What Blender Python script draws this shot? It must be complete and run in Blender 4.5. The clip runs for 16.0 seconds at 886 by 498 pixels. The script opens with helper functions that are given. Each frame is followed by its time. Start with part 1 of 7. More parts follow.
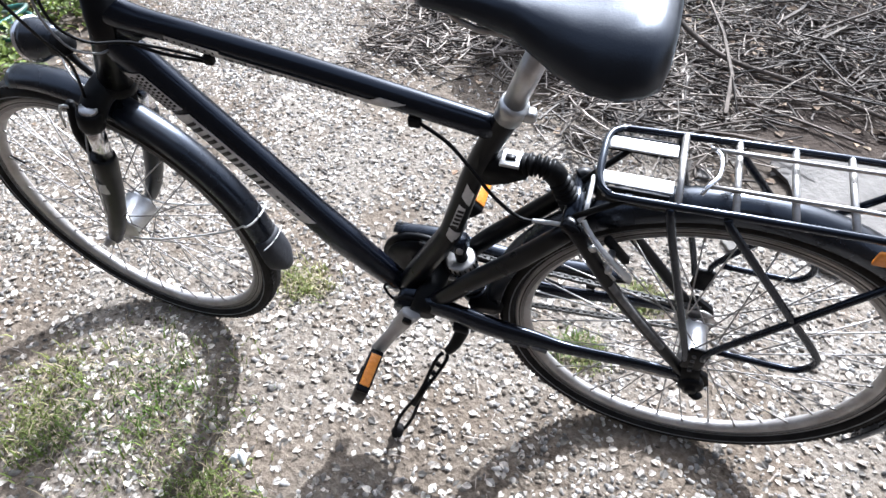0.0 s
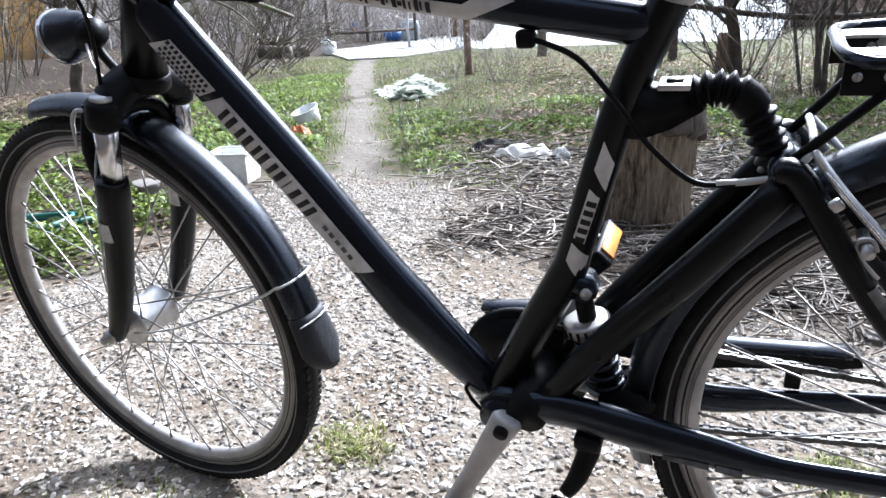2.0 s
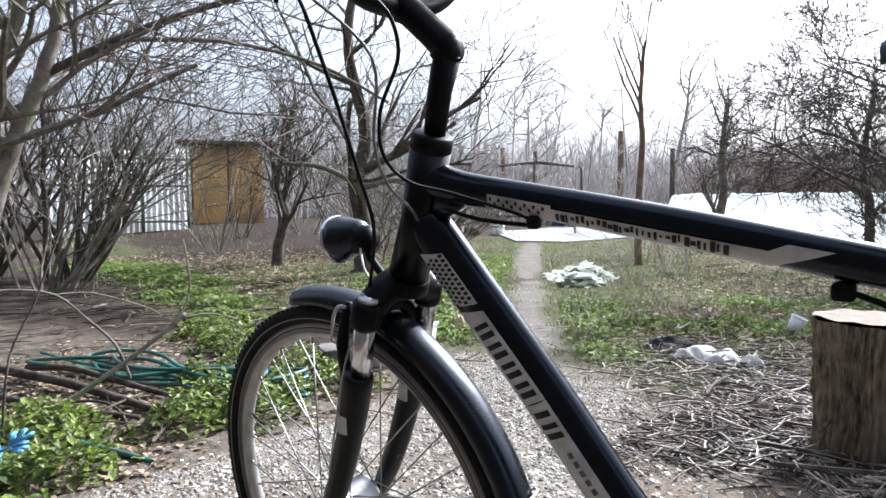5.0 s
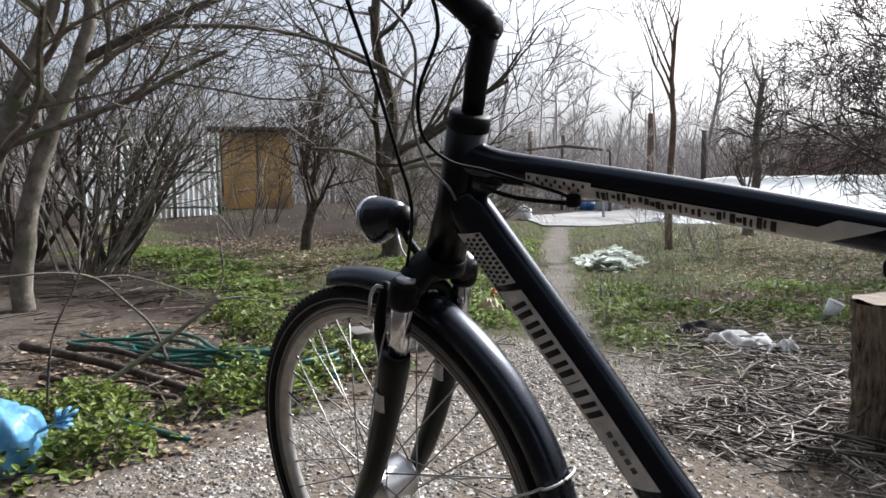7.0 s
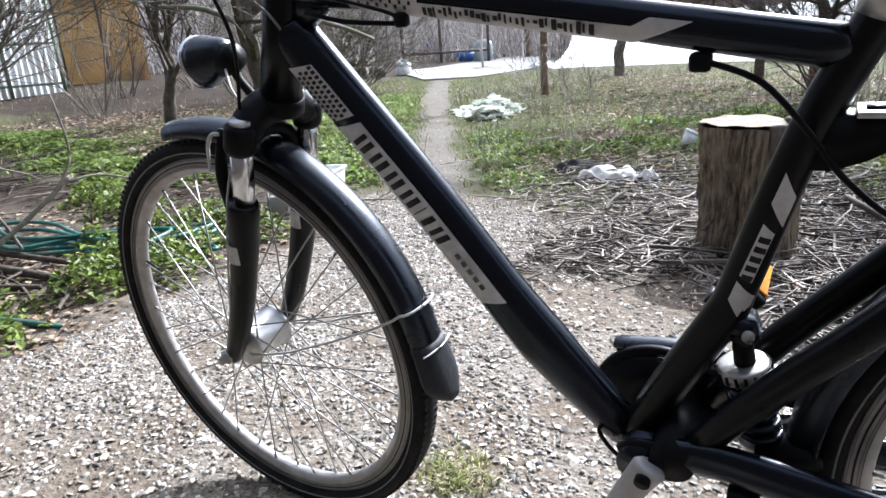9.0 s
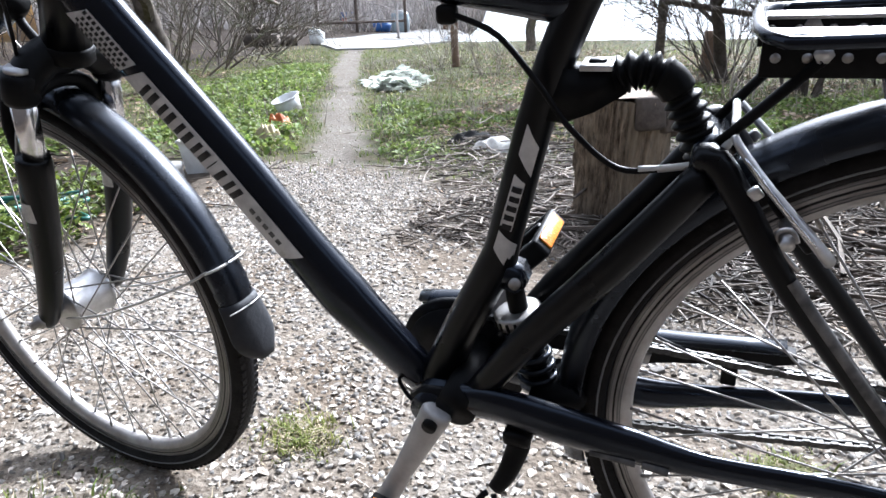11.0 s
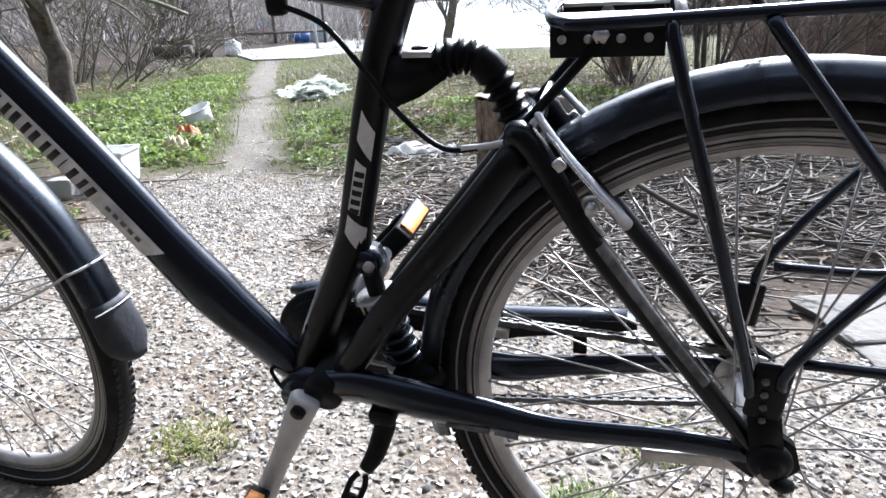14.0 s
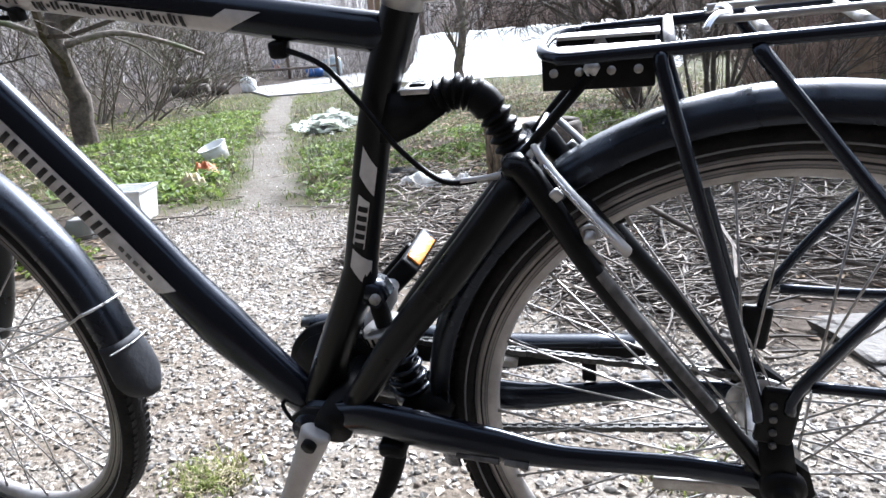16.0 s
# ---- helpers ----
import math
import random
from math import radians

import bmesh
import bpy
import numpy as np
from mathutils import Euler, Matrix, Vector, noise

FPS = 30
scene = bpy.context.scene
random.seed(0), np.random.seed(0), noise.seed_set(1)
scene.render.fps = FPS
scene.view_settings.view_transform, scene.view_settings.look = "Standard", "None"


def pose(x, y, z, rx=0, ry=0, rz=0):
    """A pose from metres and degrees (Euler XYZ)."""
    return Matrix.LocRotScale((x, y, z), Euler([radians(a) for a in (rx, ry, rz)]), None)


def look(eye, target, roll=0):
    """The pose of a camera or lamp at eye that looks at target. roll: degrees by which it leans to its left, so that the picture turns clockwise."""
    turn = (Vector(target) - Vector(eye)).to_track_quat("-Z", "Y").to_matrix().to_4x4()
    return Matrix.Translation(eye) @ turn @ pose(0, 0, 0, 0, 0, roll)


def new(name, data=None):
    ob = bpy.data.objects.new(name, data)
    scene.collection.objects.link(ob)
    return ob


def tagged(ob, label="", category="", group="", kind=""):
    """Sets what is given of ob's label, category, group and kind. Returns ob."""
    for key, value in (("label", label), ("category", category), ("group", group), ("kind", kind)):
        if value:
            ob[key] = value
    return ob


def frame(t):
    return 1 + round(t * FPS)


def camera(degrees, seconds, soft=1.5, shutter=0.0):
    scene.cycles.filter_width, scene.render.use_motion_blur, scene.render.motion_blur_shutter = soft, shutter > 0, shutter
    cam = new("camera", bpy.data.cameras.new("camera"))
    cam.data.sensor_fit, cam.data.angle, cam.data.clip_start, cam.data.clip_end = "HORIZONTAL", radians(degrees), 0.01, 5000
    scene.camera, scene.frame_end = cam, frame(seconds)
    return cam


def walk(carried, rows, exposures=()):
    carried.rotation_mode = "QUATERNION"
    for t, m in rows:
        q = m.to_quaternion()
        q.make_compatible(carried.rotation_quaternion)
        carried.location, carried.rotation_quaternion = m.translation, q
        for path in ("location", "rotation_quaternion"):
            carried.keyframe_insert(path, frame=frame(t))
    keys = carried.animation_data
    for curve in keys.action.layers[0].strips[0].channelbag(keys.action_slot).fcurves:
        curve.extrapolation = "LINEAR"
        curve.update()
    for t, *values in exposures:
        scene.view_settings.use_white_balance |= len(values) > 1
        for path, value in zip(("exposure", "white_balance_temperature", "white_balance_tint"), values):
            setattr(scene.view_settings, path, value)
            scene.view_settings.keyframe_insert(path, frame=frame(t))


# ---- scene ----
cam = camera(69.0, 16.0, 1.55)
EXPOSURES = [(0.0, 1.62, 5510, 10), (0.5, 1.36, 5510, 10), (1.0, 1.73, 5460, 10), (1.5, 1.74, 5460, 10), (2.0, 1.79, 5460, 10), (3.0, 2.04, 5460, 10), (3.5, 2.19, 5510, 10), (4.0, 1.83, 5510, 10), (5.0, 1.4, 5610, 10), (6.4, 0.94, 5760, 10), (7.5, 0.69, 5960, 10), (8.0, 0.94, 6010, 10), (8.5, 1.29, 5660, 10), (9.0, 1.54, 5560, 10), (9.5, 1.59, 5560, 10), (12.0, 1.69, 5510, 10), (16.0, 1.74, 5510, 10)]
PATH = [
    (0, (0.291, -0.789, 1.209), (-0.154, 0.558, -0.201), -1.0),
    (0.5, (0.242, -0.72, 0.971), (-0.21, 0.733, -0.328), -3.2),
    (1, (0.228, -0.7, 0.85), (-0.279, 1.007, -0.061), -2.6),
    (1.5, (0.219, -0.719, 0.781), (-0.418, 1.036, 0.063), -2.5),
    (2, (0.21, -0.711, 0.768), (-0.568, 1.001, 0.088), -3.3),
    (2.5, (0.17, -0.719, 0.778), (-0.676, 0.951, 0.074), -0.8),
    (3, (0.135, -0.72, 0.79), (-0.794, 0.947, 0.191), 2.2),
    (3.5, (0.12, -0.718, 0.797), (-0.978, 0.892, 0.351), 1.9),
    (4, (0.114, -0.722, 0.803), (-1.05, 0.877, 0.501), -0.3),
    (4.5, (0.106, -0.731, 0.811), (-1.073, 0.874, 0.624), -0.2),
    (5, (0.098, -0.741, 0.816), (-1.117, 0.842, 0.678), -0.2),
    (5.2, (0.100, -0.745, 0.817), (-1.123, 0.835, 0.704), -0.6),
    (7.3, (0.088, -0.750, 0.805), (-1.192, 0.770, 0.584), -0.8),
    (7.5, (0.089, -0.742, 0.799), (-1.144, 0.804, 0.506), -1.5),
    (8, (0.093, -0.731, 0.788), (-1.053, 0.823, 0.268), -3.1),
    (8.5, (0.093, -0.728, 0.787), (-1.088, 0.794, 0.249), -3.7),
    (9, (0.126, -0.715, 0.775), (-0.84, 0.925, 0.161), -3.9),
    (9.5, (0.163, -0.696, 0.756), (-0.607, 1.019, 0.073), -5.5),
    (9.7, (0.163, -0.690, 0.754), (-0.575, 1.028, 0.057), -4.7),
    (11.8, (0.315, -0.664, 0.746), (-0.434, 1.061, 0.091), -0.4),
    (12, (0.317, -0.664, 0.745), (-0.413, 1.089, 0.115), -0.5),
    (12.5, (0.318, -0.666, 0.745), (-0.383, 1.099, 0.118), -0.5),
    (13, (0.337, -0.67, 0.737), (-0.283, 1.123, 0.106), -2.2),
    (13.5, (0.342, -0.673, 0.735), (-0.249, 1.133, 0.111), -2.3),
    (14, (0.345, -0.671, 0.732), (-0.202, 1.128, 0.05), -2.3),
    (14.5, (0.347, -0.674, 0.73), (-0.163, 1.14, 0.06), -2.1),
    (15, (0.343, -0.673, 0.732), (-0.171, 1.138, 0.057), -1.9),
    (15.5, (0.345, -0.674, 0.732), (-0.193, 1.135, 0.071), -2.0),
    (16, (0.359, -0.673, 0.737), (-0.241, 1.138, 0.139), -4.3),
]
walk(cam, [(t, look(eye, target, roll)) for t, eye, target, roll in PATH], EXPOSURES)

# ---- light and exposure ----
SUN_EL, SUN_AZ = 39.0, 9.0          # the sun stands beyond the bicycle, slightly to its rear
sun_dir = Vector((math.sin(radians(SUN_AZ)) * math.cos(radians(SUN_EL)), math.cos(radians(SUN_AZ)) * math.cos(radians(SUN_EL)), math.sin(radians(SUN_EL))))
world = bpy.data.worlds.new("sky")
scene.world = world
world.use_nodes = True
wn = world.node_tree.nodes
sky = wn.new("ShaderNodeTexSky")
sky.sky_type, sky.sun_disc = "NISHITA", False
sky.sun_elevation, sky.sun_rotation = radians(SUN_EL), radians(SUN_AZ)
sky.dust_density, sky.air_density, sky.ozone_density = 10.0, 1.0, 1.0
haze = wn.new("ShaderNodeHueSaturation")      # thin bright haze pales the sky
haze.inputs["Saturation"].default_value, haze.inputs["Value"].default_value = 0.5, 1.0
world.node_tree.links.new(sky.outputs["Color"], haze.inputs["Color"])
veil = wn.new("ShaderNodeMix")                  # an even white veil of high cloud
veil.data_type = "RGBA"
veil.inputs["Factor"].default_value = 0.12
veil.inputs[7].default_value = (9.6, 9.9, 10.6, 1)
world.node_tree.links.new(haze.outputs["Color"], veil.inputs[6])
world.node_tree.links.new(veil.outputs[2], wn["Background"].inputs["Color"])
wn["Background"].inputs["Strength"].default_value = 0.11
sun = new("sun", bpy.data.lights.new("sun", "SUN"))
sun.data.energy, sun.data.angle, sun.data.color = 4.4, radians(0.6), (1.0, 0.97, 0.93)
sun.matrix_world = look(sun_dir * 50, (0, 0, 0))


# ---- materials ----
def material(name, color, rough=0.6, metal=0.0, color2=None, scale=20.0, bump=0.0, bump_scale=200.0, coat=0.0, spec=0.5, island=0.0, stain=None, stain_scale=3.0, rough2=None, trans=0.0, stretch=None):
    """Principled material with colour mottling at two scales, roughness variation and fine relief."""
    m = bpy.data.materials.new(name)
    m.use_nodes = True
    nt, n = m.node_tree, m.node_tree.nodes
    b = n["Principled BSDF"]
    b.inputs["Metallic"].default_value, b.inputs["Roughness"].default_value = metal, rough
    b.inputs["Specular IOR Level"].default_value, b.inputs["Coat Weight"].default_value = spec, coat
    co = n.new("ShaderNodeTexCoord")
    place = co.outputs["Object"]
    if stretch is not None:
        mp = n.new("ShaderNodeMapping")
        mp.inputs["Scale"].default_value = stretch
        nt.links.new(place, mp.inputs["Vector"])
        place = mp.outputs["Vector"]
    out = None
    if color2 is not None:
        no = n.new("ShaderNodeTexNoise")
        no.inputs["Scale"].default_value, no.inputs["Detail"].default_value, no.inputs["Roughness"].default_value = scale, 8, 0.65
        nt.links.new(place, no.inputs["Vector"])
        rp = n.new("ShaderNodeValToRGB")
        rp.color_ramp.elements[0].position, rp.color_ramp.elements[1].position = 0.35, 0.65
        rp.color_ramp.elements[0].color, rp.color_ramp.elements[1].color = (*color, 1), (*color2, 1)
        nt.links.new(no.outputs["Fac"], rp.inputs["Fac"])
        out = rp.outputs["Color"]
    else:
        rgb = n.new("ShaderNodeRGB")
        rgb.outputs[0].default_value = (*color, 1)
        out = rgb.outputs[0]
    if stain is not None:
        ns = n.new("ShaderNodeTexNoise")
        ns.inputs["Scale"].default_value, ns.inputs["Detail"].default_value = stain_scale, 5
        nt.links.new(place, ns.inputs["Vector"])
        mr = n.new("ShaderNodeMapRange")
        mr.inputs["From Min"].default_value, mr.inputs["From Max"].default_value = 0.5, 0.68
        nt.links.new(ns.outputs["Fac"], mr.inputs["Value"])
        mx = n.new("ShaderNodeMix")
        mx.data_type = "RGBA"
        nt.links.new(mr.outputs["Result"], mx.inputs["Factor"])
        nt.links.new(out, mx.inputs[6])
        mx.inputs[7].default_value = (*stain, 1)
        out = mx.outputs[2]
    if island > 0:
        ge = n.new("ShaderNodeNewGeometry")
        mr = n.new("ShaderNodeMapRange")
        mr.inputs["To Min"].default_value, mr.inputs["To Max"].default_value = 1 - island, 1 + island
        nt.links.new(ge.outputs["Random Per Island"], mr.inputs["Value"])
        hs = n.new("ShaderNodeHueSaturation")
        nt.links.new(mr.outputs["Result"], hs.inputs["Value"])
        nt.links.new(out, hs.inputs["Color"])
        out = hs.outputs["Color"]
    nt.links.new(out, b.inputs["Base Color"])
    if rough2 is not None:
        nr = n.new("ShaderNodeTexNoise")
        nr.inputs["Scale"].default_value, nr.inputs["Detail"].default_value = scale * 2.3, 6
        nt.links.new(place, nr.inputs["Vector"])
        mr = n.new("ShaderNodeMapRange")
        mr.inputs["From Min"].default_value, mr.inputs["From Max"].default_value = 0.3, 0.7
        mr.inputs["To Min"].default_value, mr.inputs["To Max"].default_value = rough, rough2
        nt.links.new(nr.outputs["Fac"], mr.inputs["Value"])
        nt.links.new(mr.outputs["Result"], b.inputs["Roughness"])
    if bump > 0:
        nb = n.new("ShaderNodeTexNoise")
        nb.inputs["Scale"].default_value, nb.inputs["Detail"].default_value = bump_scale, 5
        nt.links.new(place, nb.inputs["Vector"])
        bp = n.new("ShaderNodeBump")
        bp.inputs["Strength"].default_value, bp.inputs["Distance"].default_value = bump, 0.01
        nt.links.new(nb.outputs["Fac"], bp.inputs["Height"])
        nt.links.new(bp.outputs["Normal"], b.inputs["Normal"])
    if trans > 0:
        tr = n.new("ShaderNodeBsdfTranslucent")
        nt.links.new(out, tr.inputs["Color"])
        ms = n.new("ShaderNodeMixShader")
        ms.inputs["Fac"].default_value = trans
        nt.links.new(b.outputs["BSDF"], ms.inputs[1])
        nt.links.new(tr.outputs["BSDF"], ms.inputs[2])
        nt.links.new(ms.outputs["Shader"], n["Material Output"].inputs["Surface"])
    return m


M_FRAME = material("frame_lacquer", (0.0008, 0.0012, 0.0030), 0.18, 0.0, (0.0016, 0.0022, 0.0046), 9, spec=0.42, rough2=0.27)
M_SATIN = material("satin_black", (0.0012, 0.0014, 0.0022), 0.26, 0.0, (0.002, 0.0024, 0.0036), 14, spec=0.2, rough2=0.40)
M_BLACK = material("black_plastic", (0.002, 0.002, 0.0024), 0.38, 0.0, (0.006, 0.006, 0.0065), 30, spec=0.11, bump=0.04, bump_scale=300, rough2=0.55)
M_GUARD = material("mudguard_plastic", (0.0016, 0.002, 0.0035), 0.20, 0.0, (0.003, 0.0036, 0.0055), 7, rough2=0.34, spec=0.5, stain=(0.012, 0.011, 0.011), stain_scale=9)
M_RUBBER = material("tyre_rubber", (0.006, 0.0055, 0.0055), 0.8, 0.0, (0.016, 0.0145, 0.014), 35, spec=0.15, bump=0.2, bump_scale=260)
M_FLAP = material("flap_rubber", (0.014, 0.015, 0.018), 0.6, 0.0, (0.023, 0.024, 0.028), 40, spec=0.3, bump=0.1, bump_scale=150)
M_RIM = material("rim_aluminium", (0.40, 0.385, 0.37), 0.40, 0.6, (0.27, 0.25, 0.235), 22, rough2=0.6, bump=0.05, bump_scale=90)
M_ALU = material("aluminium", (0.56, 0.56, 0.57), 0.30, 0.92, (0.42, 0.41, 0.40), 30, rough2=0.5, bump=0.05, bump_scale=200)
M_CRANK = material("brushed_grey_alloy", (0.44, 0.43, 0.42), 0.5, 0.35, (0.36, 0.35, 0.34), 45, rough2=0.6)
M_CHROME = material("chrome", (0.78, 0.78, 0.80), 0.12, 1.0, (0.66, 0.66, 0.68), 40, rough2=0.25)
M_STEEL = material("dull_steel", (0.40, 0.39, 0.38), 0.35, 0.9, (0.28, 0.26, 0.24), 60, rough2=0.55)
M_CHAIN = material("oily_chain", (0.025, 0.024, 0.023), 0.45, 0.6, (0.10, 0.097, 0.09), 200)
M_AMBER = material("amber_reflector", (0.75, 0.26, 0.02), 0.25, 0.0, (0.62, 0.2, 0.015), 150, bump=0.3, bump_scale=400)
M_RED = material("red_reflector", (0.45, 0.03, 0.015), 0.2, 0.0, (0.35, 0.02, 0.01), 150)
M_DECAL = material("silver_decal", (0.60, 0.59, 0.58), 0.42, 0.1, (0.48, 0.47, 0.465), 40, rough2=0.55, stain=(0.34, 0.33, 0.33), stain_scale=25)
M_INK = material("dark_decal_ink", (0.008, 0.008, 0.010), 0.4, 0.0, (0.014, 0.014, 0.015), 80, spec=0.25)
M_WIRE = material("pale_wire", (0.55, 0.54, 0.52), 0.45, 0.2, (0.42, 0.41, 0.40), 60)
M_CABLE = material("grey_cable", (0.16, 0.16, 0.16), 0.5, 0.0, (0.11, 0.11, 0.11), 60)
M_STICKER = material("worn_sticker", (0.52, 0.51, 0.49), 0.5, 0.0, (0.33, 0.32, 0.31), 120)
M_SADDLE = material("saddle_vinyl", (0.003, 0.0035, 0.005), 0.28, 0.0, (0.004, 0.004, 0.006), 12, spec=0.45, bump=0.05, bump_scale=500, rough2=0.46)
M_WORN = material("worn_grey_decal", (0.13, 0.125, 0.12), 0.45, 0.1, (0.02, 0.02, 0.021), 45, rough2=0.6, stain=(0.006, 0.006, 0.008), stain_scale=38)
M_LENS = material("lamp_lens", (0.75, 0.77, 0.8), 0.08, 0.3, (0.65, 0.66, 0.7), 90)

for m, sheen in ((M_FRAME, 0.07), (M_GUARD, 0.07), (M_SADDLE, 0.07)):
    m.node_tree.nodes["Principled BSDF"].inputs["Sheen Weight"].default_value = sheen
    m.node_tree.nodes["Principled BSDF"].inputs["Sheen Roughness"].default_value = 0.3
    m.node_tree.nodes["Principled BSDF"].inputs["Sheen Tint"].default_value = (0.80, 0.90, 1.0, 1)
    m.node_tree.nodes["Principled BSDF"].inputs["Specular Tint"].default_value = (0.72, 0.82, 1.0, 1)


# ---- mesh helpers ----
def part(name, bm, mat, parent=None, label="", smooth=True):
    """Links a bmesh as one mesh object under a thing or a part."""
    me = bpy.data.meshes.new(name)
    bmesh.ops.recalc_face_normals(bm, faces=bm.faces)
    bm.to_mesh(me)
    bm.free()
    if smooth:
        for p in me.polygons:
            p.use_smooth = True
    me.materials.append(mat)
    ob = new(name, me)
    ob.parent = parent
    if label:
        ob["label"] = label
    return ob


def pile(name, verts, faces, mat, parent=None, smooth=False):
    """One mesh object straight from vertices and faces."""
    me = bpy.data.meshes.new(name)
    me.from_pydata([tuple(v) for v in verts], [], [tuple(f) for f in faces])
    if smooth:
        for p in me.polygons:
            p.use_smooth = True
    me.materials.append(mat)
    ob = new(name, me)
    ob.parent = parent
    return ob


def spline(pts, n):
    """Catmull-Rom points through pts, n steps a span."""
    P = [Vector(p) for p in pts]
    if n <= 1 or len(P) < 3:
        return P
    out = []
    for i in range(len(P) - 1):
        a, b, c, d = P[max(i - 1, 0)], P[i], P[i + 1], P[min(i + 2, len(P) - 1)]
        for k in range(n):
            t = k / n
            out.append(0.5 * ((2 * b) + (c - a) * t + (2 * a - 5 * b + 4 * c - d) * t * t + (3 * b - a - 3 * c + d) * t ** 3))
    out.append(P[-1])
    return out


def sweep(pts, r, seg=12, n=1, flat=1.0, bm=None, up=(0, 1, 0), caps=True):
    """A tube along pts with radii r (one or a list); flat scales it along the side axis up."""
    bm = bm or bmesh.new()
    R = list(r) if isinstance(r, (list, tuple)) else [r] * len(pts)
    P = spline(pts, n)
    if n > 1 and len(pts) > 2:
        R = [R[min(i // n, len(R) - 2)] * (1 - (i % n) / n) + R[min(i // n, len(R) - 2) + 1] * ((i % n) / n) if i < len(P) - 1 else R[-1] for i in range(len(P))]
    rings = []
    for i, p in enumerate(P):
        d = (P[min(i + 1, len(P) - 1)] - P[max(i - 1, 0)]).normalized()
        b = Vector(up) - d * d.dot(Vector(up))
        if b.length < 0.15:
            b = Vector((1, 0, 0)) - d * d.x
        b.normalize()
        nn = d.cross(b)
        rings.append([bm.verts.new(p + R[i] * (math.cos(a) * nn + flat * math.sin(a) * b)) for a in (2 * math.pi * k / seg for k in range(seg))])
    for a, b in zip(rings, rings[1:]):
        for k in range(seg):
            bm.faces.new((a[k], a[(k + 1) % seg], b[(k + 1) % seg], b[k]))
    if caps:
        bm.faces.new(rings[0][::-1])
        bm.faces.new(rings[-1])
    return bm


def lathe(profile, seg=32, m=None, bm=None, close=False):
    """Turns (radius, along) pairs round the y axis; m places it."""
    bm = bm or bmesh.new()
    m = m or Matrix()
    rings = []
    for r, y in profile:
        rings.append([bm.verts.new(m @ Vector((r * math.cos(a), y, r * math.sin(a)))) for a in (2 * math.pi * k / seg for k in range(seg))])
    pairs = list(zip(rings, rings[1:])) + ([(rings[-1], rings[0])] if close else [])
    for a, b in pairs:
        for k in range(seg):
            bm.faces.new((a[k], a[(k + 1) % seg], b[(k + 1) % seg], b[k]))
    if not close:
        for ring in (rings[0], rings[-1]):
            if (ring[0].co - ring[seg // 2].co).length > 1e-6:
                bm.faces.new(ring)
    return bm


def box(c, s, bevel=0.0, m=None, bm=None):
    bm = bm or bmesh.new()
    geo = bmesh.ops.create_cube(bm, size=1.0, matrix=(m or Matrix()) @ Matrix.Translation(c) @ Matrix.Diagonal((*s, 1)))
    if bevel > 0:
        es = list({e for v in geo["verts"] for e in v.link_edges})
        bmesh.ops.bevel(bm, geom=es, offset=bevel, segments=2, affect="EDGES", profile=0.5)
    return bm


def plate(outline, w0, w1, bm=None):
    """A flat plate: an outline in (x, h), from side w0 to w1."""
    bm = bm or bmesh.new()
    a = [bm.verts.new((x, w0, h)) for x, h in outline]
    b = [bm.verts.new((x, w1, h)) for x, h in outline]
    bm.faces.new(a)
    bm.faces.new(b[::-1])
    for i in range(len(a)):
        j = (i + 1) % len(a)
        bm.faces.new((a[i], b[i], b[j], a[j]))
    return bm


def empty(name, m=None):
    ob = new(name)
    ob.matrix_world = m or Matrix()
    ob.empty_display_size = 0.1
    return ob


# ---- ground ----
def smooth01(a, b, v):
    t = np.clip((v - a) / (b - a), 0, 1)
    return t * t * (3 - 2 * t)


def wob(x, y, s, seed):
    """Cheap smooth noise in about -1..1 on arrays."""
    return (np.sin(x * s + 1.7 * np.sin(y * s * 0.7 + seed)) + np.sin(y * s * 1.3 + 2.1 * np.sin(x * s * 0.6 - seed)) + 0.6 * np.sin((x + y) * s * 2.3 + seed * 3)) / 2.6


PATHWAY = [(-1.35, 1.9), (-1.75, 2.5), (-2.95, 4.55), (-4.6, 7.4), (-6.35, 10.6), (-7.3, 12.6)]


def path_distance(x, y):
    best = np.full(np.shape(x), 1e9)
    for (x0, y0), (x1, y1) in zip(PATHWAY, PATHWAY[1:]):
        dx, dy = x1 - x0, y1 - y0
        t = np.clip(((x - x0) * dx + (y - y0) * dy) / (dx * dx + dy * dy), 0, 1)
        best = np.minimum(best, np.hypot(x - x0 - t * dx, y - y0 - t * dy))
    return best


def gravel_edge(x):
    """How far (y) the gravelled yard reaches at x."""
    return np.interp(x, [-2.1, -1.9, -1.6, -1.0, -0.6, -0.3, 0.0, 0.3, 0.8, 1.3, 2.2], [1.6, 2.05, 2.22, 2.05, 1.70, 1.35, 1.02, 0.85, 0.75, 0.72, 0.7])


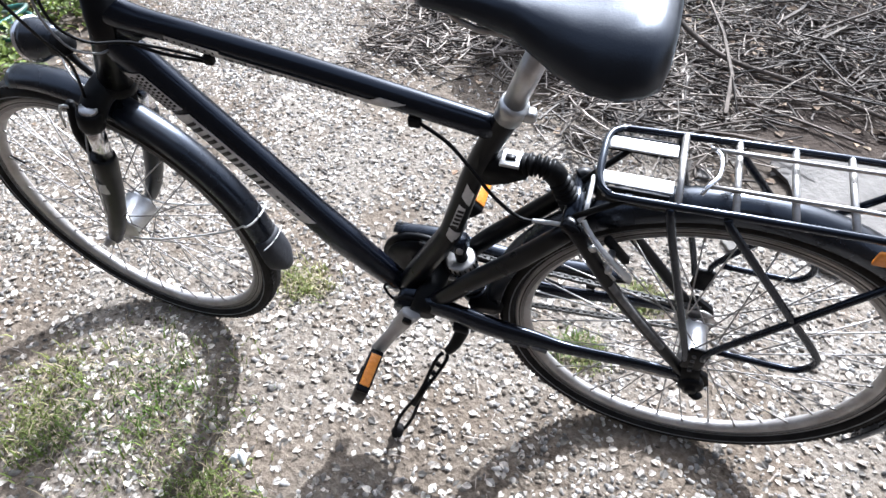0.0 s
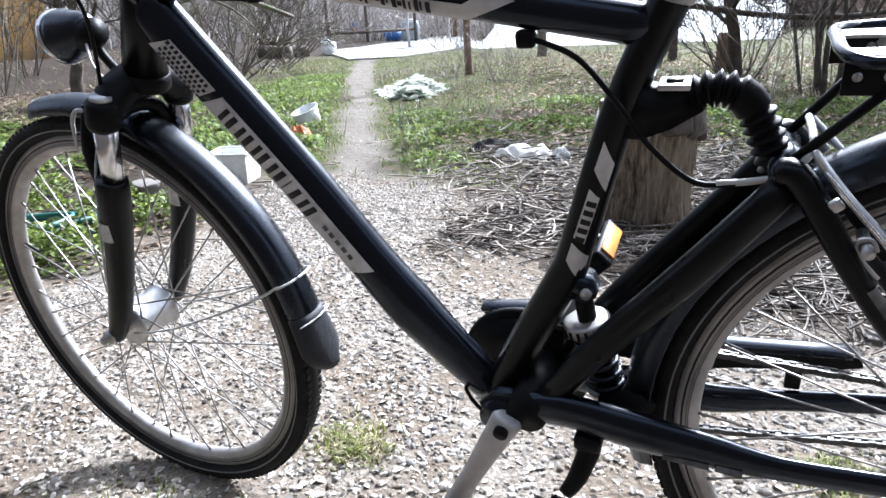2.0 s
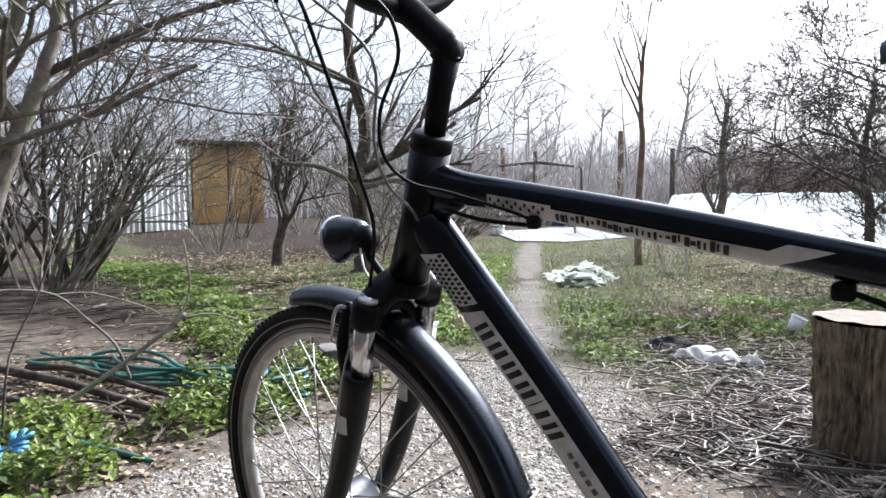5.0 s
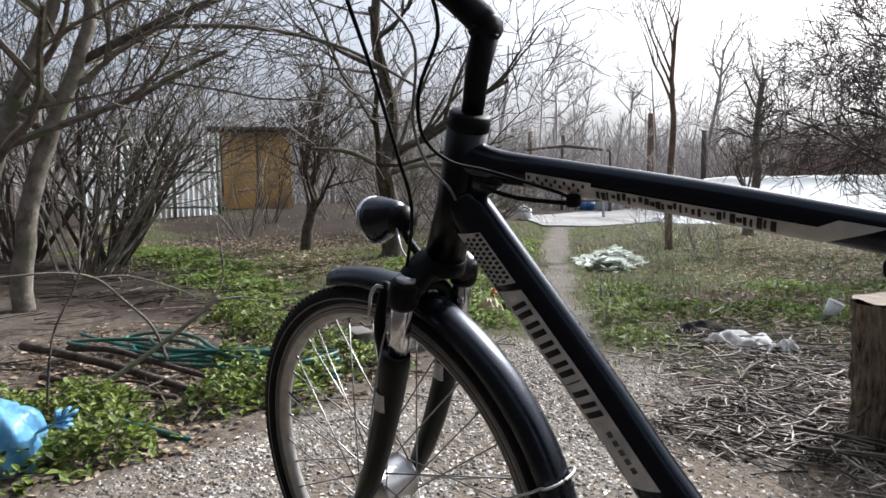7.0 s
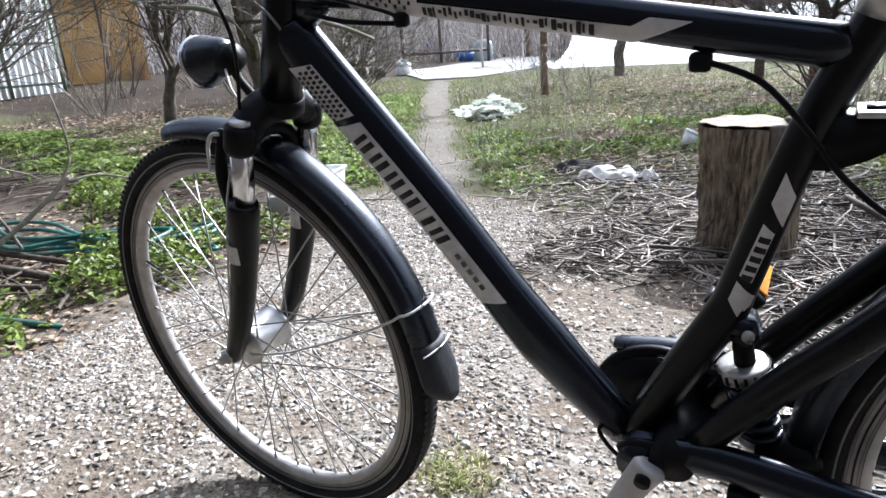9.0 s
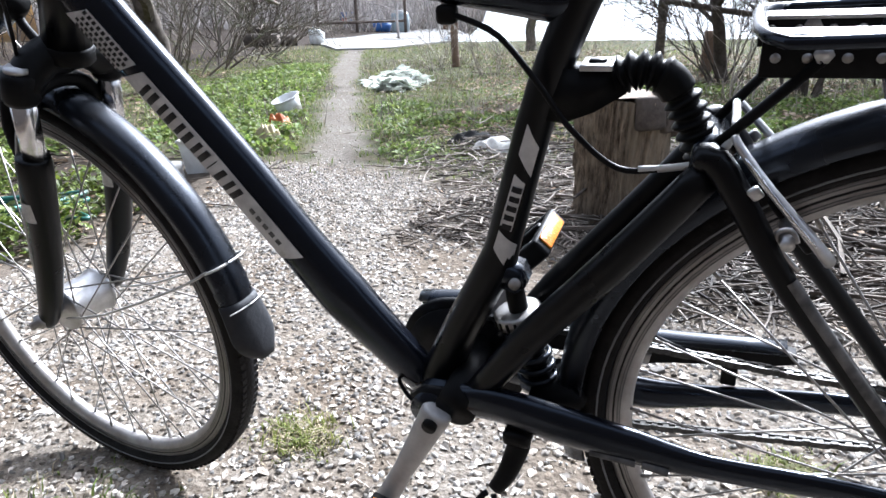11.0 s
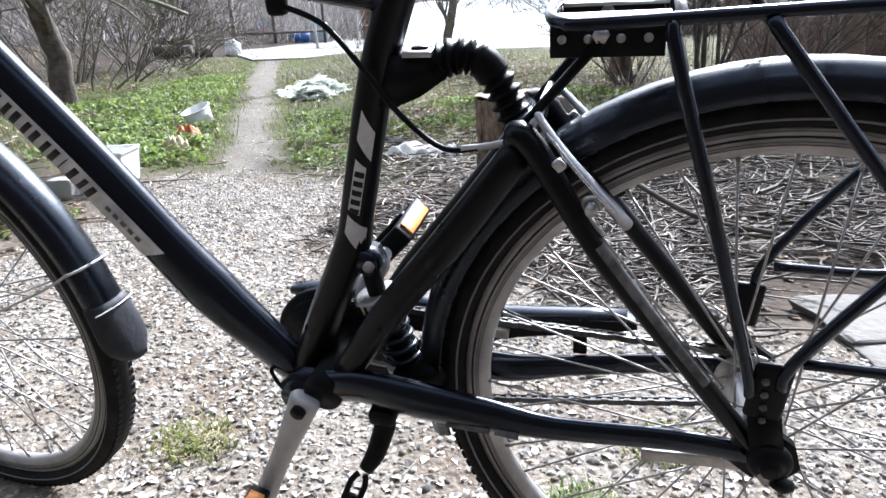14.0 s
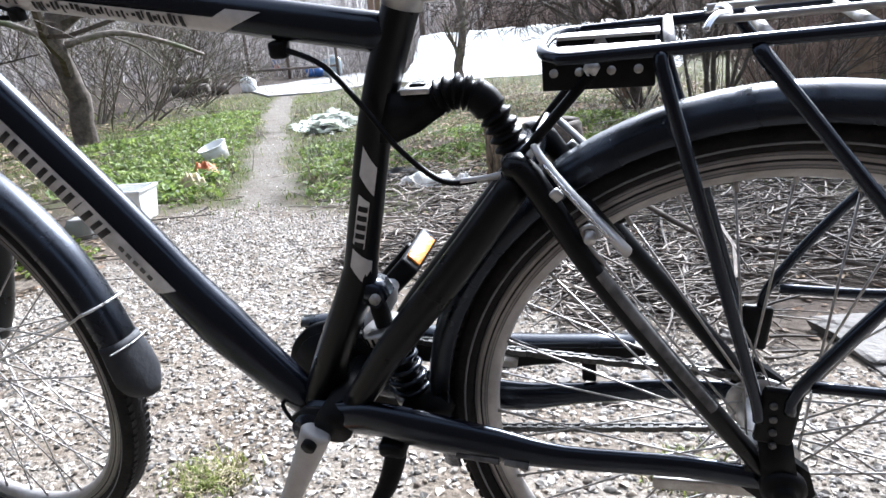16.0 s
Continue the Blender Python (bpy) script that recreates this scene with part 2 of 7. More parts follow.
def zones(x, y):
    """Weights of gravel, trodden path, grass and bare soil (the rest is litter)."""
    n1, n2 = wob(x, y, 2.2, 1.0), wob(x, y, 6.0, 4.0)
    left = np.interp(y, [-4, -0.5, 0.4, 1.0, 1.6, 2.1], [-1.75, -1.70, -1.72, -1.75, -1.85, -1.95])
    gravel = smooth01(-0.04, 0.05, x - left + 0.03 * n2) * smooth01(-0.12, 0.12, gravel_edge(x) - y + 0.12 * n1 + 0.05 * n2)
    track = smooth01(0.05, -0.09, path_distance(x, y) - 0.14 - 0.07 * smooth01(3, 10, y) - 0.06 * n1 - 0.05 * n2 - 0.05 * wob(x, y, 17.0, 2.5))
    right_grass = smooth01(2.6, 3.6, y + 0.4 * n1) * smooth01(-0.25, 0.35, n1 * 0.5 + n2 * 0.3 + 0.45) * smooth01(-7.5, -6.5, x)
    left_soil = smooth01(-1.9, -2.6, x + 0.25 * n1) * smooth01(0.9, 1.4, y - 0.1 * x - 0.35 + 0.2 * n1)
    strip = smooth01(0.35, 0.0, np.abs(y - (0.9 - 0.33 * x)) - 0.3 - 0.2 * n1) * smooth01(-3.4, -4.2, x)
    near_path = smooth01(2.3, 1.2, path_distance(x, y) + 0.3 * n1) * smooth01(1.7, 2.6, y)
    grass = np.maximum(np.maximum(right_grass, strip), near_path * smooth01(-0.5, 0.3, n1 * 0.6 + n2 * 0.4 + 0.35))
    # unseen ground at the back, darkened so the bicycle's sides mirror less light
    unseen_dark_ground = smooth01(-1.0, -1.3, y + 0.1 * n2)
    gravel = gravel * (1 - unseen_dark_ground)
    soil = np.maximum(np.maximum(unseen_dark_ground, left_soil * (1 - grass)), smooth01(-0.9, -0.4, x + 0.2 * n1) * smooth01(-0.05, 0.35, y - gravel_edge(x) + 0.1 * n2) * smooth01(3.4, 2.7, y))
    return gravel, track, grass, soil


def earth_patch(x, y):
    """Where brown earth shows through the gravel."""
    n1, n2 = wob(x, y, 5.0, 6.0), wob(x, y, 13.0, 2.0)
    near = smooth01(0.10, -0.30, y + 0.12 * n1 + 0.05 * n2) * smooth01(0.55, 0.05, x + 0.15 * n1)
    far = smooth01(0.62, 0.30, np.hypot((x + 0.10) * 0.8, y - 1.32) + 0.10 * n1 + 0.05 * n2)
    spots = smooth01(0.32, 0.7, n1 * 0.7 + n2 * 0.45)
    return np.clip(np.maximum(np.maximum(near * (0.75 + 0.4 * n2), 0.85 * far), 0.8 * spots), 0, 1)


def ground_height(x, y):
    far = smooth01(6, 14, np.hypot(x, y))
    h = 0.006 * wob(x, y, 3.1, 2.0) + 0.004 * wob(x, y, 9.0, 5.0)
    h = h + 0.03 * wob(x, y, 0.9, 7.0) * smooth01(2.5, 6, np.hypot(x, y)) * (1 - 0.5 * far) * smooth01(0.2, 1.6, path_distance(x, y))
    h = h + 0.034 * smooth01(1.7, 0.7, np.hypot((x + 0.05) * 0.75, (y - 0.05)))
    bed = smooth01(-1.72, -1.9, x) * smooth01(3.5, 1.5, y)
    return h + bed * (0.015 + 0.02 * wob(x, y, 4.0, 3.0)) + 0.35 * smooth01(0, 1, (-x - 9) / 6) * smooth01(2, 9, y)


def axis_steps(lo, hi, fine_lo, fine_hi, fine):
    a = list(np.arange(fine_lo, fine_hi + 1e-6, fine))
    step, v = fine, fine_hi
    while v < hi:
        step *= 1.22
        v += step
        a.append(v)
    step, v = fine, fine_lo
    while v > lo:
        step *= 1.22
        v -= step
        a.insert(0, v)
    return np.array(a)


gx, gy = axis_steps(-900, 900, -7.4, 2.0, 0.048), axis_steps(-900, 900, -1.4, 12.4, 0.048)
GX, GY = np.meshgrid(gx, gy)
GZ = ground_height(GX, GY)
nx, ny = len(gx), len(gy)
idx = np.arange(nx * ny).reshape(ny, nx)
quads = np.stack([idx[:-1, :-1], idx[:-1, 1:], idx[1:, 1:], idx[1:, :-1]], -1).reshape(-1, 4)
gm = bpy.data.meshes.new("ground")
gm.from_pydata(np.stack([GX, GY, GZ], -1).reshape(-1, 3).tolist(), [], quads.tolist())
for p in gm.polygons:
    p.use_smooth = True
ZG, ZT, ZR, ZS = zones(GX.ravel(), GY.ravel())
for nm, arr in (("gravel", ZG), ("track", ZT), ("grass", ZR), ("soil", ZS), ("earth", earth_patch(GX.ravel(), GY.ravel()))):
    at = gm.attributes.new(nm, "FLOAT", "POINT")
    at.data.foreach_set("value", arr.astype(np.float32))


def ground_material():
    m = bpy.data.materials.new("yard_ground")
    m.use_nodes = True
    nt, n = m.node_tree, m.node_tree.nodes
    b = n["Principled BSDF"]
    b.inputs["Roughness"].default_value, b.inputs["Specular IOR Level"].default_value = 0.9, 0.06
    co = n.new("ShaderNodeTexCoord")

    def noise_ramp(scale, c0, c1, p0=0.35, p1=0.65, detail=8):
        no = n.new("ShaderNodeTexNoise")
        no.inputs["Scale"].default_value, no.inputs["Detail"].default_value, no.inputs["Roughness"].default_value = scale, detail, 0.7
        nt.links.new(co.outputs["Object"], no.inputs["Vector"])
        rp = n.new("ShaderNodeValToRGB")
        rp.color_ramp.elements[0].position, rp.color_ramp.elements[1].position = p0, p1
        rp.color_ramp.elements[0].color, rp.color_ramp.elements[1].color = (*c0, 1), (*c1, 1)
        nt.links.new(no.outputs["Fac"], rp.inputs["Fac"])
        return rp.outputs["Color"]

    def mix(fac, a, c):
        mx = n.new("ShaderNodeMix")
        mx.data_type = "RGBA"
        nt.links.new(fac, mx.inputs["Factor"])
        nt.links.new(a, mx.inputs[6])
        nt.links.new(c, mx.inputs[7])
        return mx.outputs[2]

    def weight(name):
        a = n.new("ShaderNodeAttribute")
        a.attribute_name = name
        return a.outputs["Fac"]

    out = noise_ramp(18, (0.045, 0.036, 0.028), (0.135, 0.113, 0.090))
    out = mix(weight("soil"), out, noise_ramp(5, (0.020, 0.015, 0.012), (0.054, 0.042, 0.033)))
    green = noise_ramp(7, (0.075, 0.060, 0.038), (0.045, 0.058, 0.020), 0.40, 0.58)
    out = mix(weight("grass"), out, green)
    out = mix(weight("track"), out, mix(noise_ramp(4, (0, 0, 0), (1, 1, 1), 0.4, 0.65), noise_ramp(45, (0.085, 0.073, 0.060), (0.215, 0.195, 0.168)), noise_ramp(30, (0.06, 0.05, 0.04), (0.145, 0.127, 0.103))))
    gravel = mix(noise_ramp(2.4, (0, 0, 0), (1, 1, 1), 0.45, 0.60), noise_ramp(110, (0.080, 0.065, 0.050), (0.27, 0.243, 0.208)), noise_ramp(80, (0.062, 0.046, 0.033), (0.18, 0.147, 0.113)))
    gravel = mix(weight("earth"), gravel, noise_ramp(60, (0.055, 0.042, 0.031), (0.175, 0.143, 0.11)))
    out = mix(weight("gravel"), out, gravel)
    nt.links.new(out, b.inputs["Base Color"])
    no = n.new("ShaderNodeTexNoise")
    no.inputs["Scale"].default_value, no.inputs["Detail"].default_value = 60, 8
    nt.links.new(co.outputs["Object"], no.inputs["Vector"])
    bp = n.new("ShaderNodeBump")
    bp.inputs["Strength"].default_value, bp.inputs["Distance"].default_value = 0.8, 0.012
    nt.links.new(no.outputs["Fac"], bp.inputs["Height"])
    nt.links.new(bp.outputs["Normal"], b.inputs["Normal"])
    return m


gm.materials.append(ground_material())
ground = tagged(new("ground", gm), "gravelled yard with a trodden path, grass and bare soil", "ground", kind="structure")


# ---- the bicycle ----
LEAN = 9.8
bike = tagged(empty("bicycle", pose(0, 0, 0, LEAN, 0, 0)), "black full-suspension trekking bicycle leaning on its side stand on gravel", "bicycle")
RA, FA = (0.476, 0.355), (-0.603, 0.3585)      # axles (along, up)
WR, RIM = 0.3205, 0.267                          # tyre and inner rim radii


# frame
def make_frame():
    ht = part("head_tube", sweep([(-0.371, 0, 0.895), (-0.40, 0, 0.81), (-0.43, 0, 0.735)], [0.0245, 0.0235, 0.026], 20), M_SATIN, bike)
    for c, r in (((-0.369, 0.9005), 0.0250), ((-0.432, 0.728), 0.0275)):
        d = Vector((-0.059, 0, -0.16)).normalized()
        p = Vector((c[0], 0, c[1]))
        part("headset_cup", sweep([p - d * 0.011, p - d * 0.008, p + d * 0.008, p + d * 0.011], [r - 0.004, r, r, r - 0.003], 24), M_BLACK, ht)
    tt = part("top_tube", sweep([(-0.372, 0, 0.858), (-0.33, 0, 0.846), (-0.224, 0, 0.831), (-0.10, 0, 0.810), (0.02, 0, 0.786), (0.148, 0, 0.761)], [0.023, 0.0195, 0.0165, 0.0165, 0.0175, 0.0175], 20, 4, 0.9), M_FRAME, bike)
    dt = part("down_tube", sweep([(-0.392, 0, 0.812), (-0.372, 0, 0.780), (-0.2435, 0, 0.610), (-0.172, 0, 0.508), (-0.125, 0, 0.444), (-0.085, 0, 0.397), (-0.03, 0, 0.335)], [0.028, 0.031, 0.031, 0.031, 0.034, 0.030, 0.024], 24, 5, 0.74), M_FRAME, bike)
    st = part("seat_tube", sweep([(0.167, 0, 0.80), (0.122, 0, 0.695), (0.080, 0, 0.552), (0.066, 0, 0.510), (0.02, 0, 0.42), (-0.014, 0, 0.345)], [0.0165, 0.0165, 0.0175, 0.0195, 0.0205, 0.022], 20, 4), M_SATIN, bike)
    part("gusset", plate([(-0.385, 0.80), (-0.345, 0.818), (-0.315, 0.835), (-0.33, 0.845), (-0.385, 0.85)], -0.012, 0.012), M_FRAME, tt)
    return ht, tt, dt, st


HT, TT, DT, ST = make_frame()


def decal(name, fr, to, fo, parent, side=-1, mat=M_DECAL, lift=0.0012, top=0.75, low=-0.75, label="", slant=(0.0, 0.0)):
    """A curved patch on the side of a tube: fr, to are (x, h) centres; fo the half heights there; top and low as shares of it."""
    bm = bmesh.new()
    rows = []
    for i in range(9):
        t = i / 8
        cx, ch = fr[0] + (to[0] - fr[0]) * t, fr[1] + (to[1] - fr[1]) * t
        rr = Vector(fo[0]).lerp(Vector(fo[1]), t)
        d = Vector((to[0] - fr[0], 0, to[1] - fr[1])).normalized()
        nrm = Vector((-d.z, 0, d.x))
        if nrm.z < 0:
            nrm = -nrm
        row = []
        for k in range(7):
            s = low + (top - low) * k / 6
            a = math.asin(max(-1, min(1, s)))
            row.append(bm.verts.new(Vector((cx, 0, ch)) + d * (slant[0] * (1 - t) + slant[1] * t) * s + nrm * (rr[0] + lift) * math.sin(a) + Vector((0, side, 0)) * (rr[1] + lift) * math.cos(a)))
        rows.append(row)
    for a, b in zip(rows, rows[1:]):
        for k in range(6):
            bm.faces.new((a[k], a[k + 1], b[k + 1], b[k]))
    return part(name, bm, mat, parent, label)


def frame_decals():
    # along the down tube: a patterned field, then a silver strip with worn dark lettering drawn as bars
    a, b = Vector((-0.372, 0.780)), Vector((-0.2435, 0.610))
    c = Vector((-0.172, 0.508))

    def on(t):
        return a + (b - a) * t / 0.213 if t < 0.213 else b + (c - b) * (t - 0.213) / 0.1245
    ro, ri = (0.031, 0.0232), (0.031, 0.0232)
    s = lambda t0, t1, **k: decal(k.pop("name", "decal"), on(t0), on(t1), (ro, ri), DT, **k)
    s(0.008, 0.081, top=0.36, low=-0.60, label="grey patterned decal", slant=(0.02, 0.014))
    rnd = random.Random(5)
    for i in range(10):
        for j in range(4):
            k = 0.012 + i * 0.0066 + 0.0033 * (j % 2)
            s(k, k + 0.0040, top=0.30 - j * 0.22, low=0.15 - j * 0.22, mat=M_INK, lift=0.002, name="decal_dot", slant=(0.008, 0.008))
    s(0.090, 0.213, top=0.38, low=-0.54, label="silver strip decal", slant=(0.016, 0.0))
    s(0.213, 0.346, top=0.38, low=-0.54, label="silver strip decal", slant=(0.0, 0.016))
    for i in range(6):
        t0 = 0.1065 + i * 0.0262
        for u0, u1, hi, lo in ((0.0, 0.0062, 0.24, -0.40), (0.0112, 0.0185, 0.24, -0.40)):
            p0, p1 = t0 + u0, t0 + u1
            if p0 < 0.213 < p1:
                p1 = 0.2128
            s(p0, p1, top=hi, low=lo, mat=M_INK, lift=0.002, name="lettering_bar", slant=(0.005, 0.005))
    for i in range(5):
        s(0.274 + i * 0.011, 0.281 + i * 0.011, top=0.10, low=-0.10, mat=M_WORN, lift=0.002, name="lettering_bar")
    s(0.332, 0.338, top=-0.12, low=-0.36, mat=M_STICKER, lift=0.002, name="decal_dot")
    # top tube
    p, q = Vector((-0.30, 0.8425)), Vector((-0.01, 0.792))
    on2 = lambda t: p + (q - p) * t
    s2 = lambda t0, t1, **k: decal(k.pop("name", "decal"), on2(t0), on2(t1), ((0.0170, 0.0158), (0.0173, 0.0158)), TT, **k)
    s2(-0.13, 0.04, top=-0.45, low=-0.9, label="grey patterned decal")
    s2(0.04, 0.30, top=0.1, low=-0.9, label="grey patterned decal")
    for i in range(13):
        s2(0.05 + i * 0.018, 0.061 + i * 0.018, top=-0.05 - 0.25 * (i % 2), low=-0.25 - 0.25 * (i % 2), mat=M_INK, lift=0.002, name="decal_dot")
    s2(0.30, 1.00, top=-0.1, low=-0.9, label="silver strip decal")
    s2(1.00, 1.11, top=0.35, low=-0.9, label="silver strip decal", slant=(0.03, 0.036))
    for i in range(30):
        g0 = 0.32 + i * 0.019
        s2(g0, g0 + 0.007 + 0.010 * rnd.random(), top=-0.12 - 0.2 * rnd.random(), low=-0.45 - 0.3 * rnd.random(), mat=M_INK, lift=0.002, name="lettering_bar")
    # seat tube
    p3, q3 = Vector((0.113, 0.660)), Vector((0.080, 0.552))
    on3 = lambda t: p3 + (q3 - p3) * t
    s3 = lambda t0, t1, **k: decal(k.pop("name", "decal"), on3(t0), on3(t1), ((0.0168, 0.0168), (0.0176, 0.0176)), ST, **k)
    s3(0.0, 0.26, top=0.30, low=-0.55, label="silver strip decal", slant=(-0.022, -0.022))
    s3(0.40, 0.88, top=0.25, low=-0.40, label="silver strip decal", slant=(-0.010, -0.006))
    s3(0.95, 1.16, top=0.25, low=-0.85, label="silver strip decal", slant=(-0.012, -0.022))
    for i in range(5):
        s3(0.48 + i * 0.09, 0.53 + i * 0.09, top=0.15, low=-0.35, mat=M_INK, lift=0.002, name="lettering_bar")


frame_decals()


# wheels
def wheel_place(ax, steer):
    return pose(ax[0], 0, ax[1], -3, 0, 0) @ pose(0, 0, 0, 0, 0, -steer)


def make_wheel(name, ax, steer, hub_r, label):
    M = wheel_place(ax, steer)
    rr = lambda r: RIM + (r - 0.281) * (WR - RIM) / 0.062
    turned = lambda prof: [(rr(r), y) for r, y in prof]
    rim = part(name, lathe(turned([(0.311, -0.0105), (0.3095, -0.012), (0.302, -0.0125), (0.300, -0.0115), (0.298, -0.0125), (0.292, -0.012), (0.284, -0.007), (0.281, 0.0), (0.284, 0.007), (0.292, 0.012), (0.3095, 0.012), (0.311, 0.0105), (0.306, 0.0)]), 96, M, close=True), M_RIM, bike, label)
    prof = [(0.311, -0.012), (0.316, -0.0175), (0.324, -0.0205), (0.332, -0.0195), (0.338, -0.0145), (0.3425, -0.006), (0.343, 0.0), (0.3425, 0.006), (0.338, 0.0145), (0.332, 0.0195), (0.324, 0.0205), (0.316, 0.0175), (0.311, 0.012), (0.3125, 0.0)]
    tyre = part("tyre", lathe(turned(prof), 120, M, close=True), M_RUBBER, rim, "worn black rubber tyre")
    bm = bmesh.new()
    for i in range(150):
        a = 2 * math.pi * i / 150
        for sgn in (-1, 1):
            R = M @ Matrix.Rotation(a + (0.02 if sgn > 0 else 0), 4, "Y")
            box((rr(0.3392), sgn * 0.0118, 0), (0.004, 0.008, 0.0088), 0, R @ Matrix.Rotation(0, 4, "X"), bm)
    part("tread", bm, M_RUBBER, tyre, smooth=False)
    for r0 in (0.2935, 0.2965, 0.3068):
        part("rim_groove", lathe(turned([(r0, -0.0129), (r0 + 0.0003, -0.0131), (r0 + 0.0009, -0.0131), (r0 + 0.0012, -0.0129), (r0 + 0.0006, -0.0120)]), 96, M, close=True), M_CABLE, rim)
    line = part("wear_line", lathe(turned([(0.3008, -0.0128), (0.3015, -0.0131), (0.3025, -0.0131), (0.3032, -0.0128), (0.302, -0.0120)]), 96, M, close=True), M_INK, rim)
    for sg in (-1,):
        part("sidewall_line", lathe(turned([(0.3195, -0.0192), (0.3205, -0.0198), (0.3212, -0.0200), (0.322, -0.0198), (0.3205, -0.0185)]), 96, M, close=True), M_CABLE, tyre)
    hub = part("hub", lathe([(0.008, -0.052), (0.011, -0.050), (0.011, -0.036), (hub_r, -0.034), (hub_r + 0.002, -0.031), (hub_r, -0.028), (hub_r * 0.93, -0.020), (hub_r * 0.93, 0.020), (hub_r, 0.028), (hub_r + 0.002, 0.031), (hub_r, 0.034), (0.011, 0.036), (0.011, 0.05), (0.008, 0.052)], 40, M), M_ALU, rim, "silver hub shell")
    data = {}
    for side in (-1, 1):
        for lean in (-1, 1):
            a0 = lean * radians(58)
            p0 = (hub_r * math.cos(a0), side * 0.031, hub_r * math.sin(a0))
            bm = sweep([p0, (rr(0.286), side * 0.003, 0)], 0.00125, 5)
            bm = sweep([(rr(0.272), side * 0.0042, 0), (rr(0.284), side * 0.003, 0)], 0.0022, 6, bm=bm)
            ob = part("spoke", bm, M_STEEL, rim)
            data[side, lean] = ob.data
            for j in range(9):
                o = ob if j == 0 else new("spoke", ob.data)
                o.parent = rim
                off = (0 if side < 0 else 1) * 10 + (0 if lean < 0 else 1) * 20
                o.matrix_basis = M @ Matrix.Rotation(radians(40 * j + off), 4, "Y")
    V = M @ Matrix.Rotation(radians(200), 4, "Y")
    part("valve", sweep([V @ Vector((rr(0.282), 0, 0)), V @ Vector((rr(0.282) - 0.032, 0, 0))], [0.003, 0.0025], 8), M_BLACK, rim)
    return rim


WHEEL_R = make_wheel("rear_wheel", RA, 0.0, 0.023, "rear wheel with a scuffed silver rim")
WHEEL_F = make_wheel("front_wheel", FA, 3.0, 0.034, "front wheel with a scuffed silver rim and hub dynamo")


def arc_guard(ax, R, a0, a1, steer, n=48, width=0.027, depth=0.016):
    """A curved mudguard shell with thickness, between two angles (degrees, from the rear, upwards)."""
    bm = bmesh.new()
    M = wheel_place(ax, steer)
    prof = [(-1, 0), (-0.92, 0.45), (-0.7, 0.78), (-0.35, 0.95), (0, 1), (0.35, 0.95), (0.7, 0.78), (0.92, 0.45), (1, 0)]
    prof = [(w * width, R - depth + u * depth) for w, u in prof] + [(w * (width - 0.0018), R - depth - 0.0018 + u * depth) for w, u in prof[::-1]]
    rings = []
    for i in range(n + 1):
        a = radians(a0 + (a1 - a0) * i / n)
        rings.append([bm.verts.new(M @ Vector((r * math.cos(a), w, r * math.sin(a)))) for w, r in prof])
    L = len(prof)
    for a, b in zip(rings, rings[1:]):
        for k in range(L):
            bm.faces.new((a[k], a[(k + 1) % L], b[(k + 1) % L], b[k]))
    bm.faces.new(rings[0])
    bm.faces.new(rings[-1][::-1])
    return bm


MG_R = part("rear_mudguard", arc_guard(RA, 0.346, -28, 192, 0, depth=0.027), M_GUARD, bike, "glossy black rear mudguard")
MG_F = part("front_mudguard", arc_guard(FA, 0.347, 8, 101, 3, depth=0.022), M_GUARD, bike, "glossy black front mudguard")


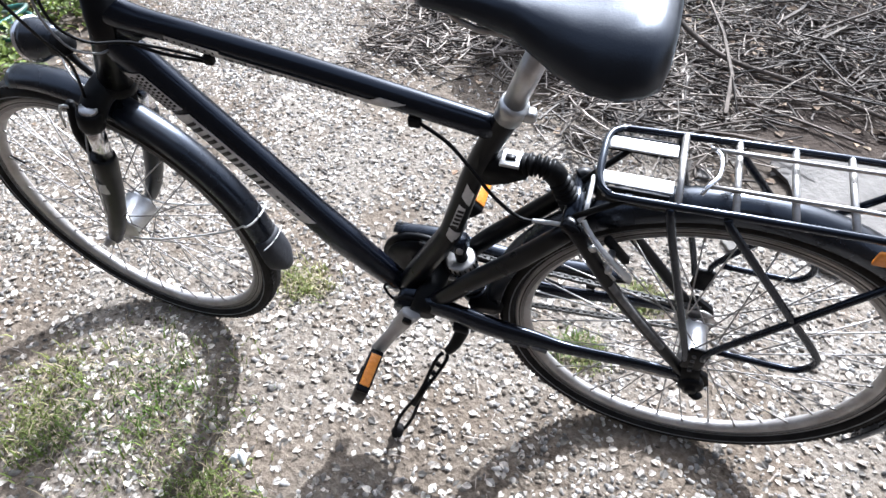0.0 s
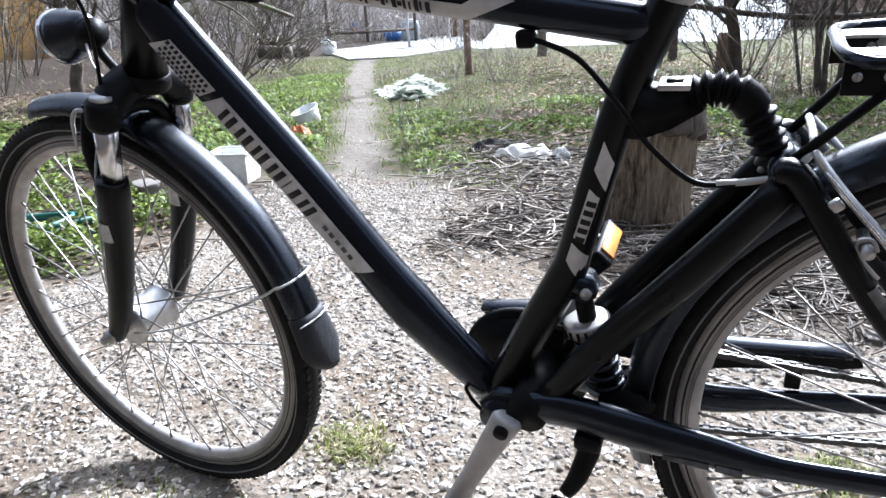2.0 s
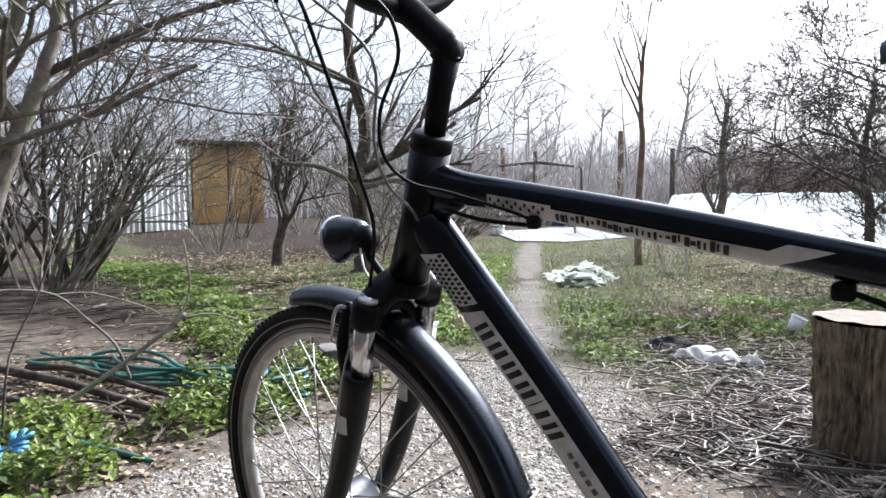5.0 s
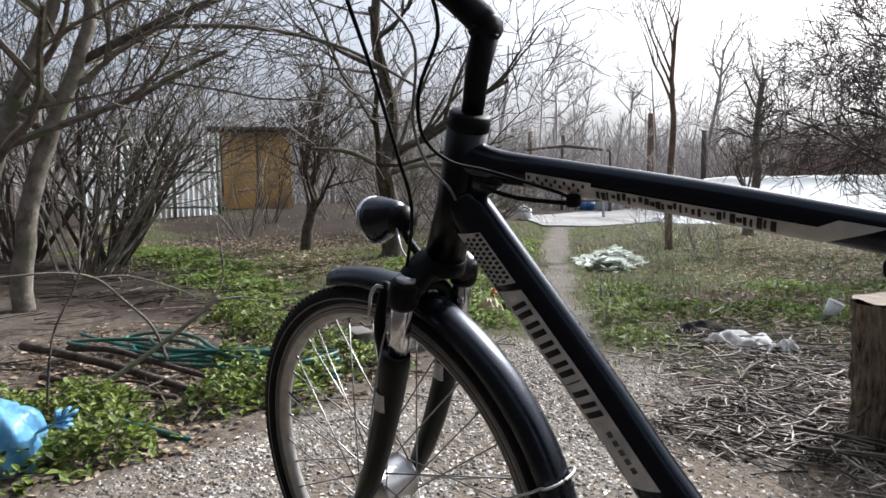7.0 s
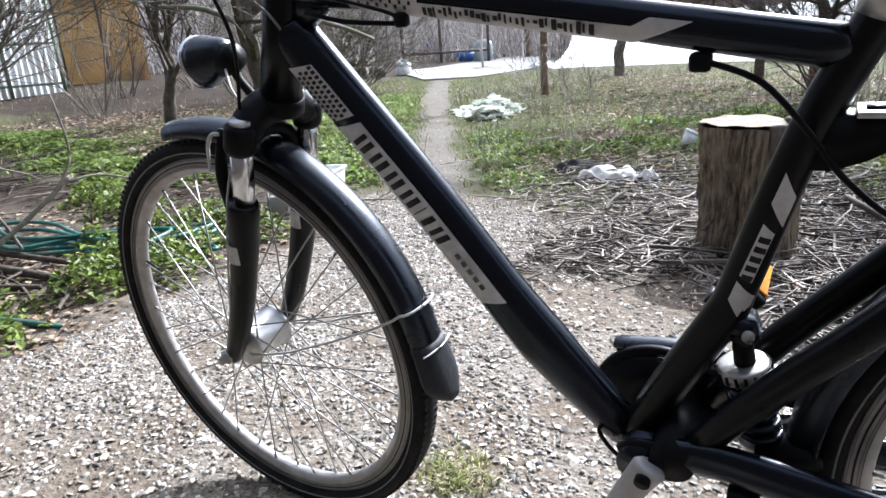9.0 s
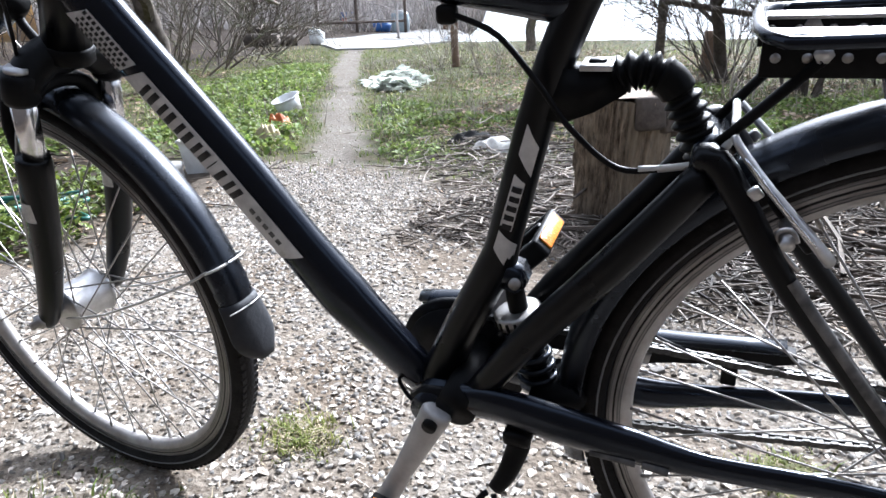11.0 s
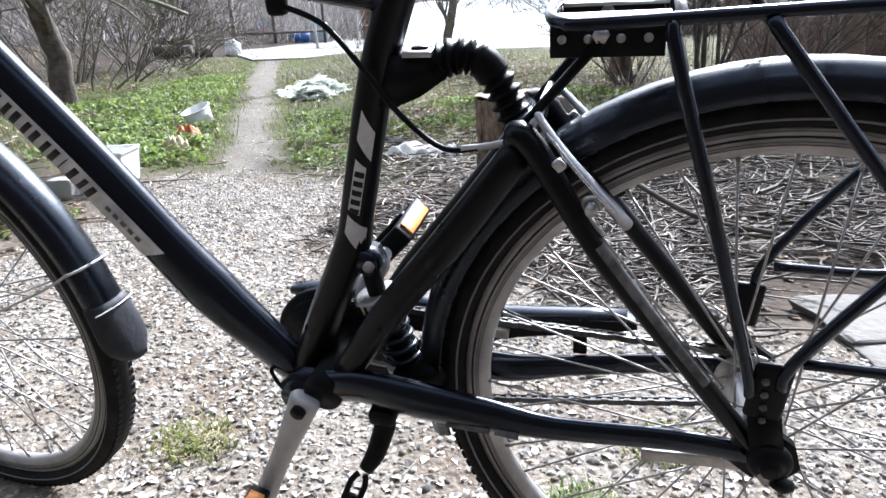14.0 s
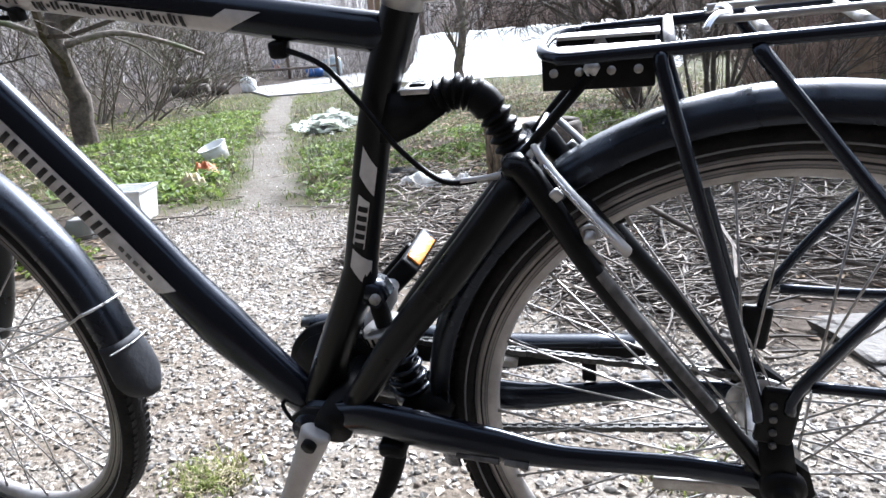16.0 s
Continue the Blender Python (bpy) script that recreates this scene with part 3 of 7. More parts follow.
def front_details():
    M = wheel_place(FA, 3)
    at = lambda r, deg, w=0.0: M @ Vector((r * math.cos(radians(deg)), w, r * math.sin(radians(deg))))
    # rubber flap flaring out at the lower end of the mudguard
    bm = bmesh.new()
    rings = []
    for i in range(11):
        t = i / 10
        deg = 11 - 13.5 * t
        wd = 0.0300 + 0.005 * math.sin(min(1, t * 1.35) * math.pi / 2) - 0.017 * (max(0, t - 0.6) / 0.4) ** 2
        R0 = 0.348 + 0.012 * t
        ring = [at(R0 - 0.019 * (abs(k) / 4) ** 4, deg, wd * k / 4) for k in range(-4, 5)]
        ring += [at(R0 - 0.004 - 0.019 * (abs(k) / 4) ** 4, deg, (wd - 0.002) * k / 4) for k in range(4, -5, -1)]
        rings.append([bm.verts.new(v) for v in ring])
    L = len(rings[0])
    for a, b in zip(rings, rings[1:]):
        for k in range(L):
            bm.faces.new((a[k], a[(k + 1) % L], b[(k + 1) % L], b[k]))
    bm.faces.new(rings[0])
    bm.faces.new(rings[-1][::-1])
    part("mud_flap", bm, M_FLAP, MG_F, "dark grey rubber mud flap")
    part("flap_trim", sweep([at(0.3445 + 0.0065 * math.cos(a) ** 2, 9.6, 0.0312 * math.sin(a)) for a in np.linspace(-1.5, 1.5, 13)], 0.0011, 6), M_WIRE, MG_F, "thin pale edge above the flap")
    loop = [at(0.337 + 0.0155 * math.cos(a), 19.5, 0.0305 * math.sin(a)) for a in np.linspace(-2.0, 2.0, 15)]
    wire = [at(0.03, 0, -0.048), at(0.12, 11, -0.046), at(0.285, 18.0, -0.036)] + loop + [at(0.285, 18.0, 0.036), at(0.12, 11, 0.046), at(0.03, 0, 0.048)]
    part("mudguard_stay", sweep(wire, 0.0018, 8, 2), M_WIRE, MG_F, "bent pale wire stay")
    # fork
    for w in (-0.058, 0.058):
        st = part("stanchion", sweep([at_(x, w, h) for x, h in ((-0.451, 0.705), (-0.482, 0.600))], 0.0135, 18), M_CHROME, bike, "polished fork stanchion")
        part("stanchion_cap", sweep([at_(x, w, h) for x, h in ((-0.445, 0.719), (-0.447, 0.714), (-0.456, 0.690), (-0.458, 0.684))], [0.013, 0.0185, 0.0195, 0.017], 18), M_BLACK, st)
        part("cap_knob", sweep([at_(x, w, h) for x, h in ((-0.4435, 0.7235), (-0.445, 0.719))], [0.0120, 0.0135], 16), M_ALU, st)
        leg = part("fork_leg", sweep([at_(x, w, h) for x, h in ((-0.480, 0.618), (-0.485, 0.604), (-0.506, 0.545), (-0.536, 0.475), (-0.569, 0.410), (-0.600, 0.360), (-0.605, 0.350))], [0.0185, 0.0205, 0.0185, 0.0175, 0.0165, 0.013, 0.009], 18, 3), M_SATIN, bike)
        for wz in (0.0,):
            part("dropout_nut", lathe([(0.011, -0.006), (0.011, 0.006), (0.006, 0.007), (0.006, 0.016)], 6, M @ pose(0, w + math.copysign(0.008, w), 0, 0, 0, 0 if w > 0 else 180)), M_STEEL, leg)
        part("fork_sticker", sweep([at_(x, w - 0.0068, h) for x, h in ((-0.502, 0.563), (-0.5105, 0.537))], 0.0138, 18, caps=False), M_STICKER, leg, "small worn pale sticker")
    part("fork_crown", sweep([at_(-0.452, -0.058, 0.700), at_(-0.448, -0.03, 0.722), at_(-0.4445, 0, 0.727), at_(-0.448, 0.03, 0.722), at_(-0.452, 0.058, 0.700)], [0.019, 0.021, 0.024, 0.021, 0.019], 16, 3, up=(0, 0, 1)), M_BLACK, bike)
    part("fork_arch", sweep([at_(-0.49, -0.055, 0.59), at_(-0.478, -0.05, 0.655), at_(-0.474, -0.025, 0.69), at_(-0.474, 0.025, 0.69), at_(-0.478, 0.05, 0.655), at_(-0.49, 0.055, 0.59)], [0.010, 0.011, 0.010, 0.010, 0.011, 0.010], 10, 3, up=(1, 0, 0)), M_BLACK, bike)
    # front brake arms, beside the mudguard
    for w in (-1, 1):
        br = part("brake_arm", sweep([at_(-0.520, w * 0.045, 0.60), at_(-0.515, w * 0.050, 0.65), at_(-0.505, w * 0.038, 0.705)], [0.009, 0.008, 0.006], 10, 3), M_BLACK, bike, "black rim brake arm")
        part("brake_pad", sweep([at_(-0.545, w * 0.022, 0.655), at_(-0.49, w * 0.022, 0.668)], [0.006, 0.006], 8), M_BLACK, br)
    # lamp
    hl = part("headlight", sweep([at_(x, 0.0, h) for x, h in ((-0.553, 0.779), (-0.550, 0.7795), (-0.540, 0.782), (-0.524, 0.785), (-0.511, 0.788), (-0.503, 0.789))], [0.0300, 0.0318, 0.0305, 0.0245, 0.0195, 0.0150], 28), M_GUARD, bike, "round black front lamp")
    part("lamp_rim", sweep([at_(x, 0.0, h) for x, h in ((-0.557, 0.778), (-0.555, 0.7785), (-0.550, 0.7795))], [0.0305, 0.0338, 0.0330], 28), M_CHROME, hl, "chrome lamp rim")
    part("lens", sweep([at_(x, 0.0, h) for x, h in ((-0.560, 0.777), (-0.557, 0.778))], [0.025, 0.0315], 28), M_LENS, hl)
    part("lamp_neck", sweep([at_(x, 0.0, h) for x, h in ((-0.522, 0.775), (-0.500, 0.782), (-0.487, 0.784))], [0.016, 0.019, 0.014], 16, 2), M_BLACK, hl)
    part("mudguard_wire", sweep([at_(-0.504, -0.045, 0.700), at_(-0.516, -0.047, 0.700), at_(-0.527, -0.048, 0.688), at_(-0.533, -0.048, 0.672), at_(-0.541, -0.047, 0.650)], [0.0024, 0.0026, 0.0026, 0.0022, 0.0016], 8, 4), M_WIRE, MG_F, "pale bent wire")
    part("lamp_bracket", sweep([at_(-0.502, 0.0, 0.772), at_(-0.492, 0.0, 0.752), at_(-0.470, 0, 0.728), at_(-0.452, 0, 0.712)], [0.006, 0.0055, 0.006, 0.007], 10, 3), M_BLACK, bike)
    part("lamp_cable", sweep([at_(-0.50, -0.012, 0.775), at_(-0.478, -0.03, 0.752), at_(-0.470, -0.028, 0.715), at_(-0.50, -0.056, 0.64), at_(-0.53, -0.074, 0.52), at_(-0.59, -0.066, 0.37)], 0.0016, 6, 6), M_WIRE, bike, "pale lamp cable")


def at_(x, w, h):
    """A point of the steered front end, turned 3 degrees about the steering axis."""
    p, d = Vector((-0.432, 0, 0.728)), Vector((-0.059, 0, -0.16)).normalized()
    return p + Matrix.Rotation(radians(3), 3, d) @ (Vector((x, w, h)) - p)


front_details()


def cockpit():
    stem = part("quill", sweep([(-0.366, 0, 0.90), (-0.350, 0, 0.955), (-0.333, 0, 0.995)], [0.0125, 0.0140, 0.0160], 16), M_BLACK, bike)
    part("stem", sweep([(-0.318, 0, 0.995), (-0.330, 0, 0.999), (-0.352, 0, 1.020), (-0.378, 0, 1.045), (-0.389, 0, 1.054)], [0.011, 0.0180, 0.0165, 0.0165, 0.0195], 16, 3), M_BLACK, bike, "adjustable black stem")
    part("stem_bolt", lathe([(0.0065, -0.0185), (0.0065, 0.0185)], 14, pose(-0.337, 0, 0.995)), M_BLACK, stem)
    bar = part("handlebar", sweep([(-0.31, -0.30, 1.225), (-0.35, -0.23, 1.205), (-0.382, -0.12, 1.100), (-0.391, -0.05, 1.058), (-0.391, 0.05, 1.058), (-0.382, 0.12, 1.100), (-0.35, 0.23, 1.205), (-0.31, 0.30, 1.225)], 0.0125, 14, 5, up=(0, 0, 1)), M_BLACK, bike)
    for w in (-1, 1):
        part("grip", sweep([(-0.304, w * 0.308, 1.226), (-0.325, w * 0.275, 1.219), (-0.350, w * 0.23, 1.205)], [0.0165, 0.018, 0.0165], 14, 2, up=(0, 0, 1)), M_RUBBER, bar)
        lv = part("brake_lever", sweep([(-0.375, w * 0.19, 1.170), (-0.410, w * 0.205, 1.165), (-0.392, w * 0.26, 1.188), (-0.37, w * 0.295, 1.196)], [0.009, 0.008, 0.0065, 0.006], 10, 3, up=(0, 0, 1)), M_BLACK, bar)
        part("lever_clamp", sweep([(-0.362, w * 0.205, 1.182), (-0.376, w * 0.175, 1.155)], 0.0185, 14, up=(0, 0, 1)), M_BLACK, lv)
    # cables
    part("brake_cable", sweep([(-0.40, -0.17, 1.05), (-0.425, -0.14, 1.09), (-0.4127, -0.13, 1.0564), (-0.403, -0.125, 1.0118), (-0.3964, -0.115, 0.9552), (-0.4031, -0.09, 0.8763), (-0.4207, -0.06, 0.8069), (-0.46, -0.045, 0.72)], 0.0022, 8, 6), M_BLACK, bike, "black brake cable")
    part("shift_cable", sweep([(-0.38, -0.19, 1.06), (-0.31, -0.14, 1.04), (-0.318, -0.10, 0.995), (-0.356, -0.095, 0.94), (-0.363, -0.09, 0.895), (-0.345, -0.075, 0.865), (-0.315, -0.045, 0.848), (-0.25, -0.022, 0.822), (-0.235, -0.016, 0.812)], 0.0020, 8, 6), M_BLACK, bike, "black shift cable")
    part("shift_cable", sweep([(-0.36, -0.17, 1.05), (-0.335, -0.12, 0.99), (-0.365, -0.10, 0.91), (-0.362, -0.09, 0.865), (-0.362, -0.06, 0.835), (-0.378, -0.030, 0.815)], 0.0016, 8, 6), M_CABLE, bike, "grey shift cable")
    part("cable_stop", box((-0.236, -0.012, 0.811), (0.014, 0.012, 0.014), 0.003), M_BLACK, TT)
    part("cable_stop", box((0.040, -0.006, 0.757), (0.018, 0.014, 0.016), 0.004), M_BLACK, TT)
    part("top_tube_cable", sweep([(-0.345, -0.022, 0.828), (-0.30, -0.020, 0.815), (-0.24, -0.014, 0.808)], 0.0025, 8, 3), M_BLACK, TT)
    part("rear_brake_cable", sweep([(0.046, -0.008, 0.757), (0.088, -0.02, 0.742), (0.123, -0.028, 0.705), (0.150, -0.032, 0.670), (0.189, -0.036, 0.640), (0.229, -0.036, 0.643)], 0.0027, 8, 6), M_BLACK, bike, "black rear brake cable")
    part("brake_noodle", sweep([(0.205, -0.036, 0.640), (0.229, -0.036, 0.643), (0.255, -0.040, 0.652), (0.270, -0.036, 0.668), (0.272, -0.020, 0.676), (0.272, 0.03, 0.676)], 0.0032, 8, 5), M_WIRE, bike, "pale bent brake noodle")


cockpit()


def seat():
    part("seat_clamp", sweep([(0.160, 0, 0.783), (0.166, 0, 0.800), (0.169, 0, 0.808)], [0.0180, 0.0188, 0.0182], 24), M_ALU, bike, "silver seat clamp")
    part("clamp_bolt", box((0.186, 0.0, 0.792), (0.018, 0.016, 0.015), 0.004), M_ALU, bike)
    post = part("seat_post", sweep([(0.163, 0, 0.795), (0.20, 0, 0.905)], 0.0142, 20), M_ALU, bike, "scratched silver seat post")
    part("saddle_clamp", box((0.205, 0, 0.91), (0.045, 0.05, 0.026), 0.006), M_STEEL, post)
    # saddle: lofted sections along its length
    bm = bmesh.new()
    secs = [(0.060, 0.012, 0.953, 0.020), (0.072, 0.022, 0.960, 0.026), (0.12, 0.028, 0.965, 0.036), (0.17, 0.038, 0.962, 0.045), (0.22, 0.064, 0.962, 0.054), (0.255, 0.085, 0.966, 0.060), (0.285, 0.093, 0.970, 0.061), (0.306, 0.088, 0.970, 0.055), (0.320, 0.072, 0.964, 0.048), (0.326, 0.038, 0.952, 0.030)]
    rings = []
    for x, hw, top, dp in secs:
        ring = []
        for k in range(22):
            a = 2 * math.pi * k / 22
            cw, sh = math.cos(a), math.sin(a)
            dip = 0.008 * math.exp(-(cw * 2.2) ** 2) if sh > 0 else 0
            ring.append(bm.verts.new((x, hw * math.copysign(abs(cw) ** 0.75, cw), top - dp / 2 + dp / 2 * math.copysign(abs(sh) ** 0.8, sh) - dip - (0.022 * abs(cw) ** 3 if x > 0.2 else 0.008 * abs(cw) ** 2))))
        rings.append(ring)
    for a, b in zip(rings, rings[1:]):
        for k in range(22):
            bm.faces.new((a[k], a[(k + 1) % 22], b[(k + 1) % 22], b[k]))
    bm.faces.new(rings[0][::-1])
    bm.faces.new(rings[-1])
    sd = part("saddle", bm, M_SADDLE, bike, "smooth black vinyl saddle")
    for w in (-0.022, 0.022):
        part("saddle_rail", sweep([(0.09, w * 0.6, 0.935), (0.13, w, 0.918), (0.24, w, 0.916), (0.30, w * 1.5, 0.935)], 0.0036, 8, 3), M_STEEL, sd)


seat()


def rear_end():
    for s in (-1, 1):
        w = s * 0.062
        low = (0, 0, 0, 0, 0, 0, 0) if s < 0 else (0.006, 0.036, 0.046, 0.040, 0.022, 0.009, 0.0)      # the drive-side stay passes under the chain
        line = ((0.02, s * 0.040, 0.352), (0.075, s * 0.050, 0.368), (0.15, w, 0.370), (0.22, w, 0.362), (0.287, w, 0.356), (0.40, w, 0.362), (0.478, w, 0.356))
        sa = part("chainstay", sweep([(x, y, h - dh) for (x, y, h), dh in zip(line, low)], [0.021, 0.022, 0.0235, 0.020, 0.0140, 0.0125, 0.0115], 16, 4, 0.62), M_FRAME, bike)
        part("swingarm_strut", sweep([(0.258, s * 0.042, 0.645), (0.19, s * 0.044, 0.555), (0.117, s * 0.043, 0.465), (0.052, s * 0.04, 0.372)], [0.014, 0.0165, 0.0165, 0.0150], 14, 3, 0.8), M_SATIN, bike)
        ss = part("seatstay", sweep([(0.252, s * 0.042, 0.655), (0.268, s * 0.050, 0.648), (0.322, s * 0.058, 0.560), (0.388, w, 0.472), (0.448, w, 0.392), (0.478, w, 0.358)], [0.0118, 0.0112, 0.0095, 0.0092, 0.0090, 0.0095], 14, 4), M_SATIN, bike)
        part("dropout", plate([(0.450, 0.392), (0.470, 0.400), (0.500, 0.376), (0.508, 0.350), (0.496, 0.332), (0.468, 0.332), (0.446, 0.350)], w - 0.004, w + 0.004), M_BLACK, ss, smooth=False)
        part("axle_nut", lathe([(0.0135, 0.0), (0.0135, 0.010), (0.007, 0.012), (0.007, 0.022)], 6, pose(RA[0], w + s * 0.004, RA[1], 0, 0, 0 if s > 0 else 180)), M_STEEL, ss)
    part("stay_decal", sweep([(0.3215, -0.0610, 0.5675), (0.354, -0.0632, 0.5225), (0.387, -0.0652, 0.478), (0.417, -0.0655, 0.438)], [0.0060, 0.0062, 0.0060, 0.0058], 14, 2, caps=False), M_WORN, bike, "worn silver decal")
    for x0, x1, hh in ((0.178, 0.222, 0.3535), (0.228, 0.252, 0.351)):
        part("stay_decal", sweep([(x0, -0.0680, hh), (x1, -0.0680, hh - 0.003)], 0.0050, 10, flat=1.7, caps=False), M_WORN, bike, "worn silver decal")
    part("swingarm_bridge", sweep([(0.256, -0.045, 0.650), (0.256, 0.045, 0.650)], 0.0135, 14, up=(0, 0, 1)), M_FRAME, bike)
    part("pivot_shell", sweep([(0.03, -0.058, 0.356), (0.03, 0.058, 0.356)], [0.023, 0.023], 20, up=(0, 0, 1)), M_BLACK, bike)
    bb = part("bottom_bracket", sweep([(-0.005, -0.052, 0.336), (-0.005, 0.052, 0.336)], [0.024, 0.024], 24, up=(0, 0, 1)), M_FRAME, bike)
    part("bracket_plate", plate([(-0.030, 0.352), (-0.012, 0.366), (0.025, 0.370), (0.043, 0.358), (0.036, 0.334), (0.008, 0.318), (-0.020, 0.322)], -0.046, -0.040), M_BLACK, bike)
    part("cable_guide", sweep([(-0.052, -0.018, 0.352), (-0.056, -0.022, 0.346), (-0.042, -0.03, 0.332), (-0.02, -0.035, 0.318)], 0.0025, 8, 4), M_BLACK, bb)
    # cranks and pedals
    d = Vector((-0.46, 0, -0.888)).normalized()
    o = Vector((0.005, 0, 0.3405))
    for s in (-1, 1):
        v = d if s < 0 else -d
        root = o + Vector((0, s * 0.062, 0))
        full = 0.175 if s < 0 else 0.13
        cr = part("crank", sweep([root - v * 0.013, root - v * 0.008, root + v * 0.03, root + v * 0.10 + Vector((0, s * 0.006, 0)), root + v * (full - 0.005) + Vector((0, s * 0.010, 0)), root + v * (full + 0.010) + Vector((0, s * 0.010, 0))], [0.010, 0.0185, 0.0165, 0.0128, 0.0145, 0.009], 16, 3, 0.62), M_CRANK, bike, "matt grey alloy crank arm")
        part("crank_bolt", lathe([(0.0085, -0.006), (0.0085, 0.002)], 18, Matrix.Translation(root + Vector((0, s * 0.0105, 0)))), M_BLACK, cr)
        ax = root + v * full + Vector((0, s * 0.02, 0))
        spin = -70 if s < 0 else -46
        pm = Matrix.Translation(ax) @ Matrix.Rotation(radians(spin), 4, "Y")
        bm = box((0, s * 0.050, 0.012), (0.066, 0.012, 0.010), 0.003, pm)
        for yy in (0.012, 0.088):
            box((0, s * yy, 0), (0.070, 0.012, 0.026), 0.004, pm, bm)
        for xx in (-0.032, 0.032):
            box((xx, s * 0.05, 0), (0.012, 0.088, 0.026), 0.004, pm, bm)
        pd = part("pedal", bm, M_BLACK, bike, "black plastic pedal with amber reflectors")
        part("pedal_axle", sweep([pm @ Vector((0, -s * 0.012, 0)), pm @ Vector((0, s * 0.092, 0))], [0.009, 0.0085], 14, up=(0, 0, 1)), M_ALU if s > 0 else M_BLACK, pd)
        for xx in (-0.0392, 0.0392):
            part("reflector", box((xx, s * 0.05, 0), (0.003, 0.066, 0.019), 0.001, pm), M_AMBER, pd, "amber pedal reflector")
    # chain set on the far side
    ring = part("chainring_guard", lathe([(0.045, 0.052), (0.082, 0.052), (0.084, 0.055), (0.084, 0.060), (0.080, 0.062), (0.045, 0.062)], 48, pose(-0.003, 0, 0.335), close=True), M_BLACK, bike, "black chainring guard disc")
    part("chainring", lathe([(0.02, 0.046), (0.074, 0.046), (0.074, 0.050), (0.02, 0.050)], 44, pose(-0.003, 0, 0.335), close=True), M_BLACK, ring)
    for k in range(5):
        a = radians(72 * k + 20)
        part("chainring_arm", sweep([(-0.003, 0.058, 0.335), (-0.003 + 0.055 * math.cos(a), 0.056, 0.335 + 0.055 * math.sin(a))], [0.012, 0.008], 8, flat=0.5), M_BLACK, ring)
    cg = part("chain_guard", plate([(-0.06, 0.405), (0.02, 0.414), (0.10, 0.402), (0.20, 0.396), (0.345, 0.406), (0.359, 0.403), (0.362, 0.392), (0.33, 0.383), (0.24, 0.368), (0.20, 0.358), (0.10, 0.360), (0.02, 0.372), (-0.055, 0.39)], 0.066, 0.079), M_BLACK, bike, "black plastic chain guard", smooth=False)
    part("guard_top", sweep([(-0.06, 0.0725, 0.405), (0.02, 0.0725, 0.414), (0.10, 0.0725, 0.402), (0.20, 0.0725, 0.396), (0.350, 0.0725, 0.4065)], 0.0060, 12, 3, 2.0), M_GUARD, cg)
    part("guard_tab", sweep([(0.193, 0.0645, 0.374), (0.201, 0.0635, 0.373), (0.218, 0.0640, 0.370)], [0.007, 0.009, 0.008], 12, 3, 0.5), M_STEEL, cg)
    part("guard_bracket", box((0.300, 0.068, 0.366), (0.016, 0.008, 0.03), 0.002), M_BLACK, cg)
    # chain: links along both runs
    sp = part("sprocket", lathe([(0.012, 0.044), (0.033, 0.044), (0.033, 0.048), (0.012, 0.048)], 22, pose(RA[0], 0, RA[1]), close=True), M_STEEL, bike)
    runs = [((-0.003, 0.335 + 0.074), (RA[0], RA[1] + 0.033)), ((-0.003, 0.335 - 0.074), (RA[0], RA[1] - 0.033))]
    links = [bmesh.new(), bmesh.new()]
    for run, ((x0, h0), (x1, h1)) in enumerate(runs):
        n = int(math.hypot(x1 - x0, h1 - h0) / 0.0127)
        ang = math.degrees(math.atan2(h1 - h0, x1 - x0))
        for i in range(n):
            t = (i + 0.5) / n
            sag = -0.004 * math.sin(math.pi * t) if h0 < 0.3 else 0
            m = pose(x0 + (x1 - x0) * t, 0.048, h0 + (h1 - h0) * t + sag, 0, -ang, 0)
            off = 0.0036 if i % 2 else 0.0024
            for s in (-1, 1):
                box((0, s * off, 0), (0.0175, 0.0012, 0.0075), 0.0, m, links[run])
            box((0, 0, 0), (0.006, 0.0075, 0.006), 0.0, m, links[run])
    part("chain_run", links[0], M_CHAIN, bike, "oily upper run of chain", smooth=False)
    part("chain_run", links[1], M_CHAIN, bike, "oily lower run of chain", smooth=False)
    # shock under the seat tube
    sh = part("shock_body", sweep([(0.084, 0, 0.502), (0.086, 0, 0.478), (0.092, 0, 0.44), (0.107, 0, 0.385), (0.114, 0, 0.362)], [0.009, 0.010, 0.011, 0.015, 0.012], 16), M_BLACK, bike)
    dd = (Vector((0.114, 0, 0.362)) - Vector((0.083, 0, 0.485))).normalized()
    p0 = Vector((0.0885, 0, 0.452))
    part("preload_collar", sweep([p0 - dd * 0.008, p0 - dd * 0.006, p0 + dd * 0.006, p0 + dd * 0.008], [0.022, 0.0255, 0.0255, 0.023], 28), M_STEEL, sh, "knurled silver preload collar")
    for k in range(18):
        an = 2 * math.pi * k / 18
        cc = p0 + 0.0258 * (math.cos(an) * dd.cross(Vector((0, 1, 0))) + math.sin(an) * Vector((0, 1, 0)))
        part("collar_notch", sweep([cc - dd * 0.005, cc + dd * 0.005], 0.0017, 5), M_BLACK, sh)
    coil = []
    side = Vector((0, 1, 0))
    nn = dd.cross(side)
    for i in range(73):
        a = 2 * math.pi * i / 14
        coil.append(p0 + dd * (0.008 + 0.074 * i / 72) + 0.0195 * (math.cos(a) * nn + math.sin(a) * side))
    part("coil_spring", sweep(coil, 0.0035, 8, up=tuple(dd)), M_GUARD, sh)
    part("lower_collar", sweep([p0 + dd * 0.082, p0 + dd * 0.090], 0.0225, 24), M_STEEL, sh)
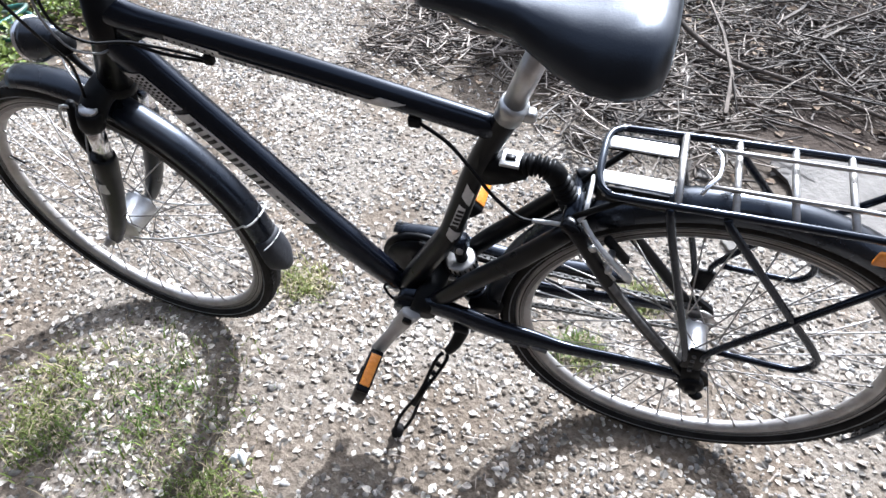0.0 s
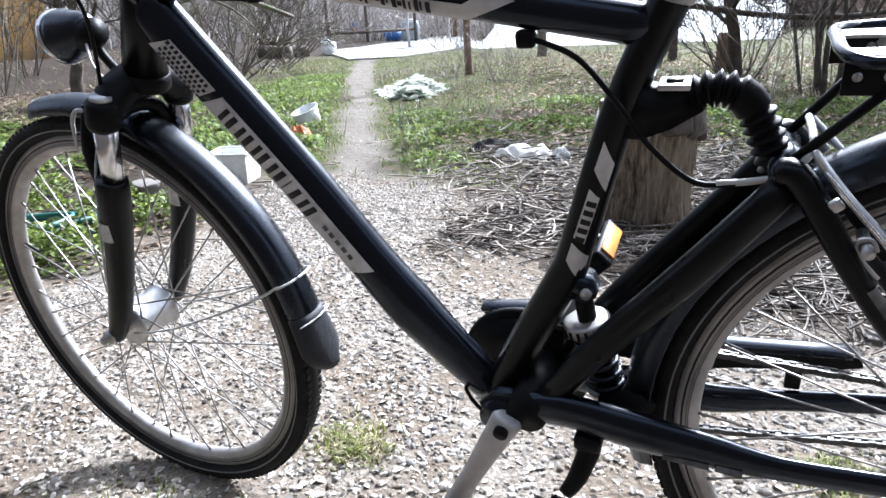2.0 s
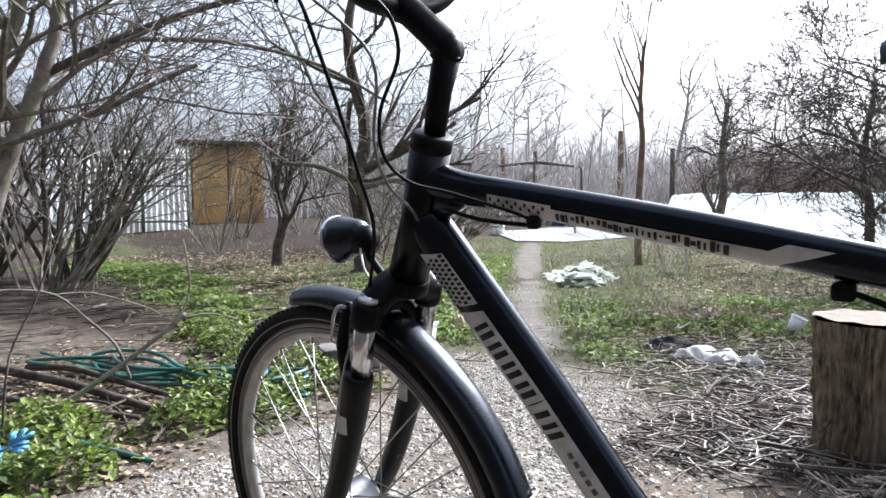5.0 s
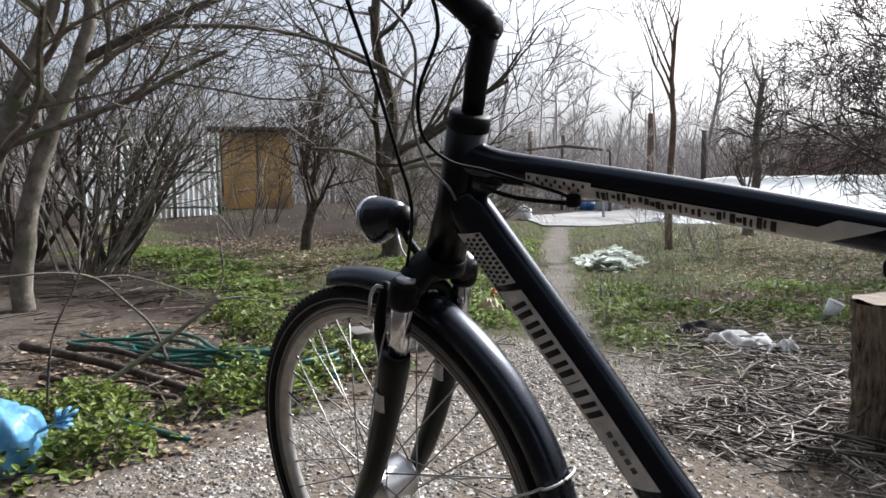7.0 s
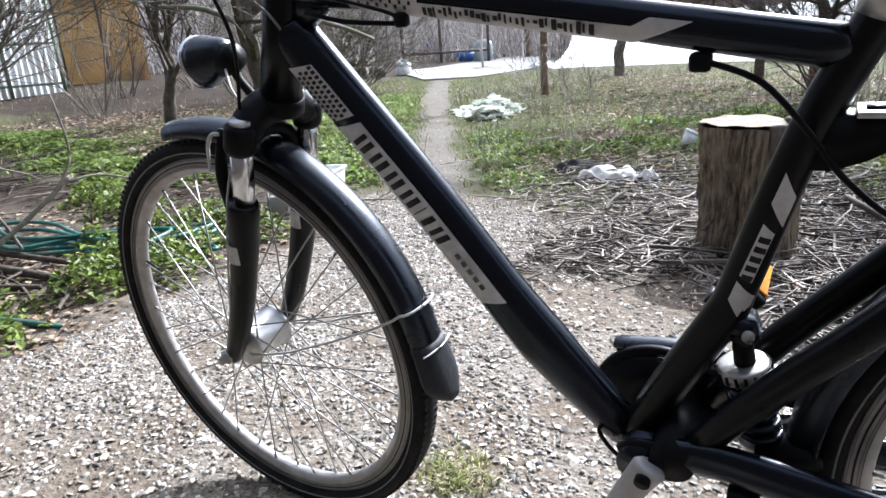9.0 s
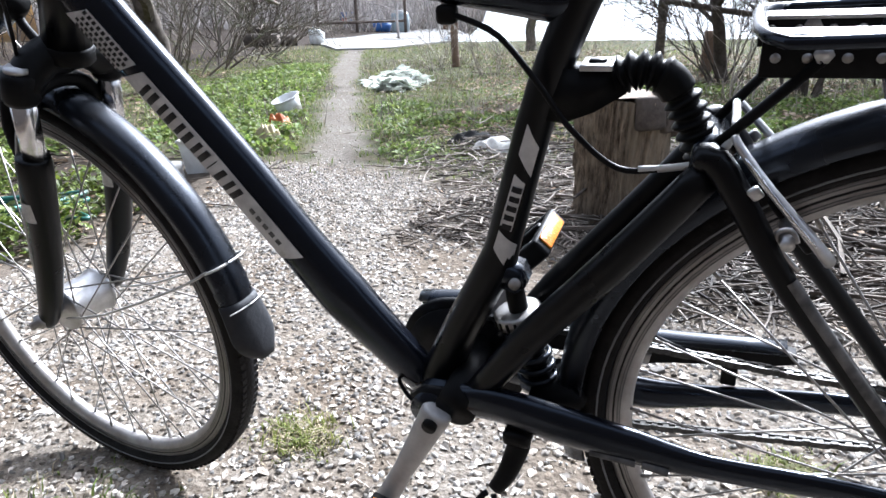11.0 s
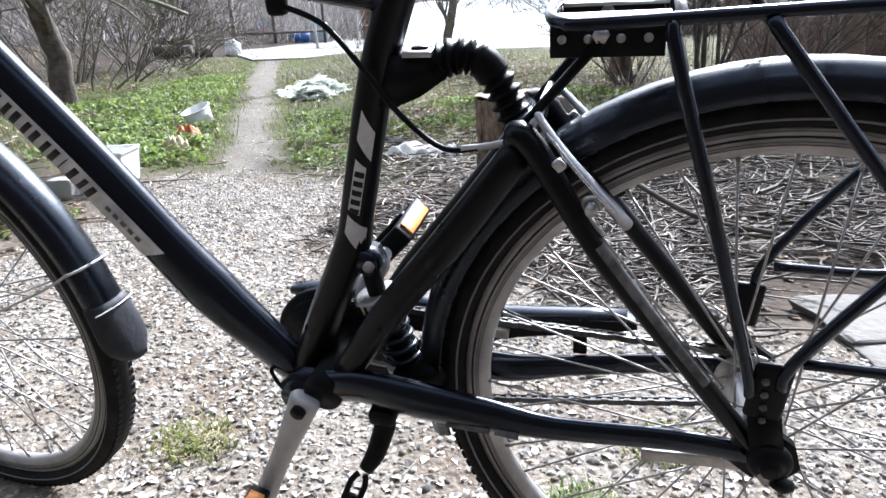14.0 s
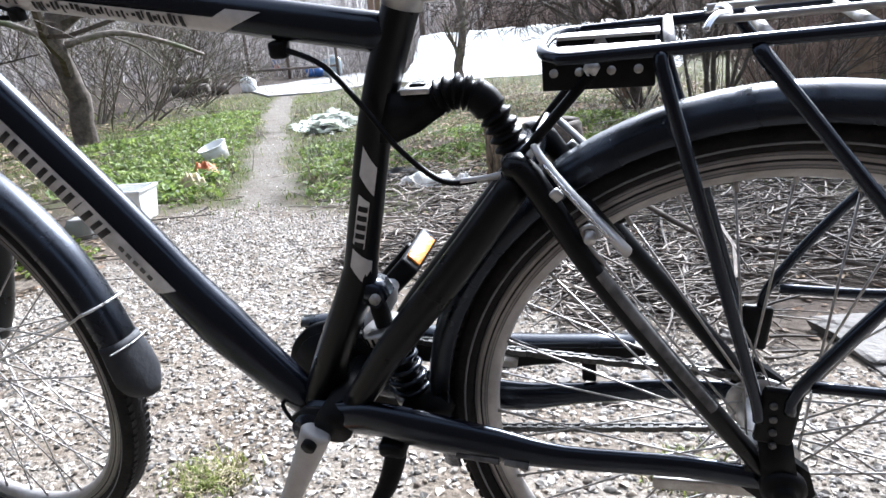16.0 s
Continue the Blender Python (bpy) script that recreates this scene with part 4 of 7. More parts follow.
    part("shock_mount", plate([(0.072, 0.520), (0.095, 0.513), (0.101, 0.497), (0.090, 0.488), (0.076, 0.492), (0.060, 0.500)], -0.014, 0.014), M_FRAME, bike)
    part("mount_bolt", lathe([(0.0058, -0.019), (0.0058, 0.019)], 14, pose(0.091, 0, 0.501)), M_STEEL, bike)
    part("shock_link", plate([(0.105, 0.372), (0.15, 0.385), (0.165, 0.372), (0.15, 0.352), (0.11, 0.350)], -0.03, 0.03), M_BLACK, bike)
    # bellows between seat tube and mudguard
    bl = part("bellows_bracket", plate([(0.128, 0.716), (0.150, 0.712), (0.187, 0.715), (0.190, 0.694), (0.165, 0.678), (0.140, 0.668), (0.118, 0.67)], -0.013, 0.013), M_BLACK, bike)
    part("bracket_clip", box((0.166, -0.002, 0.7145), (0.026, 0.028, 0.005), 0.001), M_ALU, bl, "bright metal clip")
    part("clip_slot", box((0.166, -0.002, 0.7178), (0.014, 0.010, 0.002), 0.0), M_INK, bl)
    pts = spline([(0.180, 0, 0.704), (0.198, 0, 0.7095), (0.218, 0, 0.704), (0.232, 0, 0.686), (0.242, 0, 0.663), (0.251, 0, 0.643)], 16)
    rad = [0.0134 + 0.0026 * math.cos(2 * math.pi * i / 6.0) if not 30 < i < 44 else 0.0148 for i in range(len(pts))]
    part("bellows", sweep(pts, rad, 20), M_BLACK, bike, "ribbed black rubber bellows")
    part("bellows_foot", box((0, 0, 0), (0.03, 0.034, 0.016), 0.004, pose(0.256, 0, 0.640, 0, 50, 0)), M_BLACK, bike)
    # rear brake
    for s in (-1, 1):
        br = part("brake_arm", sweep([(0.345, s * 0.062, 0.588), (0.330, s * 0.064, 0.607), (0.300, s * 0.060, 0.640), (0.278, s * 0.052, 0.666), (0.272, s * 0.046, 0.674)], [0.0046, 0.0042, 0.0034, 0.0032, 0.0028], 12, 3, 1.5), M_ALU, bike, "silver rim brake arm")
        part("arm_rib", sweep([(0.338, s * 0.0685, 0.598), (0.318, s * 0.0695, 0.620), (0.296, s * 0.0650, 0.645), (0.280, s * 0.0575, 0.663)], [0.0012, 0.0016, 0.0015, 0.0010], 8, 3), M_CHROME, br)
        part("arm_lug", box((0, 0, 0), (0.010, 0.006, 0.009), 0.002, pose(0.290, s * 0.060, 0.637, 0, 48, 0)), M_ALU, br)
        part("pad_holder", box((0, 0, 0), (0.055, 0.012, 0.011), 0.003, pose(0.322, s * 0.024, 0.597, 0, 52, 0)), M_BLACK, br)
        part("pad_bolt", sweep([(0.316, s * 0.03, 0.6), (0.316, s * 0.066, 0.6)], 0.005, 10, up=(0, 0, 1)), M_ALU, br)
        part("return_spring", sweep([(0.327, s * 0.058, 0.575), (0.312, s * 0.056, 0.592), (0.309, s * 0.055, 0.604), (0.318, s * 0.055, 0.607), (0.323, s * 0.056, 0.598)], 0.0022, 8, 4), M_ALU, br)
    # stand
    sd = part("side_stand", sweep([(0.104, -0.056, 0.345), (0.101, -0.060, 0.325), (0.090, -0.072, 0.292), (0.078, -0.080, 0.272)], [0.0105, 0.0125, 0.0110, 0.0085], 14, 3, 0.7), M_BLACK, bike, "black folding side stand")
    # two-rail lower leg with openings
    a, b = Vector((0.073, -0.083, 0.266)), Vector((-0.009, -0.185, 0.072))
    u = (b - a).normalized()
    sidev = u.cross(Vector((0, 1, 0.3))).normalized()
    # cast leg: two slots with a solid waist between
    prof = ((0.0, 0.004), (0.05, 0.0085), (0.18, 0.0080), (0.30, 0.0055), (0.42, 0.0035), (0.55, 0.0040), (0.66, 0.0085), (0.78, 0.0115), (0.90, 0.0105), (1.0, 0.004))
    for s in (-1, 1):
        part("stand_rail", sweep([a + (b - a) * t + sidev * s * o for t, o in prof], 0.0036, 8, 2), M_BLACK, sd)
    for t0, t1 in ((0.12, 0.135), (0.22, 0.235), (0.32, 0.62)):
        part("stand_web", sweep([a + (b - a) * t0, a + (b - a) * t1], 0.0062, 10), M_BLACK, sd)
    part("stand_foot", sweep([b - u * 0.018, b, b + u * 0.010], [0.009, 0.0125, 0.008], 12), M_RUBBER, sd)
    part("stand_mount", box((0.10, -0.047, 0.338), (0.030, 0.044, 0.018), 0.005), M_BLACK, sd)
    # silver plate below the chainstay and the gear-hub fittings
    part("torque_arm", box((0, 0, 0), (0.095, 0.004, 0.014), 0.0015, pose(0.418, -0.058, 0.336, 0, -3, 0)), M_STEEL, bike, "dull silver torque arm")
    gb = part("gear_box", box((0, 0, 0), (0.031, 0.008, 0.058), 0.004, pose(0.466, -0.077, 0.446, 0, 4, 0)), M_BLACK, bike, "black drilled mudguard and rack bracket")
    for k in range(4):
        part("bracket_hole", lathe([(0.0032, -0.0012), (0.0032, 0.0012)], 10, pose(0.464 - 0.001 * k, -0.0822, 0.418 + 0.014 * k)), M_WORN, gb)
    part("rack_bracket", box((0, 0, 0), (0.030, 0.010, 0.052), 0.004, pose(0.468, 0.077, 0.430, 0, 4, 0)), M_BLACK, bike)
    part("bracket_arm", plate([(0.453, 0.420), (0.480, 0.420), (0.488, 0.380), (0.476, 0.356), (0.462, 0.366)], -0.079, -0.072), M_BLACK, gb)
    part("hub_end", lathe([(0.004, -0.020), (0.009, -0.019), (0.009, -0.014), (0.014, -0.013), (0.019, -0.010), (0.019, -0.002), (0.016, 0.004)], 22, pose(RA[0] + 0.002, -0.072, RA[1] + 0.012)), M_BLACK, bike)
    part("hub_lever", sweep([(0.482, -0.084, 0.352), (0.490, -0.086, 0.348), (0.498, -0.082, 0.345)], [0.006, 0.0075, 0.005], 10, 2), M_BLACK, bike)


rear_end()


def rack():
    rk = part("rack", sweep([(0.74, -0.058, 0.752), (0.50, -0.058, 0.749), (0.32, -0.058, 0.743), (0.293, -0.054, 0.743), (0.281, -0.036, 0.745), (0.279, 0, 0.747), (0.281, 0.036, 0.745), (0.293, 0.054, 0.743), (0.32, 0.058, 0.743), (0.50, 0.058, 0.749), (0.74, 0.058, 0.752)], 0.0048, 12, 4, up=(0, 0, 1)), M_FRAME, bike, "black tubular luggage rack")
    for x in (0.372, 0.434, 0.496, 0.556, 0.62, 0.69):
        h = 0.744 + (x - 0.3) * 0.022
        part("cross_bar", sweep([(x, -0.056, h + 0.001), (x, 0.056, h + 0.001)], 0.0042, 10, up=(0, 0, 1)), M_STEEL if x < 0.6 else M_FRAME, rk)
    for w in (-0.030, 0.030):
        part("front_plate", box((0.325, w, 0.743), (0.082, 0.020, 0.003), 0.001), M_ALU, rk, "bright flat rack plate")
    for w in (-0.044, 0.044):
        fp = part("side_plate", box((0.322, w, 0.7300), (0.082, 0.003, 0.027), 0.001), M_BLACK, rk, "black drilled side plate")
        for k in range(4):
            part("plate_hole", lathe([(0.0034, -0.0022), (0.0034, 0.0022)], 10, pose(0.290 + 0.019 * k + (0.004 if k > 1 else 0), w, 0.730)), M_STEEL, fp)
        part("plate_bolt", lathe([(0.0062, -0.006), (0.0062, 0.006)], 6, pose(0.318, w, 0.733)), M_ALU, fp)
        part("rack_strut", sweep([(0.318, w * 1.05, 0.729), (0.252, w * 0.7, 0.653)], 0.0042, 10), M_BLACK, rk)
    for s in (-1, 1):
        part("rack_leg", sweep([(0.366, s * 0.060, 0.742), (0.372, s * 0.066, 0.715), (0.425, s * 0.076, 0.54), (0.448, s * 0.078, 0.462), (0.452, s * 0.078, 0.440)], [0.0048, 0.0052, 0.0052, 0.0050, 0.0047], 12, 3), M_FRAME, rk)
        part("rack_leg", sweep([(0.428, s * 0.060, 0.742), (0.438, s * 0.066, 0.728), (0.527, s * 0.074, 0.617), (0.592, s * 0.076, 0.535), (0.605, s * 0.076, 0.508), (0.598, s * 0.076, 0.485), (0.575, s * 0.076, 0.476), (0.487, s * 0.076, 0.478)], 0.0050, 12, 4), M_FRAME, rk)
        part("rack_leg", sweep([(0.66, s * 0.060, 0.745), (0.62, s * 0.066, 0.69), (0.527, s * 0.078, 0.560), (0.478, s * 0.080, 0.478), (0.474, s * 0.080, 0.452)], 0.0050, 12, 3), M_FRAME, rk)
    part("spring_clip", sweep([(0.395, -0.04, 0.752), (0.402, -0.03, 0.760), (0.412, -0.01, 0.758), (0.412, 0.02, 0.758), (0.40, 0.036, 0.754)], 0.0028, 8, 4, up=(0, 0, 1)), M_CHROME, rk)
    part("spring_rail", sweep([(0.40, -0.03, 0.757), (0.55, -0.03, 0.760), (0.68, -0.03, 0.762), (0.69, 0.0, 0.762), (0.68, 0.03, 0.762), (0.55, 0.03, 0.760), (0.40, 0.03, 0.757)], 0.0028, 8, 3, up=(0, 0, 1)), M_STEEL, rk)
    part("side_reflector", box((0.594, -0.070, 0.735), (0.030, 0.006, 0.022), 0.003), M_AMBER, rk, "orange side reflector")


rack()


# ---- growing things: branches, leaves, twigs ----
M_BARK = material("grey_bark", (0.10, 0.083, 0.068), 0.9, 0.0, (0.23, 0.20, 0.17), 14, bump=0.6, bump_scale=40, spec=0.2, stain=(0.12, 0.13, 0.08), stain_scale=5)
M_BARK_D = material("dark_bark", (0.045, 0.036, 0.029), 0.9, 0.0, (0.115, 0.096, 0.08), 14, bump=0.6, bump_scale=40, spec=0.2)
M_FLAKE = material("stone_flakes", (0.10, 0.078, 0.058), 0.8, 0.0, (0.50, 0.46, 0.405), 35, spec=0.3, island=0.85)
# far woods: distance haze is put into the colour, paler than near bark
M_HAZED_WOODS = material("hazed_winter_woods", (0.29, 0.262, 0.245), 0.95, 0.0, (0.46, 0.43, 0.405), 1.5, spec=0.1, island=0.35)
M_DEADWOOD = material("dead_wood", (0.028, 0.021, 0.016), 0.9, 0.0, (0.095, 0.077, 0.062), 18, bump=0.5, bump_scale=50, spec=0.2)
M_TWIG_D = material("dark_twigs", (0.03, 0.023, 0.018), 0.8, 0.0, (0.115, 0.095, 0.077), 9, spec=0.2, island=0.6)
M_TWIG_M = material("half_dark_twigs", (0.038, 0.030, 0.024), 0.8, 0.0, (0.19, 0.163, 0.135), 9, spec=0.25, island=0.8)
M_TWIG = material("dry_twigs", (0.095, 0.076, 0.06), 0.7, 0.0, (0.37, 0.32, 0.27), 9, spec=0.35, island=0.6)
M_LEAF = material("nettle_leaf", (0.042, 0.075, 0.011), 0.5, 0.0, (0.19, 0.232, 0.040), 30, spec=0.35, island=0.55, trans=0.35)
M_COVER = material("ground_ivy", (0.075, 0.128, 0.027), 0.6, 0.0, (0.215, 0.255, 0.068), 12, spec=0.3, island=0.45, trans=0.45)
M_PALE_LEAF = material("pale_leaf", (0.50, 0.53, 0.45), 0.6, 0.0, (0.68, 0.70, 0.64), 20, spec=0.3, island=0.25, trans=0.3)
M_BLADE = material("grass_blade", (0.075, 0.125, 0.022), 0.6, 0.0, (0.19, 0.20, 0.06), 2.5, spec=0.25, island=0.5, trans=0.4)
M_STRAW = material("dead_grass", (0.21, 0.172, 0.105), 0.8, 0.0, (0.42, 0.36, 0.245), 3.0, spec=0.2, island=0.4, trans=0.3)
M_LITTER = material("leaf_litter", (0.13, 0.078, 0.048), 0.8, 0.0, (0.36, 0.285, 0.205), 25, spec=0.2, island=0.6, trans=0.2)
M_GRAVEL = material("crushed_stone", (0.115, 0.101, 0.085), 0.85, 0.0, (0.38, 0.357, 0.325), 16, spec=0.3, island=0.6, bump=0.2, bump_scale=150)


def vary_islands(m, tones):
    """Tints each loose piece of a pile with one of several tones."""
    nt, n = m.node_tree, m.node_tree.nodes
    b = n["Principled BSDF"]
    was = b.inputs["Base Color"].links[0].from_socket
    ge, sc, rp, mx = n.new("ShaderNodeNewGeometry"), n.new("ShaderNodeMath"), n.new("ShaderNodeValToRGB"), n.new("ShaderNodeMix")
    sc.operation = "FRACT"
    ml = n.new("ShaderNodeMath")
    ml.operation = "MULTIPLY"
    ml.inputs[1].default_value = 37.7
    nt.links.new(ge.outputs["Random Per Island"], ml.inputs[0])
    nt.links.new(ml.outputs[0], sc.inputs[0])
    rp.color_ramp.interpolation = "CONSTANT"
    for i, tone in enumerate(tones):
        e = rp.color_ramp.elements[i] if i < 2 else rp.color_ramp.elements.new(i / len(tones))
        e.position, e.color = i / len(tones), (*tone, 1)
    nt.links.new(sc.outputs[0], rp.inputs["Fac"])
    mx.data_type, mx.blend_type = "RGBA", "MULTIPLY"
    mx.inputs["Factor"].default_value = 1.0
    nt.links.new(was, mx.inputs[6])
    nt.links.new(rp.outputs["Color"], mx.inputs[7])
    nt.links.new(mx.outputs[2], b.inputs["Base Color"])


vary_islands(M_GRAVEL, [(1.05, 1.06, 1.07), (0.84, 0.76, 0.66), (1.38, 1.39, 1.40), (0.50, 0.44, 0.38), (1.0, 0.97, 0.93), (0.66, 0.67, 0.69), (1.2, 1.19, 1.17)])


class Rods:
    """Collects thin tapered rods as plain vertex and face lists."""

    def __init__(self):
        self.v, self.f = [], []

    def add(self, pts, r0, r1, seg=4):
        n = len(pts)
        base = len(self.v)
        for i, p in enumerate(pts):
            d = (pts[min(i + 1, n - 1)] - pts[max(i - 1, 0)])
            d.normalize()
            a = d.orthogonal().normalized()
            b = d.cross(a)
            r = r0 + (r1 - r0) * i / (n - 1)
            for k in range(seg):
                an = 2 * math.pi * k / seg
                self.v.append(p + r * (math.cos(an) * a + math.sin(an) * b))
        for i in range(n - 1):
            for k in range(seg):
                q = base + i * seg
                self.f.append((q + k, q + (k + 1) % seg, q + seg + (k + 1) % seg, q + seg + k))
        self.f.append(tuple(base + (n - 1) * seg + k for k in range(seg)))


def grow(rods, rnd, p, d, length, r, depth, spread=0.6, kids=3, lift=0.15, wig=0.18, seg=5, least=0.0022):
    """One limb and its side limbs, bending as it goes."""
    n = 5 if depth > 1 else 4
    pts, q, v = [p.copy()], p.copy(), d.normalized()
    for i in range(n):
        v = (v + Vector((rnd.uniform(-wig, wig), rnd.uniform(-wig, wig), rnd.uniform(-wig, wig) + lift * 0.25))).normalized()
        q = q + v * (length / n)
        pts.append(q.copy())
    r1 = max(r * 0.45, least)
    rods.add(pts, r, r1, max(3, seg))
    if depth <= 0:
        return
    for k in range(kids + (1 if rnd.random() < 0.5 else 0)):
        t = rnd.uniform(0.3, 1.0)
        i = min(int(t * n), n - 1)
        at = pts[i].lerp(pts[i + 1], t * n - i)
        dirn = (pts[i + 1] - pts[i]).normalized()
        side = Vector((rnd.gauss(0, 1), rnd.gauss(0, 1), rnd.gauss(0, 0.7)))
        side = (side - dirn * side.dot(dirn)).normalized()
        nd = (dirn * (1 - spread * 0.5) + side * spread + Vector((0, 0, lift))).normalized()
        grow(rods, rnd, at, nd, length * rnd.uniform(0.5, 0.75), max((r + (r1 - r) * t) * 0.62, least), depth - 1, spread, kids, lift, wig, seg - 1, least)


def bare_tree(name, pts, r, mat, label, seed, depth=3, kids=3, limb=1.4, spread=0.75, lift=0.2, start=0.3, limbs=9, least=0.003):
    """A leafless tree: a trunk through pts, and limbs from it, thing > trunk, crown."""
    rnd = random.Random(seed)
    P = spline(pts, 5)
    base = Vector(pts[0])
    root = tagged(empty(name, Matrix.Translation(base)), label, "tree")
    rad = [r * (1.25 if i == 0 else 1.0) * (1 - 0.65 * i / (len(P) - 1)) for i in range(len(P))]
    bm = sweep([p - base + Vector((rnd.uniform(-1, 1), rnd.uniform(-1, 1), 0)) * r * 0.15 for p in P], rad, 12, up=(0.3, 1, 0))
    part("trunk", bm, mat, root)
    rods = Rods()
    for k in range(limbs):
        t = start + (1 - start) * (k + rnd.random()) / limbs
        i = min(int(t * (len(P) - 1)), len(P) - 2)
        p = P[i].lerp(P[i + 1], t * (len(P) - 1) - i) - base
        dirn = (P[i + 1] - P[i]).normalized()
        side = Vector((rnd.gauss(0, 1), rnd.gauss(0, 1), 0)).normalized()
        grow(rods, rnd, p, dirn * 0.45 + side * spread + Vector((0, 0, lift)), limb * rnd.uniform(0.7, 1.2) * (1.15 - 0.6 * t), rad[i] * 0.55, depth, 0.65, kids, lift * 0.7, least=least)
    ob = pile("crown", rods.v, rods.f, mat, root)
    return root


def bush(name, at, stems, height, r, mat, label, seed, depth=2, kids=3, lean=0.5, toward=(0, 0), least=0.003):
    """A many-stemmed shrub: thing > each stem with its twigs."""
    rnd = random.Random(seed)
    root = tagged(empty(name, Matrix.Translation(at)), label, "shrub")
    for k in range(stems):
        rods = Rods()
        a = rnd.uniform(0, 2 * math.pi)
        p = Vector((0.25 * rnd.random() * math.cos(a), 0.25 * rnd.random() * math.sin(a), -0.02))
        d = Vector((lean * math.cos(a) + toward[0], lean * math.sin(a) + toward[1], 1))
        grow(rods, rnd, p, d, height * rnd.uniform(0.6, 1.1), r * rnd.uniform(0.5, 1), depth, 0.6, kids, 0.1, least=least)
        pile("stem", rods.v, rods.f, mat, root)
    return root


def leaf_patch(name, spots, count, size, height, mat, label, seed, kind="stuff", upright=0.5, category="plants", off_path=False):
    """Many small folded leaves on short invisible stalk heights over a list of (x, y, radius) spots."""
    rnd = np.random.RandomState(seed)
    V, F = [], []
    w = np.array([s[2] ** 2 for s in spots])
    pick = rnd.choice(len(spots), count, p=w / w.sum())
    for i in range(count):
        sx, sy, sr = spots[pick[i]]
        rr, a = sr * math.sqrt(rnd.rand()) * (0.75 + 0.6 * rnd.rand() ** 2), rnd.rand() * 6.283
        x, y = sx + rr * math.cos(a), sy + rr * math.sin(a)
        if off_path and float(path_distance(np.array(x), np.array(y))) < 0.2 + 0.06 * rnd.rand():
            continue
        dome = max(0.15, 1 - (rr / sr) ** 2)
        z = float(ground_height(np.array(x), np.array(y))) + height * dome * (0.25 + 0.75 * rnd.rand())
        s = size * (0.6 + 0.8 * rnd.rand())
        az, tilt = rnd.rand() * 6.283, (rnd.rand() - 0.35) * 1.2 * upright
        u = Vector((math.cos(az) * math.cos(tilt), math.sin(az) * math.cos(tilt), math.sin(tilt)))
        sd = Vector((-math.sin(az), math.cos(az), (rnd.rand() - 0.5) * 0.6)).normalized()
        up = u.cross(sd)
        c = Vector((x, y, z))
        b = len(V)
        V += [c - u * s * 0.5, c + sd * s * 0.36 + up * s * 0.10, c + u * s * 0.12 - up * s * 0.03, c - sd * s * 0.36 + up * s * 0.10, c + u * s * 0.55 - up * s * 0.12, c + u * s * 0.3 + sd * s * 0.27 + up * s * 0.04, c + u * s * 0.3 - sd * s * 0.27 + up * s * 0.04]
        F += [(b, b + 1, b + 2), (b, b + 2, b + 3), (b + 1, b + 5, b + 2), (b + 2, b + 6, b + 3), (b + 2, b + 5, b + 4), (b + 2, b + 4, b + 6)]
    ob = pile(name, V, F, mat)
    return tagged(ob, label, category, kind=kind)


def blades(name, xs, ys, hmin, hmax, mat, label, seed, width=0.004, flat=0.5):
    rnd = np.random.RandomState(seed)
    z = ground_height(xs, ys)
    n = len(xs)
    az = rnd.rand(n) * 6.283
    h = hmin + (hmax - hmin) * rnd.rand(n) ** 1.5
    lean = flat * (0.3 + rnd.rand(n)) * h
    dx, dy = np.cos(az), np.sin(az)
    wv = width * (0.6 + 0.8 * rnd.rand(n))
    P = np.stack([xs, ys, z - 0.004], -1)
    S = np.stack([-dy * wv, dx * wv, np.zeros(n)], -1)
    mid = P + np.stack([dx * lean * 0.35, dy * lean * 0.35, h * 0.6], -1)
    tip = P + np.stack([dx * lean, dy * lean, h * np.clip(1 - 0.25 * flat, 0.3, 1)], -1)
    V = np.stack([P - S, P + S, mid + S * 0.7, mid - S * 0.7, tip], 1).reshape(-1, 3)
    i = np.arange(n) * 5
    F = np.concatenate([np.stack([i, i + 1, i + 2], -1), np.stack([i, i + 2, i + 3], -1), np.stack([i + 3, i + 2, i + 4], -1)])
    return tagged(pile(name, V.tolist(), F.tolist(), mat), label, "grass", kind="stuff")


def scatter(n, x0, x1, y0, y1, keep, seed):
    """Random places in a box, kept by a chance from keep(x, y)."""
    rnd = np.random.RandomState(seed)
    x, y = x0 + (x1 - x0) * rnd.rand(n), y0 + (y1 - y0) * rnd.rand(n)
    ok = rnd.rand(n) < keep(x, y)
    return x[ok], y[ok]


